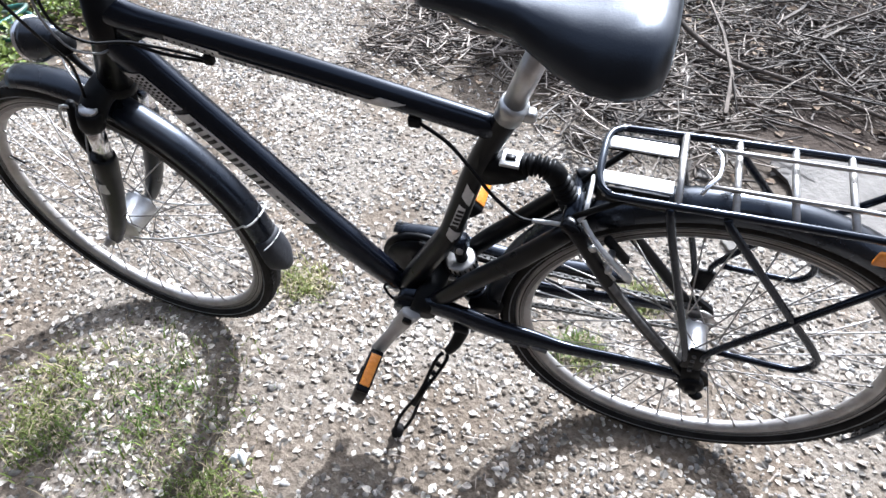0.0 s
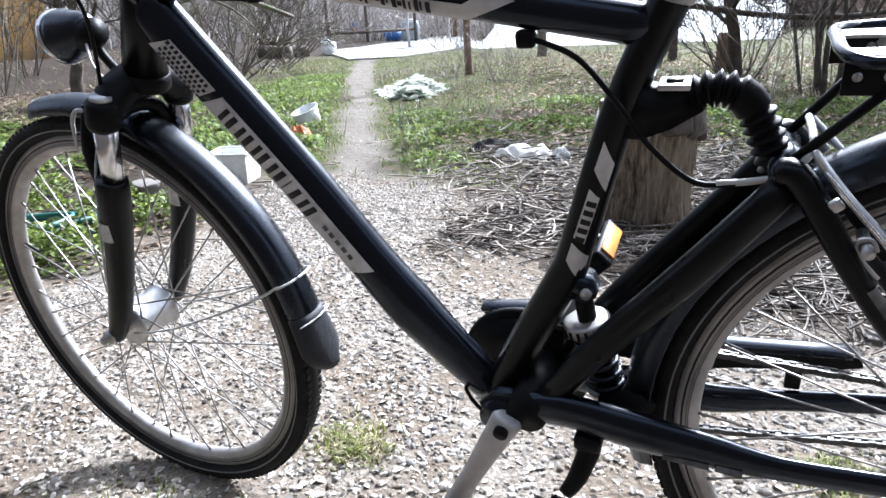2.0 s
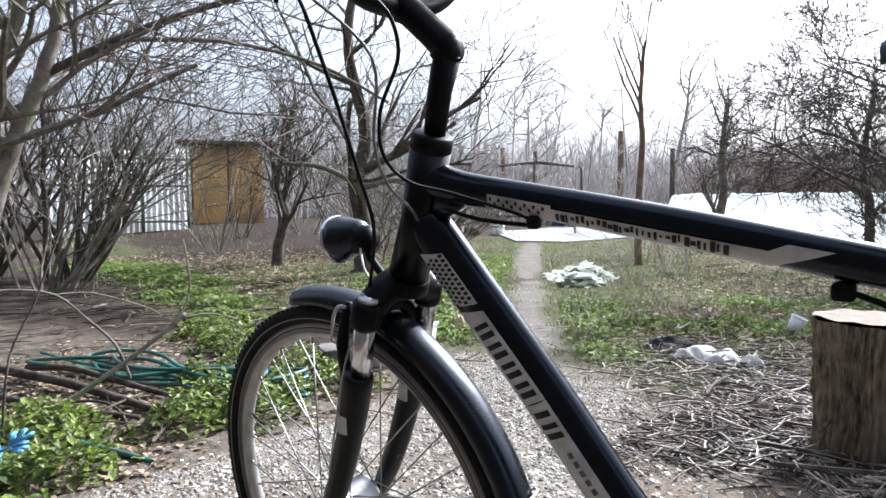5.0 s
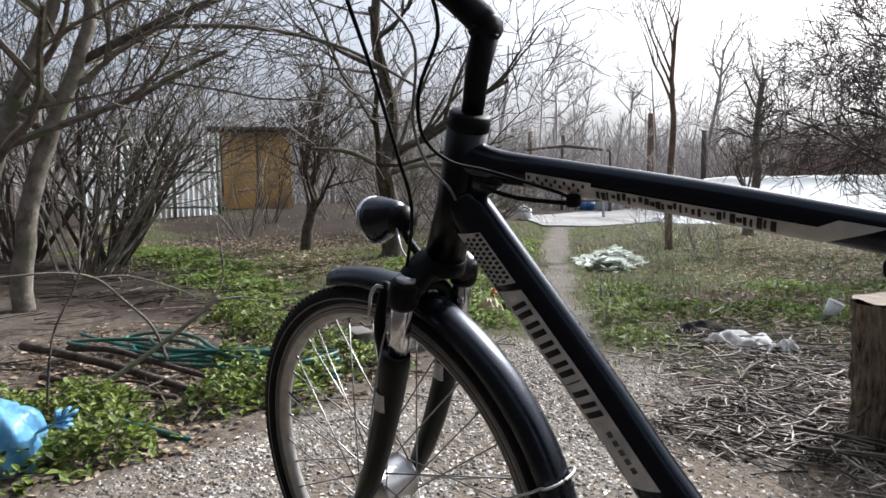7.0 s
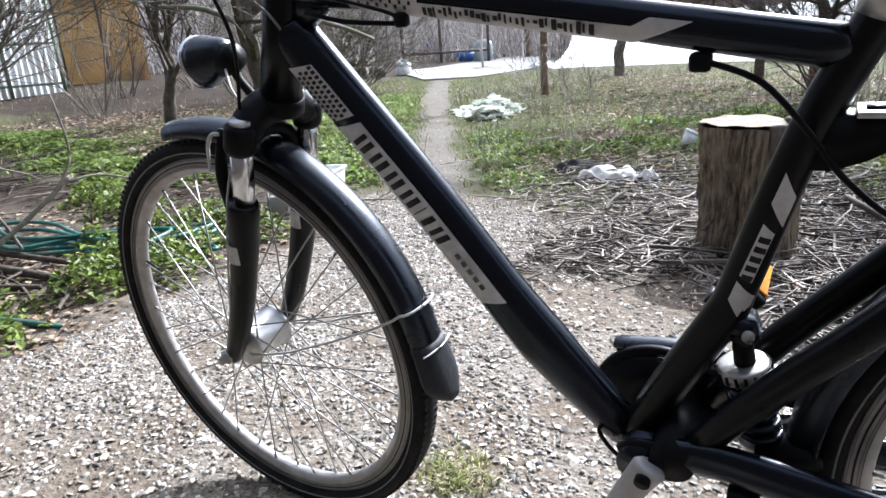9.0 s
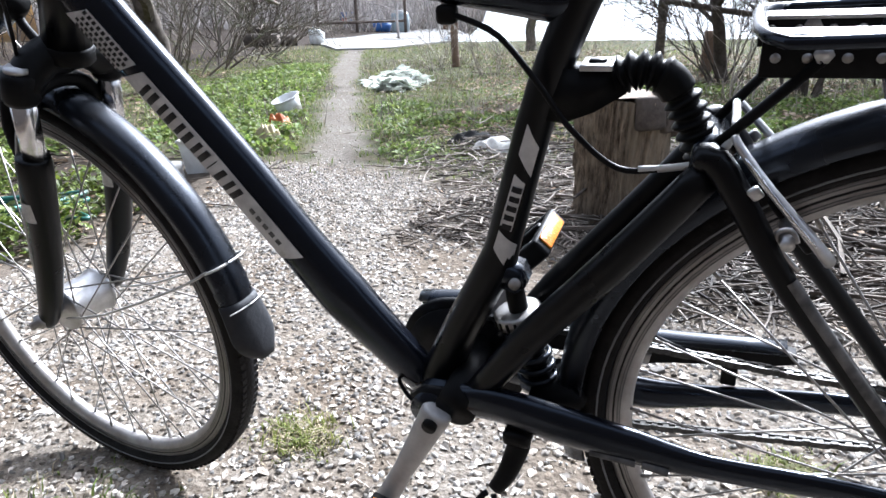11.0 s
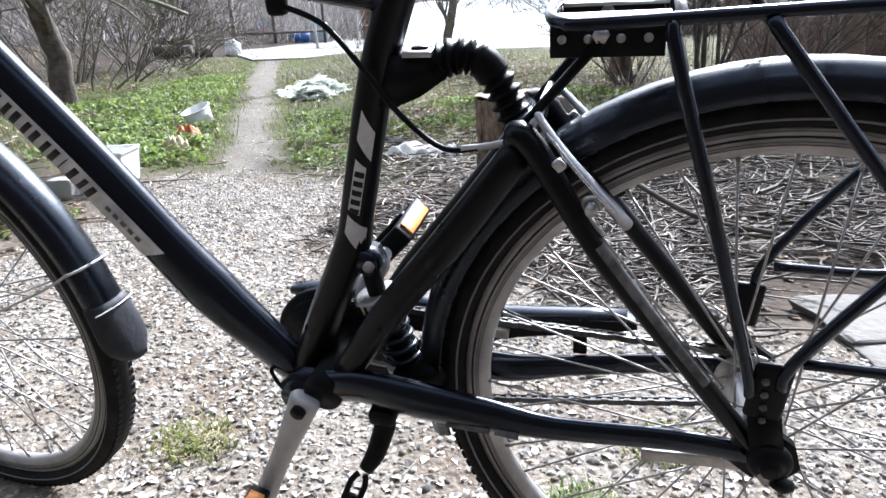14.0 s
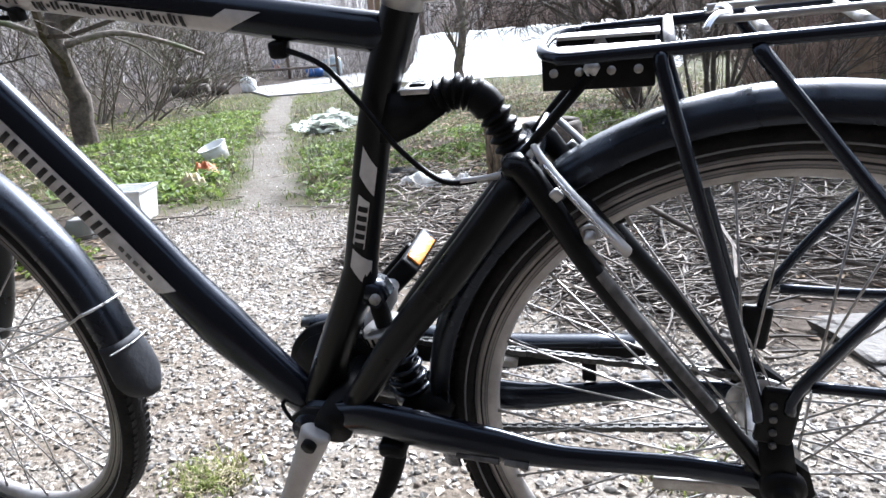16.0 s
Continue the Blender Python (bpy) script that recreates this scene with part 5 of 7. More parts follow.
# ---- gravel of the yard ----
def stones(name, xs, ys, smin, smax, mat, label, seed, squash=0.44):
    rnd = np.random.RandomState(seed)
    n = len(xs)
    unit = np.array([(1, 0, -0.5), (0, 1, -0.5), (-1, 0, -0.5), (0, -1, -0.5), (0, 0, 1), (0, 0, 0), (0.62, 0.62, 0.45), (-0.62, 0.55, 0.5), (-0.55, -0.66, 0.42), (0.6, -0.6, 0.5)])
    tri = np.array([(0, 1, 6), (1, 2, 7), (2, 3, 8), (3, 0, 9), (6, 4, 9), (6, 1, 4), (1, 7, 4), (7, 2, 4), (2, 8, 4), (8, 3, 4), (3, 9, 4), (9, 0, 6)])
    s = smin + (smax - smin) * rnd.rand(n) ** 2.2
    az = rnd.rand(n) * 6.283
    shape = unit[None] * (0.7 + 0.6 * rnd.rand(n, 10, 1)) * np.stack([s, s * (0.42 + 0.45 * rnd.rand(n)), s * squash * (0.6 + 0.8 * rnd.rand(n))], -1)[:, None]
    tx = (rnd.rand(n) - 0.5) * 0.7
    X = shape[..., 0] * np.cos(az)[:, None] - shape[..., 1] * np.sin(az)[:, None]
    Y = shape[..., 0] * np.sin(az)[:, None] + shape[..., 1] * np.cos(az)[:, None]
    Z = shape[..., 2] + shape[..., 0] * tx[:, None]
    V = np.stack([X + xs[:, None], Y + ys[:, None], Z + (ground_height(xs, ys) + s * squash * 0.3)[:, None]], -1).reshape(-1, 3)
    F = (tri[None] + (np.arange(n) * 10)[:, None, None]).reshape(-1, 3)
    return tagged(pile(name, V.tolist(), F.tolist(), mat, smooth=True), label, "gravel", kind="stuff")


def gravel_chance(x, y):
    g, t, _, _ = zones(x, y)
    return smooth01(-0.95, -0.75, y) * smooth01(1.5, 1.2, x) * np.clip(g ** 2 * (0.72 + 0.45 * wob(x, y, 3.0, 9.0) + 0.25 * wob(x, y, 8.0, 5.0)), 0.12 * (g > 0.2), 1) * (1 - 0.72 * earth_patch(x, y))


sx, sy = scatter(112000, -1.98, 1.5, -0.95, 2.35, gravel_chance, 11)
stones("gravel", sx, sy, 0.0028, 0.0100, M_GRAVEL, "pale crushed-stone gravel lying on the yard", 12)
sx, sy = scatter(1900, -1.7, 1.5, -0.95, 2.0, lambda x, y: zones(x, y)[0] * 0.8, 13)
stones("gravel_chips", sx, sy, 0.0075, 0.0135, M_GRAVEL, "larger pale stone chips in the gravel", 14)
sx, sy = scatter(16000, -7.5, -1.0, 1.6, 12.0, lambda x, y: smooth01(0.24, 0.1, path_distance(x, y)) * np.clip(1.3 - y / 14, 0.3, 1), 15)
stones("path_gravel", sx, sy, 0.004, 0.011, M_GRAVEL, "small stones trodden into the path", 16)

# ---- twigs and brushwood ----
def twig_field(name, n, box4, keep, lmin, lmax, rmin, rmax, zmax, mat, label, seed):
    rnd = random.Random(seed)
    rods = Rods()
    xs, ys = scatter(n, *box4, keep, seed)
    gz = ground_height(xs, ys)
    for x, y, z in zip(xs, ys, gz):
        L = rnd.uniform(lmin, lmax) * (0.5 + rnd.random())
        a = rnd.gauss(0.25, 1.3)
        up = rnd.uniform(0, zmax) * rnd.random()
        p = Vector((x, y, z + 0.006 + up))
        d = Vector((math.cos(a), math.sin(a), rnd.uniform(-0.10, 0.16) if up > 0.02 else rnd.uniform(-0.01, 0.07)))
        bend = Vector((rnd.uniform(-0.3, 0.3), rnd.uniform(-0.3, 0.3), rnd.uniform(-0.08, 0.08)))
        pts = [p, p + d * L * 0.35 + bend * L * 0.18, p + d * L * 0.7 + bend * L * 0.1, p + d * L + bend * L * -0.12]
        for q in pts:
            q.z = max(q.z, z + 0.003)
        r = rnd.uniform(rmin, rmax)
        rods.add(pts, r, r * 0.5, 4)
        if rnd.random() < 0.35:
            k = pts[1]
            rods.add([k, k + Vector((rnd.uniform(-1, 1), rnd.uniform(-1, 1), rnd.uniform(0, 0.3))).normalized() * L * 0.35], r * 0.6, r * 0.3, 3)
    return tagged(pile(name, rods.v, rods.f, mat), label, "twigs", kind="stuff")


def brush_zone(x, y):
    d = y - np.maximum(gravel_edge(x), np.interp(x, [0.45, 0.72], [0.0, 1.30]))
    return smooth01(-0.22, 0.2, d) * smooth01(3.6, 2.3, y) * smooth01(-1.25, -0.75, x + 0.1 * (y - 1.5)) * smooth01(2.6, 1.6, x) * (0.65 + 0.45 * wob(x, y, 3.3, 2.2))


twig_field("brushwood", 5200, (0.1, 2.4, 0.7, 3.6), brush_zone, 0.04, 0.17, 0.0018, 0.0052, 0.09, M_TWIG_D, "dark cut twigs and brushwood heaped on dark soil", 25)
twig_field("brushwood", 5200, (0.1, 2.3, 0.75, 3.0), brush_zone, 0.04, 0.20, 0.0018, 0.0050, 0.09, M_TWIG_M, "pale dry twigs heaped over darker ones", 26)
twig_field("brushwood", 4200, (-1.4, 0.2, 0.7, 3.6), brush_zone, 0.04, 0.16, 0.0018, 0.0055, 0.05, M_TWIG_D, "dark broken twigs on the soil round the stump", 27)
twig_field("brushwood", 4200, (-1.3, 0.2, 0.7, 3.6), brush_zone, 0.05, 0.22, 0.0018, 0.0055, 0.07, M_TWIG, "dry cut twigs and brushwood heaped on dark soil", 21)
twig_field("brushwood", 340, (-0.85, 2.2, 0.95, 3.4), brush_zone, 0.3, 0.65, 0.004, 0.010, 0.09, M_TWIG_D, "longer dry branches in the brushwood", 22)
twig_field("brushwood", 2000, (-0.75, 0.55, 0.85, 1.75), lambda x, y: smooth01(-0.18, 0.08, y - 1.16 + 0.6 * np.maximum(x, -0.2) + 0.16 * wob(x, y, 5.0, 1.0)) * (0.55 + 0.45 * wob(x, y, 7.0, 3.0)), 0.03, 0.15, 0.0018, 0.005, 0.03, M_TWIG_D, "dark broken twigs strewn before the stump", 29)
twig_field("brushwood", 1100, (-0.75, 0.55, 0.85, 1.75), lambda x, y: smooth01(-0.18, 0.08, y - 1.16 + 0.6 * np.maximum(x, -0.2) + 0.16 * wob(x, y, 5.0, 1.0)) * (0.55 + 0.45 * wob(x, y, 7.0, 3.0)), 0.04, 0.18, 0.0018, 0.005, 0.04, M_TWIG, "pale dry twigs strewn before the stump", 31)
# dark-coloured twigs stand in for the shrub's shade over this soil
twig_field("fallen_twigs", 1300, (-8.0, -2.3, 0.5, 4.0), lambda x, y: zones(x, y)[3] * (0.6 + 0.4 * wob(x, y, 2.0, 3.0)), 0.10, 0.45, 0.002, 0.006, 0.08, M_TWIG_D, "fallen twigs darkening the bare soil in place of shrub shade", 32)
twig_field("gravel_litter", 2600, (-1.8, 1.4, -0.9, 1.9), lambda x, y: zones(x, y)[0] * np.clip(0.35 + 0.5 * wob(x, y, 3.0, 1.0) + 0.5 * earth_patch(x, y), 0.05, 1), 0.008, 0.045, 0.0006, 0.0018, 0.003, M_TWIG, "straw, bark scraps and bits of twig in the gravel", 28)
twig_field("fallen_twigs", 1000, (-7, 3, 1.5, 9), lambda x, y: 0.5 * (1 - zones(x, y)[1]) * (1 - zones(x, y)[0]), 0.10, 0.35, 0.002, 0.006, 0.05, M_TWIG, "scattered fallen twigs in the grass", 23)
twig_field("fallen_twigs", 420, (-4.5, -1.75, -0.6, 2.2), lambda x, y: 0.6 + 0 * x, 0.10, 0.4, 0.0018, 0.005, 0.07, M_TWIG_D, "dry stalks and twigs among the greenery", 24)


def stick(name, pts, r, mat, label):
    base = Vector(pts[0])
    bm = sweep([Vector(p) - base for p in pts], [r * (1 - 0.4 * i / (len(pts) - 1)) for i in range(len(pts))], 8, 4, up=(0, 0, 1))
    ob = part(name, bm, mat)
    ob.matrix_world = Matrix.Translation(base)
    return tagged(ob, label, "stick")


stick("stick", [(-0.70, 1.32, 0.014), (-0.58, 1.385, 0.012), (-0.45, 1.47, 0.013), (-0.33, 1.55, 0.016)], 0.0095, M_TWIG, "long straight dry stick lying on the gravel")
stick("stick", [(-0.30, 1.12, 0.012), (-0.20, 0.98, 0.016), (-0.12, 0.80, 0.014)], 0.006, M_TWIG, "thin dry stick lying on the gravel edge")
stick("stick", [(-0.55, 2.25, 0.03), (-0.30, 2.33, 0.03), (-0.05, 2.36, 0.03)], 0.016, M_BARK_D, "dark branch lying by the tree stump")
stick("stick", [(0.25, 1.9, 0.16), (0.55, 1.55, 0.07), (0.85, 1.42, 0.05), (1.25, 1.22, 0.03)], 0.011, M_BARK_D, "crooked dark branch across the brushwood")


# ---- stump ----
def tree_stump():
    at = Vector((-0.045, 1.675, 0))
    root = tagged(empty("tree_stump", Matrix.Translation(at)), "sawn tree stump with furrowed grey-brown bark", "stump")
    M = material("stump_bark", (0.030, 0.021, 0.015), 0.9, 0.0, (0.27, 0.215, 0.155), 55, bump=1.0, bump_scale=40, spec=0.15, stain=(0.24, 0.20, 0.145), stain_scale=7, stretch=(1, 1, 0.22))
    MT = material("sawn_wood", (0.13, 0.10, 0.072), 0.85, 0.0, (0.25, 0.20, 0.147), 18, bump=0.4, bump_scale=80, spec=0.2, stain=(0.16, 0.12, 0.09), stain_scale=7)
    rnd = random.Random(3)
    N, H = 150, 0.455
    ph = [rnd.uniform(0, 6.28) for _ in range(8)]
    bm = bmesh.new()
    rows = []
    for j in range(25):
        t = j / 24
        row = []
        for k in range(N):
            a = 2 * math.pi * k / N
            fur = 0.016 * abs(math.sin(a * 23 + ph[0] + 0.9 * math.sin(t * 9 + a * 3))) + 0.010 * abs(math.sin(a * 43 + ph[1] + 1.3 * math.sin(t * 14 + a * 5)))
            r = 0.148 + 0.010 * math.sin(a * 2 + ph[2]) + 0.008 * math.sin(a * 3 + ph[3]) + 0.022 * (1 - t) ** 5 - fur + 0.026 * t
            z = H * t
            if j == 24:
                z -= 0.05 * max(0, math.cos(a - 0.2)) ** 3 + 0.002 * math.sin(a * 9)
            row.append(bm.verts.new((r * math.cos(a), r * math.sin(a), z - 0.01)))
        rows.append(row)
    for a, b in zip(rows, rows[1:]):
        for k in range(N):
            bm.faces.new((a[k], a[(k + 1) % N], b[(k + 1) % N], b[k]))
    part("bark", bm, M, root)
    bm = bmesh.new()
    prev = None
    top = [Vector(v) for v in [(0.925 * (0.148 + 0.026 + 0.010 * math.sin(a * 2 + ph[2]) + 0.008 * math.sin(a * 3 + ph[3])) * math.cos(a), 0.925 * (0.148 + 0.026 + 0.010 * math.sin(a * 2 + ph[2]) + 0.008 * math.sin(a * 3 + ph[3])) * math.sin(a), H + 0.001 - 0.046 * max(0, math.cos(a - 0.2)) ** 3 + 0.002 * math.sin(a * 9)) for a in (2 * math.pi * k / N for k in range(N))]]
    for s in (1.0, 0.8, 0.55, 0.3, 0.12):
        ring = [bm.verts.new((v.x * s, v.y * s, (v.z - H) * s ** 1.5 + H + 0.0015 * math.sin(k * 0.21 + s * 9))) for k, v in enumerate(top)]
        if prev:
            for k in range(N):
                bm.faces.new((prev[k], prev[(k + 1) % N], ring[(k + 1) % N], ring[k]))
        prev = ring
    bm.faces.new(prev)
    part("sawn_top", bm, MT, root, "weathered pale sawn top")
    bm = bmesh.new()
    for a0, dz in ((-0.35, 0.03), (0.15, 0.045), (0.65, 0.03), (-0.9, 0.02)):
        m = pose(0.150 * math.cos(a0), 0.150 * math.sin(a0), H - 0.03 - dz, 0, -8, math.degrees(a0))
        box((0.01, 0, 0), (0.045, 0.10, 0.09 + dz), 0.012, m, bm)
    part("loose_bark", bm, M_BARK_D, root, "dark loose bark at the rim")


tree_stump()


# ---- cloth, pails and litter near the path ----
def crumpled(name, at, sx, sy, h, mat, label, seed, category, rot=0, n=26, rough=1.0):
    """A crumpled sheet with thickness, lying on the ground."""
    rnd = random.Random(seed)
    ph = [rnd.uniform(0, 6.28) for _ in range(9)]
    bm = bmesh.new()
    g = []
    for j in range(n + 1):
        row = []
        for i in range(n + 1):
            u, v = i / n * 2 - 1, j / n * 2 - 1
            x = sx / 2 * u * (1 + 0.15 * math.sin(v * 3 + ph[0]))
            y = sy / 2 * v * (1 + 0.2 * math.sin(u * 4 + ph[1]))
            e = max(0.0, 1 - max(abs(u), abs(v)) ** 3)
            z = h * (0.10 + e * (0.45 + 0.3 * abs(math.sin(u * 4.1 * rough + ph[2] + 1.2 * v)) + 0.25 * abs(math.sin(v * 5.3 * rough + ph[3] + u * 2.2)) + 0.12 * math.sin(u * 11 + v * 7 + ph[4])))
            row.append(bm.verts.new((x, y, max(z, 0.004))))
        g.append(row)
    for j in range(n):
        for i in range(n):
            bm.faces.new((g[j][i], g[j][i + 1], g[j + 1][i + 1], g[j + 1][i]))
    bmesh.ops.solidify(bm, geom=bm.faces[:], thickness=0.003)
    ob = part(name, bm, mat)
    ob.matrix_world = pose(*at, 0, 0, rot)
    return tagged(ob, label, category)


M_CLOTH = material("dirty_white_cloth", (0.86, 0.85, 0.83), 0.85, 0.0, (0.76, 0.75, 0.72), 12, bump=0.2, bump_scale=120, stain=(0.55, 0.53, 0.49), stain_scale=8, trans=0.05)
M_DARKCLOTH = material("dark_cloth", (0.03, 0.03, 0.032), 0.8, 0.0, (0.07, 0.065, 0.06), 15)
M_WHITEPL = material("white_plastic", (0.72, 0.73, 0.72), 0.4, 0.0, (0.60, 0.60, 0.58), 14, stain=(0.42, 0.40, 0.36), stain_scale=9)
M_ORANGE = material("orange_plastic", (0.62, 0.20, 0.05), 0.5, 0.0, (0.5, 0.15, 0.04), 12)
M_PALEYEL = material("pale_yellow_plastic", (0.62, 0.54, 0.32), 0.5, 0.0, (0.5, 0.43, 0.26), 12)
M_FILM = material("greenhouse_film", (0.90, 0.91, 0.92), 0.3, 0.0, (0.86, 0.87, 0.88), 3, bump=0.3, bump_scale=6, trans=0.6)
M_BLUEPL = material("blue_plastic_bag", (0.10, 0.30, 0.52), 0.35, 0.0, (0.22, 0.46, 0.66), 14, bump=0.5, bump_scale=40, trans=0.3)
M_HOSE = material("green_hose", (0.008, 0.058, 0.046), 0.45, 0.0, (0.022, 0.125, 0.10), 6, stain=(0.075, 0.085, 0.065), stain_scale=9)
M_RUST = material("rusty_tin", (0.11, 0.052, 0.03), 0.75, 0.3, (0.05, 0.03, 0.022), 30, bump=0.3, bump_scale=90)
M_CONCRETE = material("weathered_concrete", (0.145, 0.132, 0.117), 0.9, 0.0, (0.085, 0.077, 0.068), 7, bump=0.6, bump_scale=45, stain=(0.12, 0.105, 0.09), stain_scale=2.5)
M_SLAB = material("pale_concrete", (0.28, 0.274, 0.262), 0.9, 0.0, (0.21, 0.204, 0.193), 1.2, spec=0.12, bump=0.3, bump_scale=20, stain=(0.34, 0.32, 0.29), stain_scale=0.5)

crumpled("sack", (-0.82, 2.74, 0.0), 0.36, 0.22, 0.065, M_CLOTH, "crumpled dirty white sack on the brushwood", 4, "sack", -18)
crumpled("rag", (-1.07, 2.92, 0.0), 0.26, 0.14, 0.06, M_DARKCLOTH, "dark rag lying beside the white sack", 5, "rag", 10)
crumpled("sack", (-0.60, 2.68, 0.0), 0.09, 0.10, 0.07, M_CLOTH, "small bundled scrap of white sacking", 6, "sack", 30, 14)
crumpled("plastic_scrap", (-2.50, 2.97, 0.02), 0.15, 0.11, 0.09, M_ORANGE, "flattened orange plastic scrap in the grass", 21, "litter", 20, 14)
crumpled("plastic_scrap", (-2.31, 2.59, 0.02), 0.16, 0.11, 0.09, M_PALEYEL, "pale yellow scrap lying in the grass", 22, "litter", -10, 14)
def cup():
    """A white plastic cup lying tipped in the grass."""
    root = tagged(empty("cup", pose(-0.58, 3.74, 0.055, 12, 20, 40)), "white plastic cup standing tilted in the grass", "cup")
    part("body", lathe([(0.0, -0.05), (0.033, -0.05), (0.036, -0.046), (0.046, 0.058), (0.043, 0.058), (0.033, -0.043), (0.0, -0.044)], 24, Matrix.Rotation(radians(90), 4, "X")), M_WHITEPL, root)
    part("rim", lathe([(0.043, 0.055), (0.049, 0.055), (0.049, 0.061), (0.043, 0.061)], 24, Matrix.Rotation(radians(90), 4, "X"), close=True), M_WHITEPL, root)


cup()
crumpled("plastic_scrap", (-0.15, 3.75, 0.0), 0.16, 0.13, 0.08, M_WHITEPL, "scrap of white plastic in the grass", 8, "litter", 0, 14)
crumpled("plastic_scrap", (-0.24, 2.20, 0.0), 0.07, 0.06, 0.10, M_WHITEPL, "white scrap of plastic behind the stump", 9, "litter", 0, 12)
crumpled("plastic_scrap", (-0.285, -0.335, 0.03), 0.035, 0.03, 0.022, M_WHITEPL, "small crumpled white scrap on the gravel", 10, "litter", 0, 12)


def pail():
    root = tagged(empty("plastic_box", pose(-2.10, 1.85, 0, 0, 0, 18)), "square white plastic box standing at the gravel edge", "box")
    bm = bmesh.new()
    o, i = [], []
    for z, s in ((0, 0.088), (0.18, 0.106)):
        o.append([bm.verts.new((x * s, y * s, z)) for x, y in ((-1, -1), (1, -1), (1, 1), (-1, 1))])
    for z, s in ((0.18, 0.101), (0.015, 0.084)):
        i.append([bm.verts.new((x * s, y * s, z)) for x, y in ((-1, -1), (1, -1), (1, 1), (-1, 1))])
    loops = o + i
    bm.faces.new(o[0][::-1])
    bm.faces.new(i[1])
    for a, b in zip(loops, loops[1:]):
        for k in range(4):
            bm.faces.new((a[k], a[(k + 1) % 4], b[(k + 1) % 4], b[k]))
    part("body", bm, M_WHITEPL, root, smooth=False)
    bm = bmesh.new()
    for x, y, sx, sy in ((0, -0.106, 0.224, 0.012), (0, 0.106, 0.224, 0.012), (-0.106, 0, 0.012, 0.200), (0.106, 0, 0.012, 0.200)):
        box((x, y, 0.176), (sx, sy, 0.014), 0.003, None, bm)
    part("rim", bm, M_WHITEPL, root)


pail()


def tub():
    root = tagged(empty("plastic_tub", pose(-2.80, 3.55, 0.02, 6, -20, 40)), "small white plastic tub tipped over in the greenery", "tub")
    part("body", lathe([(0.001, 0.0), (0.085, 0.0), (0.105, 0.13), (0.102, 0.13), (0.082, 0.006), (0.001, 0.006)], 28, pose(0, 0, 0, 90, 0, 0)), M_WHITEPL, root)
    part("rim", lathe([(0.104, 0.122), (0.113, 0.124), (0.113, 0.131), (0.104, 0.132)], 28, pose(0, 0, 0, 90, 0, 0), close=True), M_WHITEPL, root)


tub()


def rubble(name, at, s, rot, mat, label, seed, category="stone", bev=0.14):
    rnd = random.Random(seed)
    bm = bmesh.new()
    bmesh.ops.create_cube(bm, size=1)
    bmesh.ops.bevel(bm, geom=bm.edges[:], offset=bev, segments=2, affect="EDGES", profile=0.6)
    bmesh.ops.subdivide_edges(bm, edges=bm.edges[:], cuts=2, use_grid_fill=True)
    ph = [rnd.uniform(0, 6) for _ in range(3)]
    for v in bm.verts:
        k = 1 + 0.06 * math.sin(v.co.x * 7 + ph[0]) + 0.06 * math.sin(v.co.y * 8 + ph[1]) + 0.05 * math.sin(v.co.z * 9 + v.co.x * 4 + ph[2]) + rnd.uniform(-0.02, 0.02)
        v.co = Vector((v.co.x * s[0] * k, v.co.y * s[1] * k, v.co.z * s[2] * (1 + 0.4 * (k - 1))))
    ob = part(name, bm, mat)
    ob.matrix_world = pose(at[0], at[1], at[2] + float(ground_height(np.array(at[0]), np.array(at[1]))) + s[2] * 0.42, rnd.uniform(-2, 2), rnd.uniform(-2, 2), rot)
    return tagged(ob, label, category)


rubble("concrete_block", (-2.14, 1.60, 0), (0.13, 0.11, 0.10), 12, M_SLAB, "broken grey concrete block at the gravel edge", 31)
rubble("concrete_block", (-2.36, 1.50, 0), (0.17, 0.12, 0.09), -20, M_CONCRETE, "smaller broken concrete block beside another", 32)
rubble("flat_stone", (0.96, 0.90, -0.042), (0.38, 0.22, 0.07), 20, M_CONCRETE, "flat weathered concrete slab bedded in the ground", 33, bev=0.06)
rubble("flat_stone", (1.36, 1.10, -0.038), (0.36, 0.28, 0.07), 12, M_CONCRETE, "flat weathered concrete slab with worn edges", 34, bev=0.06)
rubble("flat_stone", (1.05, 0.66, -0.045), (0.45, 0.24, 0.07), 4, M_CONCRETE, "low flat stone half sunk in the gravel", 35, bev=0.08)
for i, (x, y, s) in enumerate(((0.30, 0.50, 0.035), (0.20, 0.56, 0.03), (0.55, 0.84, 0.05), (0.62, 0.55, 0.04), (0.95, 0.10, 0.06), (0.97, 0.03, 0.05))):
    rubble("stone", (x, y, 0), (s, s * 0.7, s * 0.3), 40 * i, M_CONCRETE, "loose pale stone lying on the gravel", 40 + i)


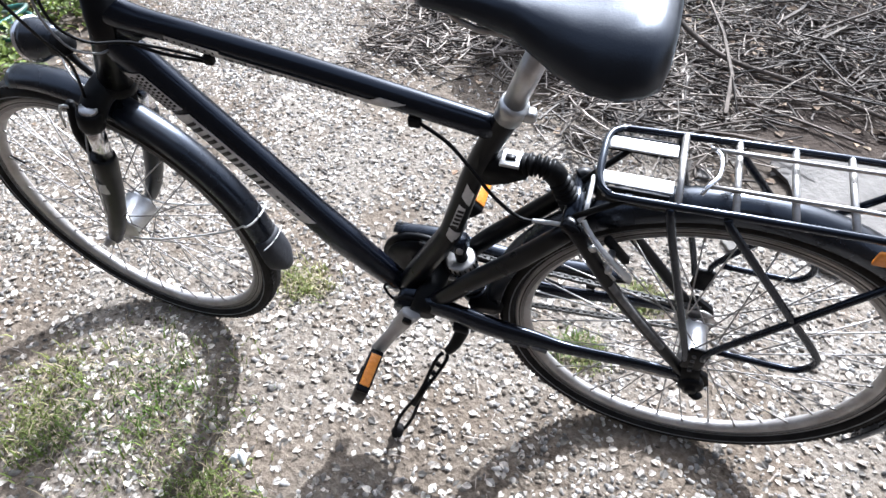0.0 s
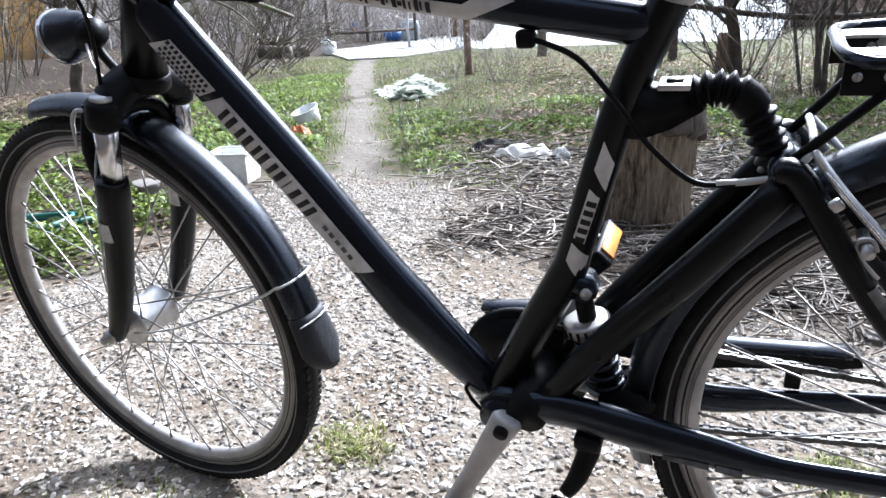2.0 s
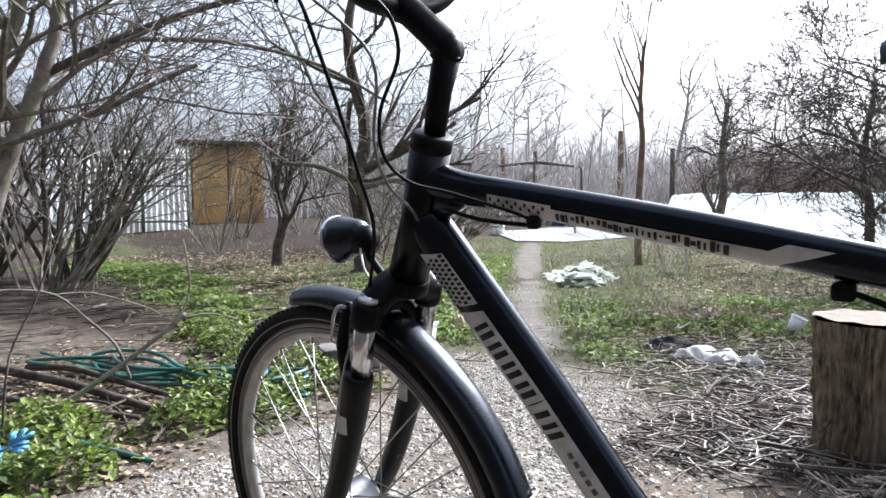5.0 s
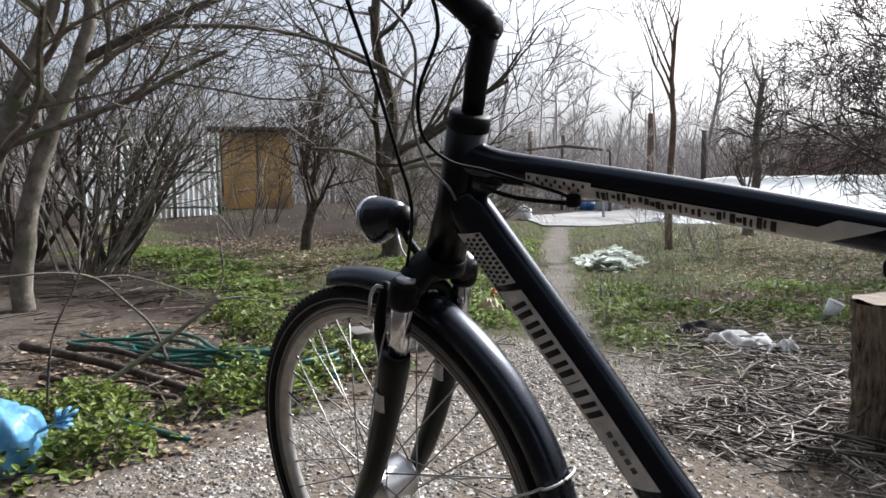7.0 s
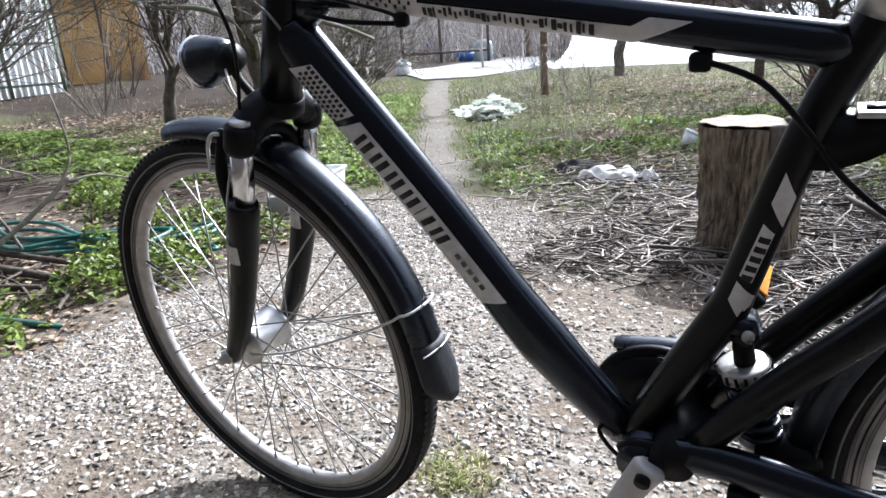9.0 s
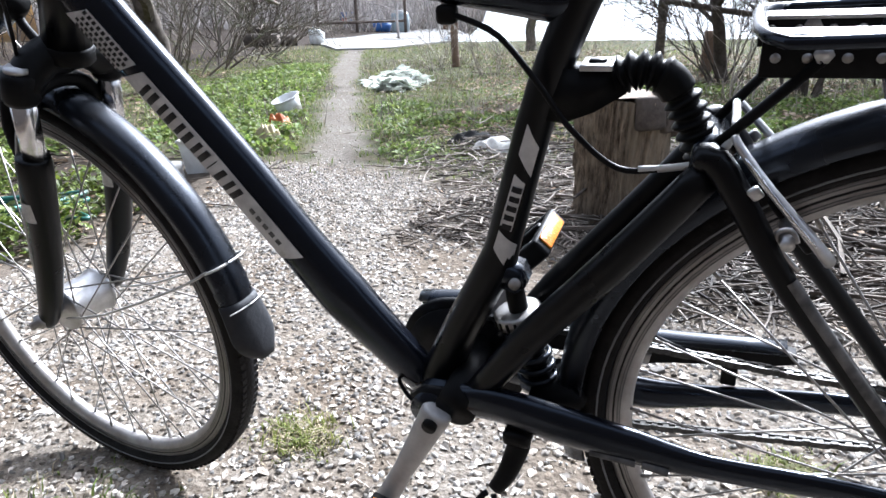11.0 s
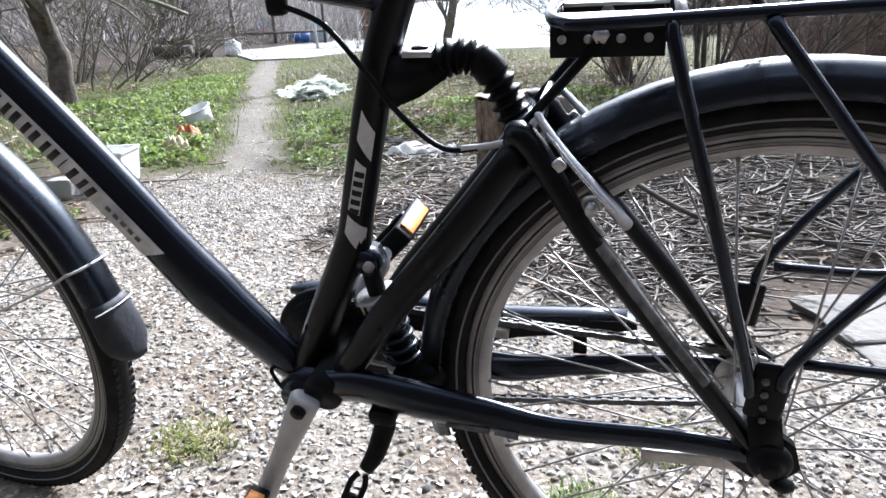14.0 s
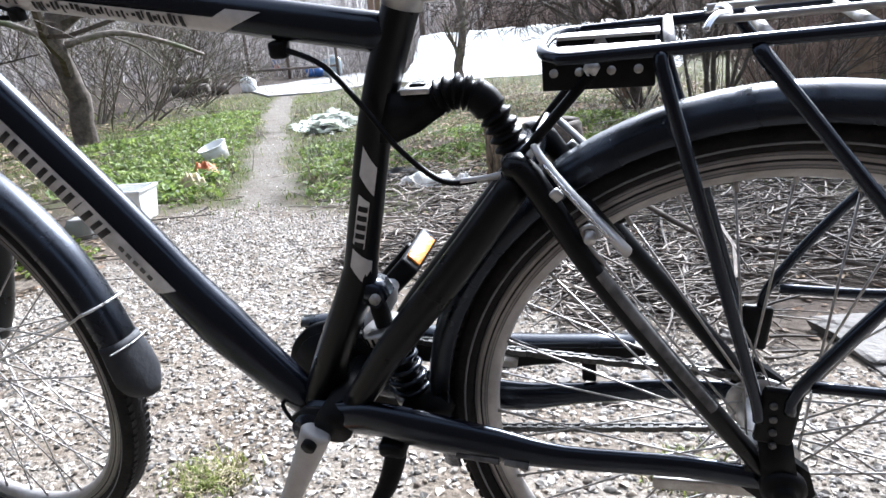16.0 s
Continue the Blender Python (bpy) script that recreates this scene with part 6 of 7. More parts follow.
# ---- left bed: hose, log, bag, greenery ----
def hose():
    """Long loose loops thrown back and forth over the bed."""
    rnd = random.Random(8)
    a, b = Vector((-2.06, 0.98, 0)), Vector((-3.35, 0.56, 0))
    d = (b - a).normalized()
    side = Vector((-d.y, d.x, 0))
    coil = []
    for i in range(11):
        off = rnd.uniform(-0.13, 0.13)
        lo, hi = rnd.uniform(-0.03, 0.3), rnd.uniform(0.75, 1.36)
        run = (0.0, 0.28, 0.55, 0.8, 1.0) if i % 2 == 0 else (1.0, 0.78, 0.5, 0.25, 0.0)
        for t in run:
            p = a + d * (lo + (hi - lo) * t) + side * (off + 0.09 * math.sin(t * 6 + i * 1.7) + rnd.uniform(-0.02, 0.02))
            coil.append((p.x, p.y, 0.022 + 0.007 * i + 0.02 * rnd.random()))
    ob = part("garden_hose", sweep(coil, 0.0092, 10, 5, up=(0, 0, 1)), M_HOSE)
    tagged(ob, "green garden hose heaped in long loose loops", "hose")
    tail = [(-2.05, 1.03, 0.03), (-1.95, 0.98, 0.03), (-2.2, 0.9, 0.04), (-2.6, 0.85, 0.04), (-3.1, 0.66, 0.05), (-3.6, 0.62, 0.05)]
    ob = part("garden_hose", sweep(tail, 0.0092, 10, 6, up=(0, 0, 1)), M_HOSE)
    tagged(ob, "length of green hose trailing over the bed", "hose")
    low = [(-1.80, 0.26, 0.02), (-1.95, 0.22, 0.03), (-2.12, 0.16, 0.05), (-2.3, 0.22, 0.06)]
    ob = part("garden_hose", sweep(low, 0.0105, 10, 6, up=(0, 0, 1)), M_HOSE)
    tagged(ob, "end of a green hose among nettles", "hose")


hose()
stick("log", [(-3.45, 0.30, 0.07), (-2.9, 0.42, 0.06), (-2.5, 0.47, 0.05), (-2.15, 0.50, 0.04)], 0.024, M_DEADWOOD, "dark weathered log lying under the hose")
stick("branch", [(-2.48, 0.13, 0.02), (-2.45, 0.22, 0.06), (-2.43, 0.33, 0.12), (-2.39, 0.47, 0.21), (-2.34, 0.60, 0.31), (-2.31, 0.68, 0.38)], 0.013, M_BARK, "broken grey branch sticking up from the bed")
stick("branch", [(-2.33, 0.62, 0.33), (-2.32, 0.69, 0.42), (-2.31, 0.70, 0.52), (-2.33, 0.69, 0.68)], 0.0055, M_BARK, "side shoot of the broken branch")
stick("branch", [(-2.38, 0.48, 0.14), (-2.41, 0.44, 0.28), (-2.47, 0.36, 0.39), (-2.52, 0.28, 0.48), (-2.57, 0.15, 0.51), (-2.66, -0.05, 0.50)], 0.0065, M_BARK, "thin arching grey branch over the hose")
stick("branch", [(-2.9, 0.2, 0.04), (-2.5, 0.28, 0.05), (-2.2, 0.42, 0.04)], 0.016, M_DEADWOOD, "dark branch lying in the greenery")


stick("branch", [(-2.53, 0.26, 0.48), (-2.48, 0.39, 0.48), (-2.39, 0.54, 0.42), (-2.36, 0.60, 0.38)], 0.004, M_BARK, "thin twig forking off the arching branch")
stick("log", [(-3.3, 0.45, 0.05), (-2.95, 0.50, 0.09), (-2.6, 0.58, 0.06), (-2.3, 0.62, 0.05)], 0.018, M_DEADWOOD, "dark crooked log half buried by the hose")
stick("branch", [(-2.75, 0.10, 0.03), (-2.5, 0.36, 0.06), (-2.32, 0.40, 0.05), (-2.12, 0.34, 0.03)], 0.007, M_DEADWOOD, "dark dead branch on the leaf litter")
stick("branch", [(-2.45, 0.55, 0.05), (-2.3, 0.30, 0.06), (-2.2, 0.20, 0.04)], 0.006, M_DEADWOOD, "dark dead twig across the litter")
stick("branch", [(-2.26, 0.00, 0.05), (-2.26, 0.03, 0.32), (-2.26, 0.11, 0.49), (-2.25, 0.17, 0.66), (-2.24, 0.24, 0.85)], 0.0045, M_BARK_D, "thin upright dark stem in the bed")
stick("branch", [(-2.31, 0.67, 0.36), (-2.27, 0.76, 0.37), (-2.22, 0.86, 0.34)], 0.005, M_BARK, "short side twig of the broken branch")


def bag():
    rnd = random.Random(2)
    bm = bmesh.new()
    bmesh.ops.create_icosphere(bm, subdivisions=4, radius=1.0)
    ph = [rnd.uniform(0, 6) for _ in range(6)]
    for v in bm.verts:
        c = v.co
        a = math.atan2(c.y, c.x)
        k = 1 + 0.10 * math.sin(a * 5 + c.z * 3 + ph[0]) + 0.06 * math.sin(a * 11 + c.z * 6 + ph[1]) + 0.05 * math.sin(c.x * 9 + c.y * 7 + ph[2])
        v.co = Vector((c.x * 0.13 * k, c.y * 0.11 * k, 0.105 + c.z * 0.11 * k))
    root = tagged(empty("plastic_bag", pose(-2.02, -0.20, 0)), "tied blue plastic bag lying in the nettles", "bag")
    part("body", bm, M_BLUEPL, root)
    bm = bmesh.new()
    for k in range(9):
        a = k * 0.7
        sweep([(0.10, 0.07, 0.14), (0.13, 0.10, 0.16), (0.155 + 0.02 * math.cos(a), 0.125 + 0.02 * math.sin(a * 2), 0.175 + 0.03 * math.sin(a))], [0.012, 0.007, 0.014], 6, 2, 0.4, bm, up=(0, 0, 1))
    part("knot", bm, M_BLUEPL, root, "gathered knot of the bag")


bag()


def tin():
    root = tagged(empty("tin", pose(-1.225, -0.415, -0.012)), "rusty round tin standing on the gravel", "tin")
    part("body", lathe([(0.001, 0.0), (0.094, 0.0), (0.096, 0.004), (0.096, 0.046), (0.099, 0.05), (0.099, 0.054), (0.093, 0.054), (0.092, 0.035), (0.001, 0.035)], 40, pose(0, 0, 0, 90, 0, 0)), M_RUST, root)


tin()

NETTLES = [(-1.95, 0.05, 0.20), (-2.05, -0.22, 0.30), (-2.30, 0.10, 0.32), (-2.55, -0.1, 0.22), (-2.02, 0.50, 0.20), (-1.93, 0.72, 0.20), (-2.15, 0.72, 0.18), (-2.05, 0.95, 0.16), (-2.0, 1.25, 0.20), (-2.35, 1.30, 0.22), (-2.45, 0.80, 0.12), (-2.55, 1.12, 0.18), (-3.0, 1.35, 0.25), (-3.4, 1.45, 0.25)]
leaf_patch("nettles", [(x, y, r * 0.85) for x, y, r in NETTLES], 5400, 0.030, 0.15, M_LEAF, "bright green young nettles along the gravel edge", 51, upright=1.3)
COVER = [(-3.3, 3.3, 0.5), (-3.6, 4.1, 0.7), (-4.1, 5.0, 0.8), (-4.6, 5.9, 0.8), (-5.1, 7.0, 0.7), (-2.7, 2.8, 0.4), (-2.5, 2.4, 0.3), (-3.0, 2.7, 0.4), (-4.4, 4.4, 0.6), (-3.2, 3.4, 0.5), (-2.15, 2.35, 0.2), (-2.35, 2.75, 0.25), (-2.6, 3.3, 0.25)]
leaf_patch("ground_cover", COVER, 11000, 0.042, 0.10, M_COVER, "low green ground cover beside the path", 52, upright=1.4, off_path=True)
STRIP = [(-3.9, 1.9, 0.3), (-4.5, 2.3, 0.4), (-5.2, 2.4, 0.4), (-6.0, 2.9, 0.5), (-6.8, 3.0, 0.5), (-7.8, 3.4, 0.6), (-3.4, 2.1, 0.25), (-8.8, 3.2, 0.7)]
leaf_patch("ground_cover", STRIP, 5000, 0.055, 0.09, M_COVER, "strip of green weeds across the bare plot", 53, upright=1.1)
RIGHT = [(-1.35, 3.55, 0.3), (-0.9, 3.75, 0.35), (-0.4, 3.9, 0.4), (0.2, 4.2, 0.5), (-1.0, 5.0, 0.5), (0.5, 3.6, 0.4), (-0.2, 5.6, 0.6), (0.9, 4.6, 0.5), (1.6, 5.2, 0.6), (-1.6, 2.95, 0.22), (-1.3, 2.5, 0.22), (-1.75, 3.4, 0.3), (-2.1, 4.0, 0.35), (0.75, 2.9, 0.25), (0.4, 2.6, 0.2)]
leaf_patch("ground_cover", RIGHT, 7500, 0.036, 0.07, M_COVER, "patches of green weeds in the dry grass", 54, upright=1.4, off_path=True)
leaf_patch("pale_plants", [(-2.95, 5.75, 0.33), (-2.75, 5.25, 0.22), (-3.15, 6.2, 0.25)], 420, 0.15, 0.13, M_PALE_LEAF, "clump of pale grey-green broad leaves", 55)
leaf_patch("leaf_litter", [(-2.2, 0.2, 0.6), (-2.8, 0.3, 0.7), (-2.1, 1.1, 0.5), (-3.2, 0.8, 0.7)], 2400, 0.032, 0.02, M_LITTER, "dry brown leaves on the soil", 56, upright=0.3)
leaf_patch("leaf_litter", [(-3.6, 1.9, 0.8), (-4.8, 3.4, 1.0), (-5.8, 3.8, 1.0), (-7.0, 4.4, 1.2), (-8.0, 6.0, 1.4), (-6.6, 6.2, 1.0), (-9.0, 4.4, 1.4)], 2400, 0.06, 0.025, M_LITTER, "dry leaves strewn over the bare plot", 58, upright=0.3)
leaf_patch("leaf_litter", [(0.3, 1.7, 0.9), (1.0, 2.0, 0.9), (-0.4, 1.9, 0.5), (0.2, 2.8, 0.9)], 1300, 0.03, 0.02, M_LITTER, "dry leaves and bark scraps under the brushwood", 57, upright=0.3)

gr_x, gr_y = scatter(160000, -8, 4, 1.9, 13, lambda x, y: np.maximum(zones(x, y)[2], 0.35 * smooth01(2.2, 3.0, y)) * (1 - zones(x, y)[1]) * 0.75 * np.clip(1.6 - y / 9, 0.25, 1), 61)
blades("grass", gr_x, gr_y, 0.015, 0.055, M_BLADE, "short spring grass on the verge of the path", 62, 0.003, 1.1)
gr_x, gr_y = scatter(44000, -8, 5, 2.2, 14, lambda x, y: np.clip(0.35 + 0.4 * wob(x, y, 1.7, 3), 0, 1) * (1 - zones(x, y)[1]) * smooth01(-6.5, -5.5, x - 0.2 * y) * smooth01(2.0, 3.2, y), 63)
blades("dead_grass", gr_x, gr_y, 0.02, 0.10, M_STRAW, "matted dead grass", 64, 0.003, 1.1)
GP = [(-0.46, -0.33, 0.14), (-0.70, -0.41, 0.09), (-0.55, -0.22, 0.16), (-0.37, 0.12, 0.065), (0.31, 0.11, 0.05), (-0.30, -0.42, 0.08), (-0.75, -0.3, 0.12), (0.42, 0.30, 0.05)]
rg = np.random.RandomState(65)
pk = rg.randint(0, len(GP), 5000)
gpx = np.array([GP[i][0] for i in pk]) + rg.randn(5000) * np.array([GP[i][2] for i in pk]) * 0.55
gpy = np.array([GP[i][1] for i in pk]) + rg.randn(5000) * np.array([GP[i][2] for i in pk]) * 0.45
blades("grass_tuft", gpx[:3300], gpy[:3300], 0.012, 0.04, M_BLADE, "sparse grass tufts growing through gravel", 66, 0.0018, 0.9)
blades("dead_grass", gpx[2900:], gpy[2900:], 0.01, 0.035, M_STRAW, "dry grass wisps in the gravel", 67, 0.0015, 1.3)

gr_x, gr_y = scatter(12000, -15, -3.4, 1.8, 13, lambda x, y: np.clip(0.25 + 0.6 * wob(x, y, 1.4, 8), 0, 1) * (1 - zones(x, y)[1]), 71)
blades("dead_grass", gr_x, gr_y, 0.03, 0.14, M_STRAW, "dry grass and weed stalks on the bare plot", 72, 0.005, 1.2)
gr_x, gr_y = scatter(16000, -15, -3.4, 1.6, 13, lambda x, y: np.clip(0.6 * wob(x, y, 1.1, 5), 0, 1) * (1 - zones(x, y)[1]), 73)
blades("grass", gr_x, gr_y, 0.03, 0.09, M_BLADE, "tufts of young grass on the bare plot", 74, 0.006, 1.2)
leaf_patch("leaf_litter", [(-1.2, 3.6, 0.7), (-0.3, 3.4, 0.8), (-0.8, 4.6, 1.0), (0.5, 4.4, 0.9), (-1.4, 6.0, 1.1), (0.2, 6.4, 1.2), (-1.6, 8.0, 1.3), (0.4, 8.6, 1.4), (-2.2, 10.0, 1.3), (1.6, 5.6, 1.0)], 6000, 0.05, 0.02, M_LITTER, "dry leaves and scraps strewn through the grass", 59, upright=0.6)
leaf_patch("gravel_flakes", [(-1.2, 0.5, 0.75), (-0.5, 0.3, 0.8), (0.2, 0.2, 0.8), (0.85, 0.1, 0.6), (-0.75, 1.2, 0.6), (-1.3, 1.5, 0.45), (-0.3, -0.5, 0.6), (-1.1, -0.4, 0.6)], 6500, 0.017, 0.004, M_FLAKE, "flat chips of stone and bark strewn on the gravel", 58, upright=0.5, category="gravel")
gr_x, gr_y = scatter(9000, -4.5, 3.5, 2.6, 12, lambda x, y: np.clip(0.3 + 0.7 * wob(x, y, 1.3, 2), 0, 1) * (1 - zones(x, y)[1]), 75)
blades("dead_stalks", gr_x, gr_y, 0.06, 0.26, M_TWIG, "dry brown weed stalks standing in the grass", 76, 0.003, 0.9)


# ---- far things along the path ----
def slab():
    pts = [(-7.1, 11.2), (-6.0, 11.5), (-5.5, 15.2), (-9.0, 22.5), (-14.5, 22.8), (-9.8, 14.5)]
    bm = bmesh.new()
    a = [bm.verts.new((x, y, -0.1)) for x, y in pts]
    b = [bm.verts.new((x, y, 0.035)) for x, y in pts]
    bm.faces.new(b)
    for i in range(len(a)):
        j = (i + 1) % len(a)
        bm.faces.new((a[i], a[j], b[j], b[i]))
    ob = part("concrete_pad", bm, M_SLAB, smooth=False)
    tagged(ob, "pale concrete pad at the end of the path", "pavement", kind="structure")


slab()


def film_tunnel():
    """A low long greenhouse: hoops under white film, with a gathered end."""
    root = tagged(empty("film_tunnel", pose(-4.95, 15.3, 0, 0, 0, -5)), "low white film tunnel over a garden bed", "greenhouse")
    bm = bmesh.new()
    rows = []
    L, N = 6.0, 30
    for i in range(N + 1):
        x = L * i / N
        end = min(1.0, 0.55 + i * 0.5) if i < 3 else 1.0
        row = []
        for k in range(15):
            a = math.pi * k / 14
            sag = 0.03 * math.sin(i * 1.6) * math.sin(a) + 0.012 * math.sin(i * 3.7 + k)
            row.append(bm.verts.new((x + 0.1 * (1 - end), -1.15 * math.cos(a), max(0.0, end * (1.02 - sag) * min(1.0, 1.35 * math.sin(a) ** 0.7)))))
        rows.append(row)
    for a, b in zip(rows, rows[1:]):
        for k in range(14):
            bm.faces.new((a[k], a[k + 1], b[k + 1], b[k]))
    bm.faces.new(rows[0])
    bm.faces.new(rows[-1][::-1])
    part("film", bm, M_FILM, root).visible_shadow = False
    for i in range(6):
        x = 0.2 + i * 1.04
        part("hoop", sweep([(x, -1.12 * math.cos(math.pi * k / 12), 1.0 * min(1.0, 1.35 * math.sin(math.pi * k / 12) ** 0.7)) for k in range(13)], 0.012, 6, up=(1, 0, 0)), M_STEEL, root)


film_tunnel()
crumpled("plastic_sheet", (-4.55, 13.6, 0), 1.0, 0.6, 0.38, M_FILM, "heap of crumpled white greenhouse film", 71, "film", 12, 30).visible_shadow = False
crumpled("plastic_sheet", (-5.6, 14.2, 0), 0.9, 0.6, 0.15, M_FILM, "low fold of white film on the grass", 72, "film", -30, 18)

M_BLUEBIN = material("blue_bin", (0.03, 0.10, 0.32), 0.45, 0.0, (0.05, 0.14, 0.38), 10)
M_REDBIN = material("red_panel", (0.42, 0.06, 0.035), 0.5, 0.0, (0.34, 0.05, 0.03), 10)
M_GREYPL = material("grey_plastic", (0.34, 0.40, 0.42), 0.5, 0.0, (0.26, 0.31, 0.33), 8)
M_POST = material("brown_post", (0.12, 0.075, 0.048), 0.85, 0.0, (0.20, 0.135, 0.09), 9, bump=0.4, bump_scale=40)
M_BEAM = material("dark_timber", (0.06, 0.045, 0.035), 0.85, 0.0, (0.12, 0.09, 0.07), 8, bump=0.3, bump_scale=40)


def far_bin(at):
    root = tagged(empty("bin", Matrix.Translation(at)), "small blue bin with a red front beyond the pad", "bin")
    part("body", box((0, 0, 0.30), (0.42, 0.40, 0.60), 0.03), M_BLUEBIN, root)
    part("front", box((0.02, -0.205, 0.27), (0.34, 0.012, 0.36), 0.004), M_REDBIN, root, "red front panel")
    part("lid", box((0, 0, 0.63), (0.46, 0.44, 0.06), 0.02), M_BLUEBIN, root)


far_bin((-14.2, 23.7, 0.05))


def far_barrel(at):
    root = tagged(empty("barrel", Matrix.Translation(at)), "grey plastic barrel standing beyond the pad", "barrel")
    part("body", lathe([(0.001, 0), (0.27, 0), (0.30, 0.08), (0.31, 0.3), (0.30, 0.55), (0.27, 0.62), (0.001, 0.63)], 24, pose(0, 0, 0, 90, 0, 0)), M_GREYPL, root)
    part("lid", lathe([(0.001, 0.63), (0.2, 0.635), (0.2, 0.69), (0.001, 0.70)], 24, pose(0, 0, 0, 90, 0, 0)), M_WHITEPL, root)


far_barrel((-9.9, 19.9, 0.03))


def far_tub(at):
    root = tagged(empty("tub", Matrix.Translation(at)), "low blue tub beside the barrel", "tub")
    part("body", lathe([(0.001, 0), (0.26, 0), (0.33, 0.30), (0.31, 0.30), (0.25, 0.03), (0.001, 0.03)], 24, pose(0, 0, 0, 90, 0, 0)), M_BLUEBIN, root)


far_tub((-10.7, 20.1, 0.03))
for x, y, h in ((-9.35, 13.9, 0.40), (-9.05, 13.6, 0.34)):
    root = tagged(empty("canister", pose(x, y, 0)), "pale green-white plastic canister beside the path", "canister")
    part("body", lathe([(0.001, 0), (0.14, 0), (0.15, 0.03), (0.15, h * 0.75), (0.10, h * 0.9), (0.001, h * 0.92)], 18, pose(0, 0, 0, 90, 0, 0)), M_WHITEPL, root)
    part("neck", lathe([(0.001, h * 0.9), (0.05, h * 0.9), (0.05, h), (0.001, h)], 14, pose(0, 0, 0, 90, 0, 0)), M_GREYPL, root)


def post(name, x, y, h, r, mat, label, tilt=0.0, category="post"):
    ob = part(name, sweep([(0, 0, -0.1), (tilt * h * 0.5, 0, h * 0.5), (tilt * h, 0, h)], [r * 1.05, r, r * 0.92], 10, 2), mat)
    ob.matrix_world = Matrix.Translation((x, y, 0))
    return tagged(ob, label, category)


post("wooden_post", -14.6, 22.6, 3.2, 0.12, M_POST, "reddish-brown wooden post at the pad corner")
post("wooden_post", -13.2, 22.9, 3.0, 0.10, M_BEAM, "dark wooden post behind the pad")
post("wooden_post", -9.0, 21.6, 3.4, 0.12, M_POST, "reddish-brown wooden post near the barrel")
post("wooden_post", -6.8, 20.5, 2.6, 0.09, M_BEAM, "dark wooden post in the garden")


def beam_frame():
    root = tagged(empty("timber_frame", Matrix()), "dark open timber frame standing far down the garden", "frame")
    k = 1.6
    pts = [(-7.47 * k, 11.04 * k + 0.4), (-6.8 * k, 11.44 * k + 0.4), (-5.93 * k, 11.9 * k + 0.4)]
    for (x, y) in pts:
        part("upright", sweep([(x, y, -0.1), (x, y, 2.2)], 0.05, 8), M_BEAM, root)
    part("beam", sweep([(pts[0][0], pts[0][1], 2.12), (pts[1][0], pts[1][1], 2.24)], 0.05, 8, up=(0, 0, 1)), M_BEAM, root)
    part("beam", sweep([(pts[1][0], pts[1][1], 2.24), (pts[2][0], pts[2][1], 2.06)], 0.05, 8, up=(0, 0, 1)), M_BEAM, root)
    part("rail", sweep([(pts[0][0], pts[0][1], 0.4), (pts[2][0], pts[2][1], 0.4)], 0.04, 8, up=(0, 0, 1)), M_BEAM, root)


beam_frame()
for i, (x, y, r, L, rz) in enumerate(((-9.9, 12.4, 0.16, 0.9, 15), (-9.7, 12.9, 0.13, 0.8, 35), (-10.2, 13.0, 0.15, 1.0, -5), (-10.0, 12.7, 0.12, 0.8, 10))):
    z = r if i < 3 else 0.38
    ob = part("log", sweep([(-L / 2, 0, 0), (-L / 4, 0.02, 0.01), (L / 4, -0.01, 0), (L / 2, 0.0, 0)], [r * 1.05, r, r * 0.97, r], 14, up=(0, 0, 1)), M_BARK_D)
    ob.matrix_world = pose(x, y, z, 0, 0, rz)
    tagged(ob, "cut log in a heap beside the path", "log", group="logs by the path")


# ---- fence and shed at the left ----
M_CORR = material("pale_corrugated_sheet", (0.88, 0.88, 0.87), 0.45, 0.0, (0.80, 0.80, 0.79), 2.0, stain=(0.60, 0.58, 0.55), stain_scale=1.4, trans=0.72)
M_PLY = material("weathered_plywood", (0.62, 0.37, 0.13), 0.7, 0.0, (0.48, 0.28, 0.10), 1.6, bump=0.2, bump_scale=30, stain=(0.24, 0.16, 0.09), stain_scale=1.1)
M_GREENPOST = material("green_painted_steel", (0.10, 0.15, 0.10), 0.6, 0.2, (0.15, 0.19, 0.13), 8)


def fence():
    a, b = Vector((-13.62, 7.5, 0)), Vector((-15.5, 3.2, 0))
    d = (b - a).normalized()
    ang = math.degrees(math.atan2(d.y, d.x))
    root = tagged(empty("sheet_fence", pose(a.x, a.y, 0.10, 0, 0, ang)), "pale corrugated sheet fence with green posts", "fence")
    for p in range(3):
        bm = bmesh.new()
        n = 56
        lo, hi = [], []
        for i in range(n + 1):
            x = p * 0.96 + 0.95 * i / n
            y = 0.022 * math.sin(i * 2 * math.pi / 7)
            tilt = 0.05 * (p % 2)
            lo.append(bm.verts.new((x, y, 0.02 - tilt)))
            hi.append(bm.verts.new((x, y + 0.03 * (p == 1), 2.0 - 0.08 * (p % 2))))
        for i in range(n):
            bm.faces.new((lo[i], lo[i + 1], hi[i + 1], hi[i]))
        bmesh.ops.solidify(bm, geom=bm.faces[:], thickness=0.004)
        part("sheet", bm, M_CORR, root, smooth=False)
        part("fence_post", sweep([(p * 0.96, 0.06, -0.2), (p * 0.96, 0.06, 2.05)], 0.035, 8), M_GREENPOST, root)
    for z in (0.35, 1.15, 1.75):
        part("rail", box((1.45, 0.05, z), (2.9, 0.03, 0.05), 0.004), M_GREENPOST, root)


fence()


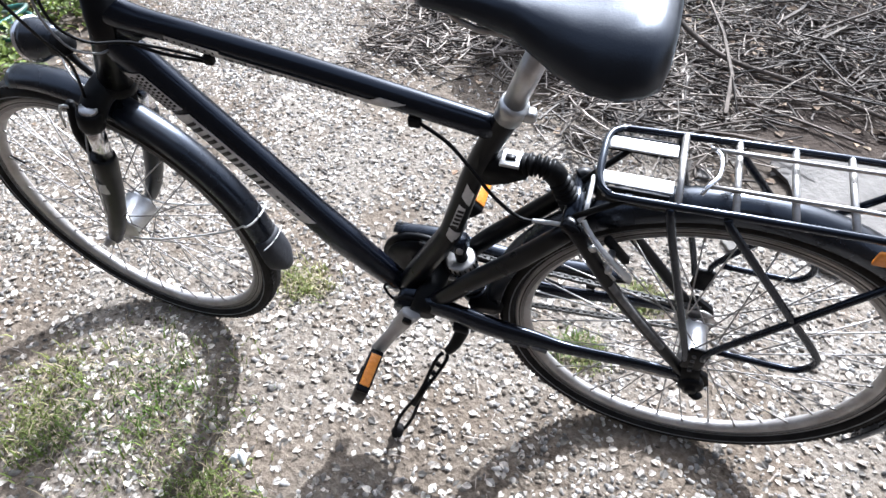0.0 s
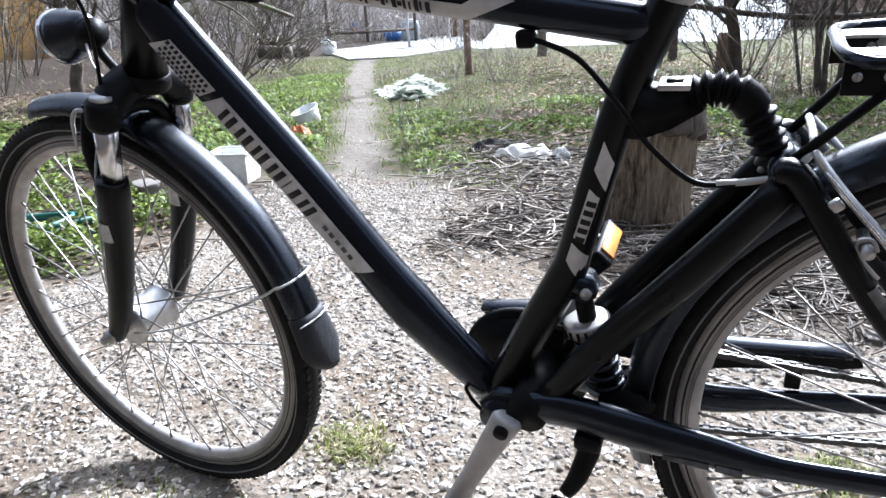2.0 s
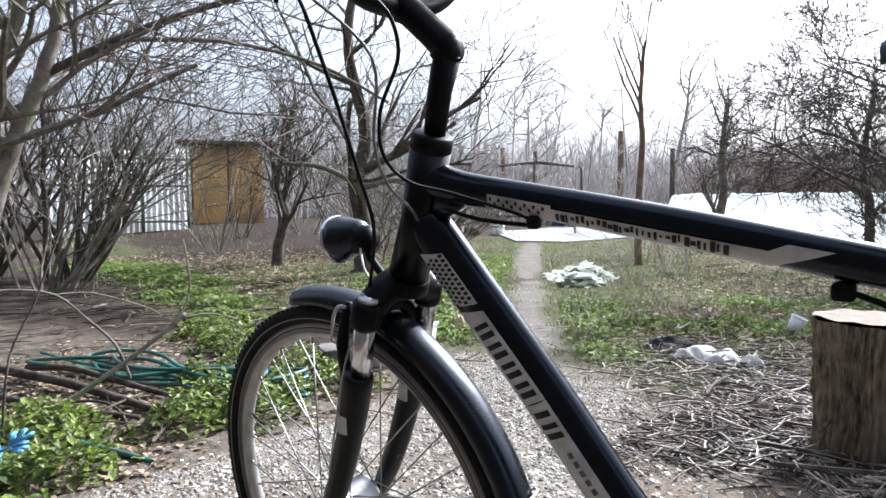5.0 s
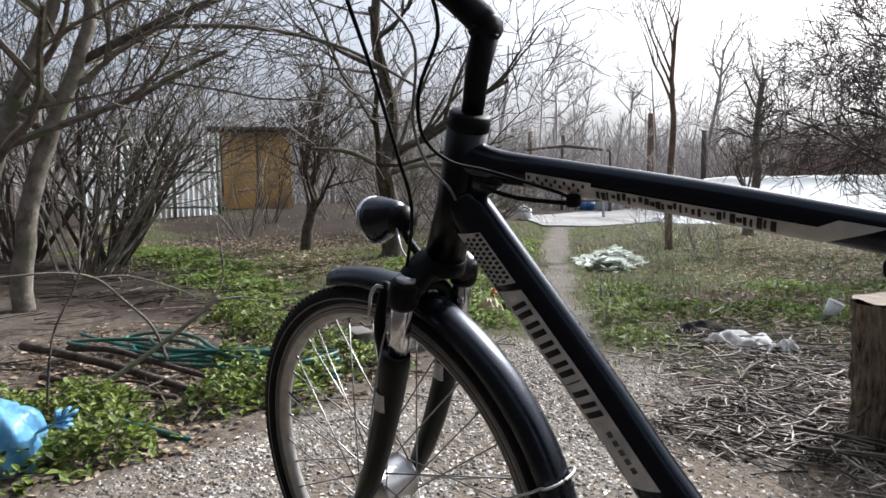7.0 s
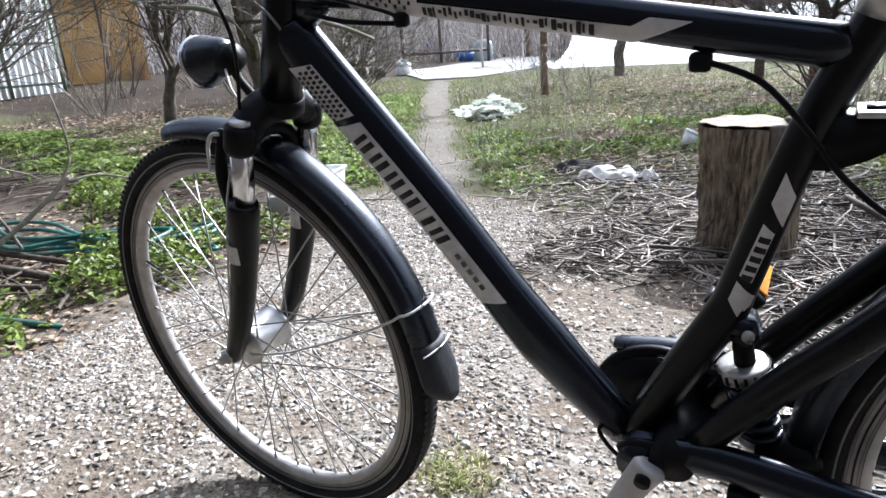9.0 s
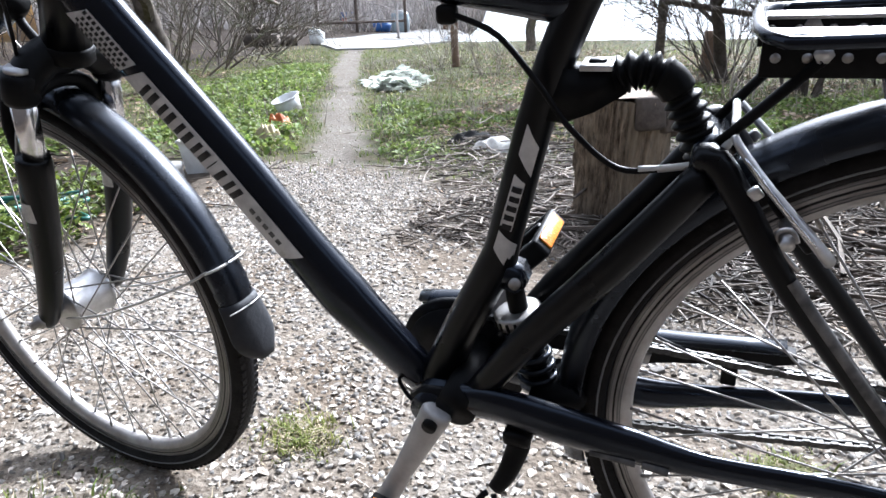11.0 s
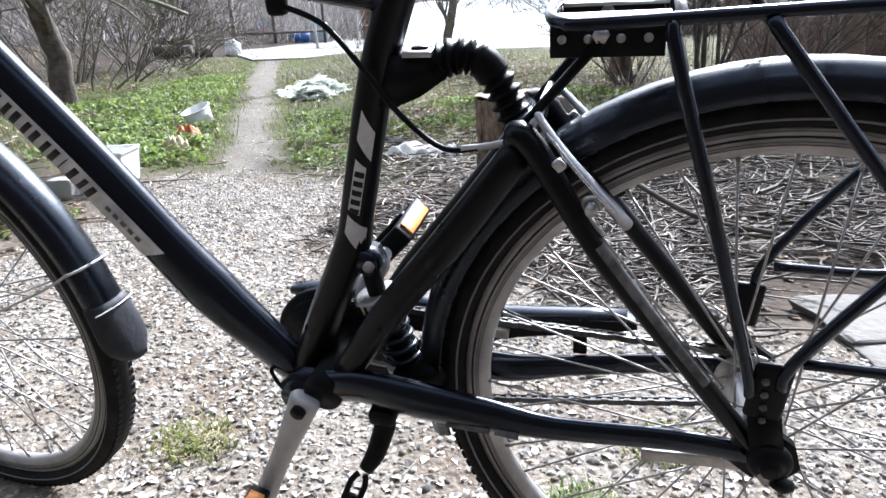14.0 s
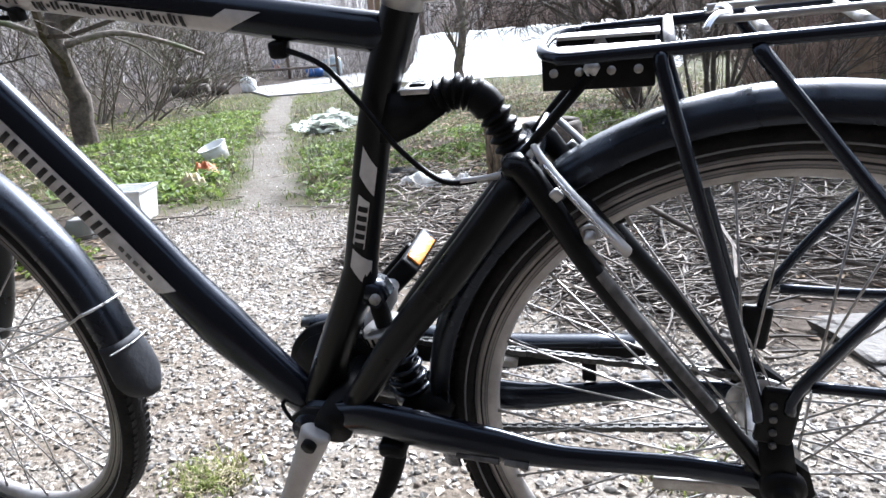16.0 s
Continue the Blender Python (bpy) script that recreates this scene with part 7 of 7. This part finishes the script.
def shed():
    a, b = Vector((-15.28, 8.62, 0)), Vector((-14.30, 10.04, 0))
    d = (b - a).normalized()
    ang = math.degrees(math.atan2(d.y, d.x))
    root = tagged(empty("shed", pose(a.x, a.y, 0.15, 0, 0, ang)), "small shed with a yellowish plywood wall and dark roof", "shed")
    for i in range(2):
        part("panel", box((0.46 + i * 0.88, 0, 1.14), (0.868, 0.03, 2.15), 0.004), M_PLY, root, "weathered plywood sheet")
    part("rear_wall", box((0.88, 1.6, 1.1), (1.76, 0.05, 2.1), 0.0), M_BEAM, root)
    for x in (0.0, 1.76):
        part("side_wall", box((x, 0.8, 1.1), (0.05, 1.55, 2.1), 0.0), M_BEAM, root)
    part("roof", box((0, 0, 0), (2.5, 2.3, 0.10), 0.02, pose(0.9, 0.75, 2.33, 3, 0, 0)), M_BEAM, root, "dark sagging roof")
    part("lath", box((0.90, -0.03, 1.14), (0.05, 0.02, 2.15), 0.003), M_BEAM, root)


shed()

# ---- trees and shrubs ----
bare_tree("tree", [(-5.35, 4.75, -0.05), (-5.30, 4.78, 0.5), (-5.38, 4.72, 1.05), (-5.30, 4.80, 1.7), (-5.45, 4.7, 2.6), (-5.4, 4.8, 3.6)], 0.125, M_BARK_D, "gnarled bare fruit tree with spreading limbs", 101, 4, 2, 1.9, 0.9, 0.12, 0.25, 11, 0.004)
bare_tree("tree", [(-7.0, 4.8, -0.05), (-6.97, 4.83, 0.35), (-6.9, 4.9, 0.7), (-7.0, 4.85, 1.2), (-6.8, 5.0, 2.2)], 0.085, M_BARK_D, "small dark bare tree with a fine crown", 102, 3, 3, 1.3, 0.8, 0.25, 0.25, 12, 0.0035)
bare_tree("tree", [(-4.84, 0.72, -0.05), (-4.76, 0.76, 0.6), (-4.66, 0.92, 1.25), (-4.54, 1.12, 1.9), (-4.5, 1.25, 2.8), (-4.4, 1.3, 3.8)], 0.070, M_BARK, "slender bare tree with a leaning grey trunk", 103, 4, 3, 1.7, 0.9, 0.10, 0.30, 13, 0.003)
bare_tree("tree", [(-5.05, 0.50, -0.05), (-4.95, 0.56, 0.7), (-4.78, 0.74, 1.4), (-4.58, 0.97, 2.2), (-4.5, 1.0, 3.4)], 0.075, M_BARK, "slender bare tree leaning beside another trunk", 104, 4, 3, 1.7, 0.9, 0.10, 0.3, 12, 0.003)
stick("branch", [(-4.58, 1.08, 1.68), (-4.36, 1.52, 1.98), (-4.08, 2.02, 2.25), (-3.7, 2.6, 2.5)], 0.030, M_BARK_D, "long dark bough reaching out from the leaning tree")
stick("branch", [(-4.36, 1.52, 1.95), (-4.03, 2.06, 1.99), (-3.64, 2.58, 1.87), (-3.3, 3.0, 1.6)], 0.018, M_BARK, "arching bough with drooping tip")
bush("shrub", (-7.4, 2.35, 0), 24, 2.0, 0.034, M_BARK_D, "tall many-stemmed bare shrub before the fence", 111, 3, 2, 0.45, (0.05, 0.1))
bush("shrub", (-8.4, 1.8, 0), 22, 2.3, 0.034, M_BARK_D, "tall bare shrub with grey stems", 112, 3, 2, 0.5)
bush("shrub", (-6.3, 1.7, 0), 14, 2.0, 0.022, M_BARK, "bare shrub with arching grey stems", 113, 3, 3, 0.6, (0.1, 0.2))
bush("shrub", (-9.5, 5.5, 0), 11, 1.9, 0.016, M_BARK, "bare grey shrub by the shed", 114, 2, 2, 0.5)
bush("shrub", (-11.6, 7.4, 0), 9, 1.9, 0.016, M_BARK_D, "thin bare shrub before the plywood shed", 174, 2, 3, 0.5)
bush("shrub", (-7.6, 7.2, 0), 12, 1.9, 0.022, M_BARK, "bare grey shrub behind the fruit tree", 115, 3, 3, 0.55)
bush("shrub", (-8.6, 9.6, 0), 14, 1.8, 0.022, M_BARK, "bare grey thicket beside the path", 116, 3, 3, 0.6)
bush("shrub", (-2.15, 6.6, 0), 10, 0.75, 0.006, M_TWIG, "low dry shrub in the grass", 117, 2, 3, 0.5, least=0.0018)
bush("shrub", (-2.5, 6.0, 0), 8, 0.55, 0.005, M_TWIG, "low dry weeds in the grass", 118, 2, 3, 0.5, least=0.0018)
bush("shrub", (0.3, 5.0, 0), 8, 0.8, 0.006, M_TWIG, "thin dry saplings in the grass", 119, 1, 2, 0.25, least=0.0018)
bush("shrub", (1.0, 6.6, 0), 12, 1.1, 0.008, M_TWIG, "thin dry saplings behind the yard", 120, 2, 3, 0.3, least=0.002)
bare_tree("tree", [(-3.02, 7.55, -0.05), (-3.02, 7.55, 0.8), (-3.0, 7.55, 1.6), (-3.05, 7.6, 2.3), (-3.0, 7.6, 2.9)], 0.055, M_POST, "slim young tree with a reddish-brown trunk", 105, 3, 2, 1.1, 0.5, 0.5, 0.55, 6, 0.004)
bare_tree("tree", [(-2.96, 11.1, -0.05), (-2.98, 11.1, 0.4), (-2.85, 11.1, 1.0), (-2.9, 11.1, 1.8), (-2.8, 11.1, 2.6)], 0.10, M_BARK, "forked bare tree before the white tunnel", 106, 3, 2, 1.0, 0.6, 0.5, 0.12, 7, 0.005)
bare_tree("tree", [(2.58, 7.76, -0.05), (2.6, 7.76, 0.9), (2.55, 7.8, 1.8), (2.6, 7.8, 3.4)], 0.15, M_POST, "thick brown-barked tree at the garden edge", 107, 4, 3, 1.8, 0.8, 0.25, 0.3, 10, 0.005)
bare_tree("tree", [(2.19, 9.0, -0.05), (2.2, 9.0, 1.2), (2.1, 9.0, 2.4), (2.1, 9.1, 3.6)], 0.10, M_BARK, "bare tree at the garden edge", 108, 4, 3, 1.6, 0.8, 0.25, 0.25, 9, 0.005)
bare_tree("tree", [(0.25, 6.6, -0.05), (0.15, 6.5, 0.6), (0.0, 6.4, 1.2), (-0.1, 6.3, 2.0)], 0.07, M_BARK_D, "low bare apple tree with tangled branches", 109, 4, 4, 1.5, 1.0, 0.05, 0.25, 9, 0.003)
bare_tree("tree", [(-0.6, 9.2, -0.05), (-0.6, 9.2, 0.7), (-0.7, 9.2, 1.4), (-0.6, 9.3, 2.4)], 0.07, M_BARK_D, "low bare tree with tangled branches", 110, 4, 3, 1.7, 0.9, 0.1, 0.25, 9, 0.004)
bare_tree("tree", [(4.2, 8.2, -0.05), (4.2, 8.2, 1.0), (4.3, 8.2, 2.0), (4.2, 8.3, 3.0)], 0.09, M_BARK, "bare tree with a dense crown", 121, 4, 3, 1.7, 0.9, 0.2, 0.25, 9, 0.005)


for i, (x, y, h) in enumerate(((-7.2, 8.4, 1.5), (-8.0, 8.0, 1.8), (-9.2, 8.2, 2.0), (-9.0, 10.8, 1.7), (-10.4, 10.0, 2.1), (-10.8, 11.8, 1.9), (-11.5, 9.2, 2.2), (-12.2, 12.6, 2.2), (-11.4, 14.4, 2.0))):
    bush("shrub", (x, y, 0), 4, h, 0.022, M_BARK if i % 2 else M_BARK_D, "bare tangled shrub in the thicket beside the path", 130 + i, 2, 3, 0.75, least=0.004)
for i, (x, y, h, dx, dy) in enumerate(((-6.1, 6.2, 1.3, 0.7, 0.5), (-6.7, 7.4, 1.4, 0.6, 0.4), (-7.3, 9.0, 1.4, 0.4, 0.2), (-8.2, 10.6, 1.3, 0.3, 0.0), (-8.9, 11.9, 1.2, 0.4, 0.0))):
    bush("shrub", (x, y, 0), 4, h, 0.018, M_BARK_D if i % 2 else M_BARK, "arching tangle of bare branches beside the path", 160 + i, 3, 3, 0.8, (dx, dy), least=0.004)
stick("branch", [(-5.32, 4.78, 1.02), (-5.0, 5.1, 1.12), (-4.75, 5.5, 1.02), (-4.6, 6.0, 0.85)], 0.035, M_BARK, "low bough of the fruit tree reaching towards the path")
stick("branch", [(-5.05, 5.05, 1.10), (-4.75, 5.15, 0.95), (-4.5, 5.2, 0.72)], 0.014, M_BARK, "thin drooping side bough of the fruit tree")
stick("branch", [(-5.36, 4.72, 1.05), (-5.6, 4.4, 1.25), (-5.95, 4.1, 1.3)], 0.035, M_BARK, "short bough on the shaded side of the fruit tree")


def woods(name, n, r0, r1, hmin, hmax, seed, label, a0=0.0, a1=6.2832, depth=2, rad=0.07, kids=3):
    """A belt of bare trees round the garden, one mesh."""
    rnd = random.Random(seed)
    rods = Rods()
    for i in range(n):
        a = a0 + (a1 - a0) * (i + rnd.random()) / n
        r = rnd.uniform(r0, r1)
        x, y = r * math.cos(a), r * math.sin(a)
        h = rnd.uniform(hmin, hmax)
        z = float(ground_height(np.array(x), np.array(y)))
        p = [Vector((x, y, z - 0.1))]
        lean = Vector((rnd.uniform(-0.12, 0.12), rnd.uniform(-0.12, 0.12), 1))
        for k in range(4):
            p.append(p[-1] + (lean + Vector((rnd.uniform(-0.1, 0.1), rnd.uniform(-0.1, 0.1), 0))) * h / 4)
        R = rad * rnd.uniform(0.5, 1.3)
        rods.add(p, R, R * 0.3, 5)
        for k in range(rnd.randint(6, 10)):
            t = rnd.uniform(0.15, 1.0) * 4
            j = min(int(t), 3)
            q = p[j].lerp(p[j + 1], t - j)
            d = Vector((rnd.gauss(0, 1), rnd.gauss(0, 1), rnd.uniform(0.2, 1.4)))
            grow(rods, rnd, q, d, h * rnd.uniform(0.18, 0.36), R * 0.4, depth, 0.7, kids, 0.2, seg=3, least=0.006 if r < 25 else 0.011)
    return tagged(pile(name, rods.v, rods.f, M_HAZED_WOODS), label, "trees", kind="stuff")


# these belts carry the haze in their pale colour
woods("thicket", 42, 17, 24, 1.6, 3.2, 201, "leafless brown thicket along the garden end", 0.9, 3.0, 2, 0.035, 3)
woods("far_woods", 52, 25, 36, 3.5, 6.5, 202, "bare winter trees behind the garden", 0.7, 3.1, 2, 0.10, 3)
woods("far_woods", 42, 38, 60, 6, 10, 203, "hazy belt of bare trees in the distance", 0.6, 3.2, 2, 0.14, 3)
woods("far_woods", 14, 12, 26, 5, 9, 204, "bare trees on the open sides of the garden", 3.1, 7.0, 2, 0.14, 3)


def hedge(name, n, a0, a1, r0, r1, h, seed, label, mat=None):
    """Dense low brushwood far off, too fine to tell apart: thin upright rods."""
    rnd = random.Random(seed)
    rods = Rods()
    for i in range(n):
        a, r = rnd.uniform(a0, a1), rnd.uniform(r0, r1)
        x, y = r * math.cos(a), r * math.sin(a)
        hh = h * rnd.uniform(0.5, 1.1)
        p = Vector((x, y, float(ground_height(np.array(x), np.array(y))) - 0.05))
        d = Vector((rnd.gauss(0, 0.3), rnd.gauss(0, 0.3), 1)) * hh
        k = Vector((rnd.gauss(0, 0.12), rnd.gauss(0, 0.12), 0)) * hh
        rods.add([p, p + d * 0.5 + k, p + d], 0.03 * r / 30, 0.012 * r / 30, 3)
    return tagged(pile(name, rods.v, rods.f, mat or M_HAZED_WOODS), label, "trees", kind="stuff")


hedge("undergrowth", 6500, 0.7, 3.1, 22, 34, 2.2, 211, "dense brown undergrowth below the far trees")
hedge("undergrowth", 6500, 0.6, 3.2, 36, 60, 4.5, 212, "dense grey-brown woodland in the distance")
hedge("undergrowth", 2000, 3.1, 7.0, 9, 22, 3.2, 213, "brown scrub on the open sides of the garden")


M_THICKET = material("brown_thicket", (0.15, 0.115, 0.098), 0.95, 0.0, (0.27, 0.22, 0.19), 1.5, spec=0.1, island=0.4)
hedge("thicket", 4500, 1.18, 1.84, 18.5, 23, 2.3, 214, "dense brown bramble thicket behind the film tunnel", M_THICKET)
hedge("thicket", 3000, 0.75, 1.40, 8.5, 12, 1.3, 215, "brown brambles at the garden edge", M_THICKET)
bush("shrub", (0.9, 5.4, 0), 7, 1.7, 0.024, M_BARK_D, "clump of straight young bare stems in the grass", 171, 2, 3, 0.25, least=0.004)
bush("shrub", (0.25, 6.3, 0), 12, 1.1, 0.012, M_BARK_D, "low dark tangled shrub under the apple tree", 172, 3, 3, 0.9, least=0.003)
bush("shrub", (1.6, 6.1, 0), 12, 1.2, 0.012, M_BARK_D, "low dark tangled shrub at the yard edge", 173, 3, 3, 0.9, least=0.003)
stick("branch", [(-0.3, 6.2, 0.75), (0.4, 6.0, 0.62), (1.1, 5.9, 0.58), (1.9, 5.8, 0.70)], 0.03, M_BARK_D, "low dark bough stretching sideways from the apple tree")
post("wooden_post", 0.1, 7.5, 0.42, 0.09, M_POST, "short reddish-brown stump standing in the grass")


# ---- unseen dark wall, added behind the camera to block sky and darken the bicycle's reflections ----
M_BACKDROP = material("dark_backdrop", (0.012, 0.010, 0.009), 0.8, 0.0, (0.028, 0.024, 0.021), 6, bump=0.3, bump_scale=40, spec=0.1)
backdrop_wall = tagged(part("unseen_backdrop_wall", box((0.3, -2.6, 1.8), (11.0, 0.12, 3.8), 0.0), M_BACKDROP, smooth=False), "unseen dark wall added behind the camera to darken reflections", "wall", kind="structure")
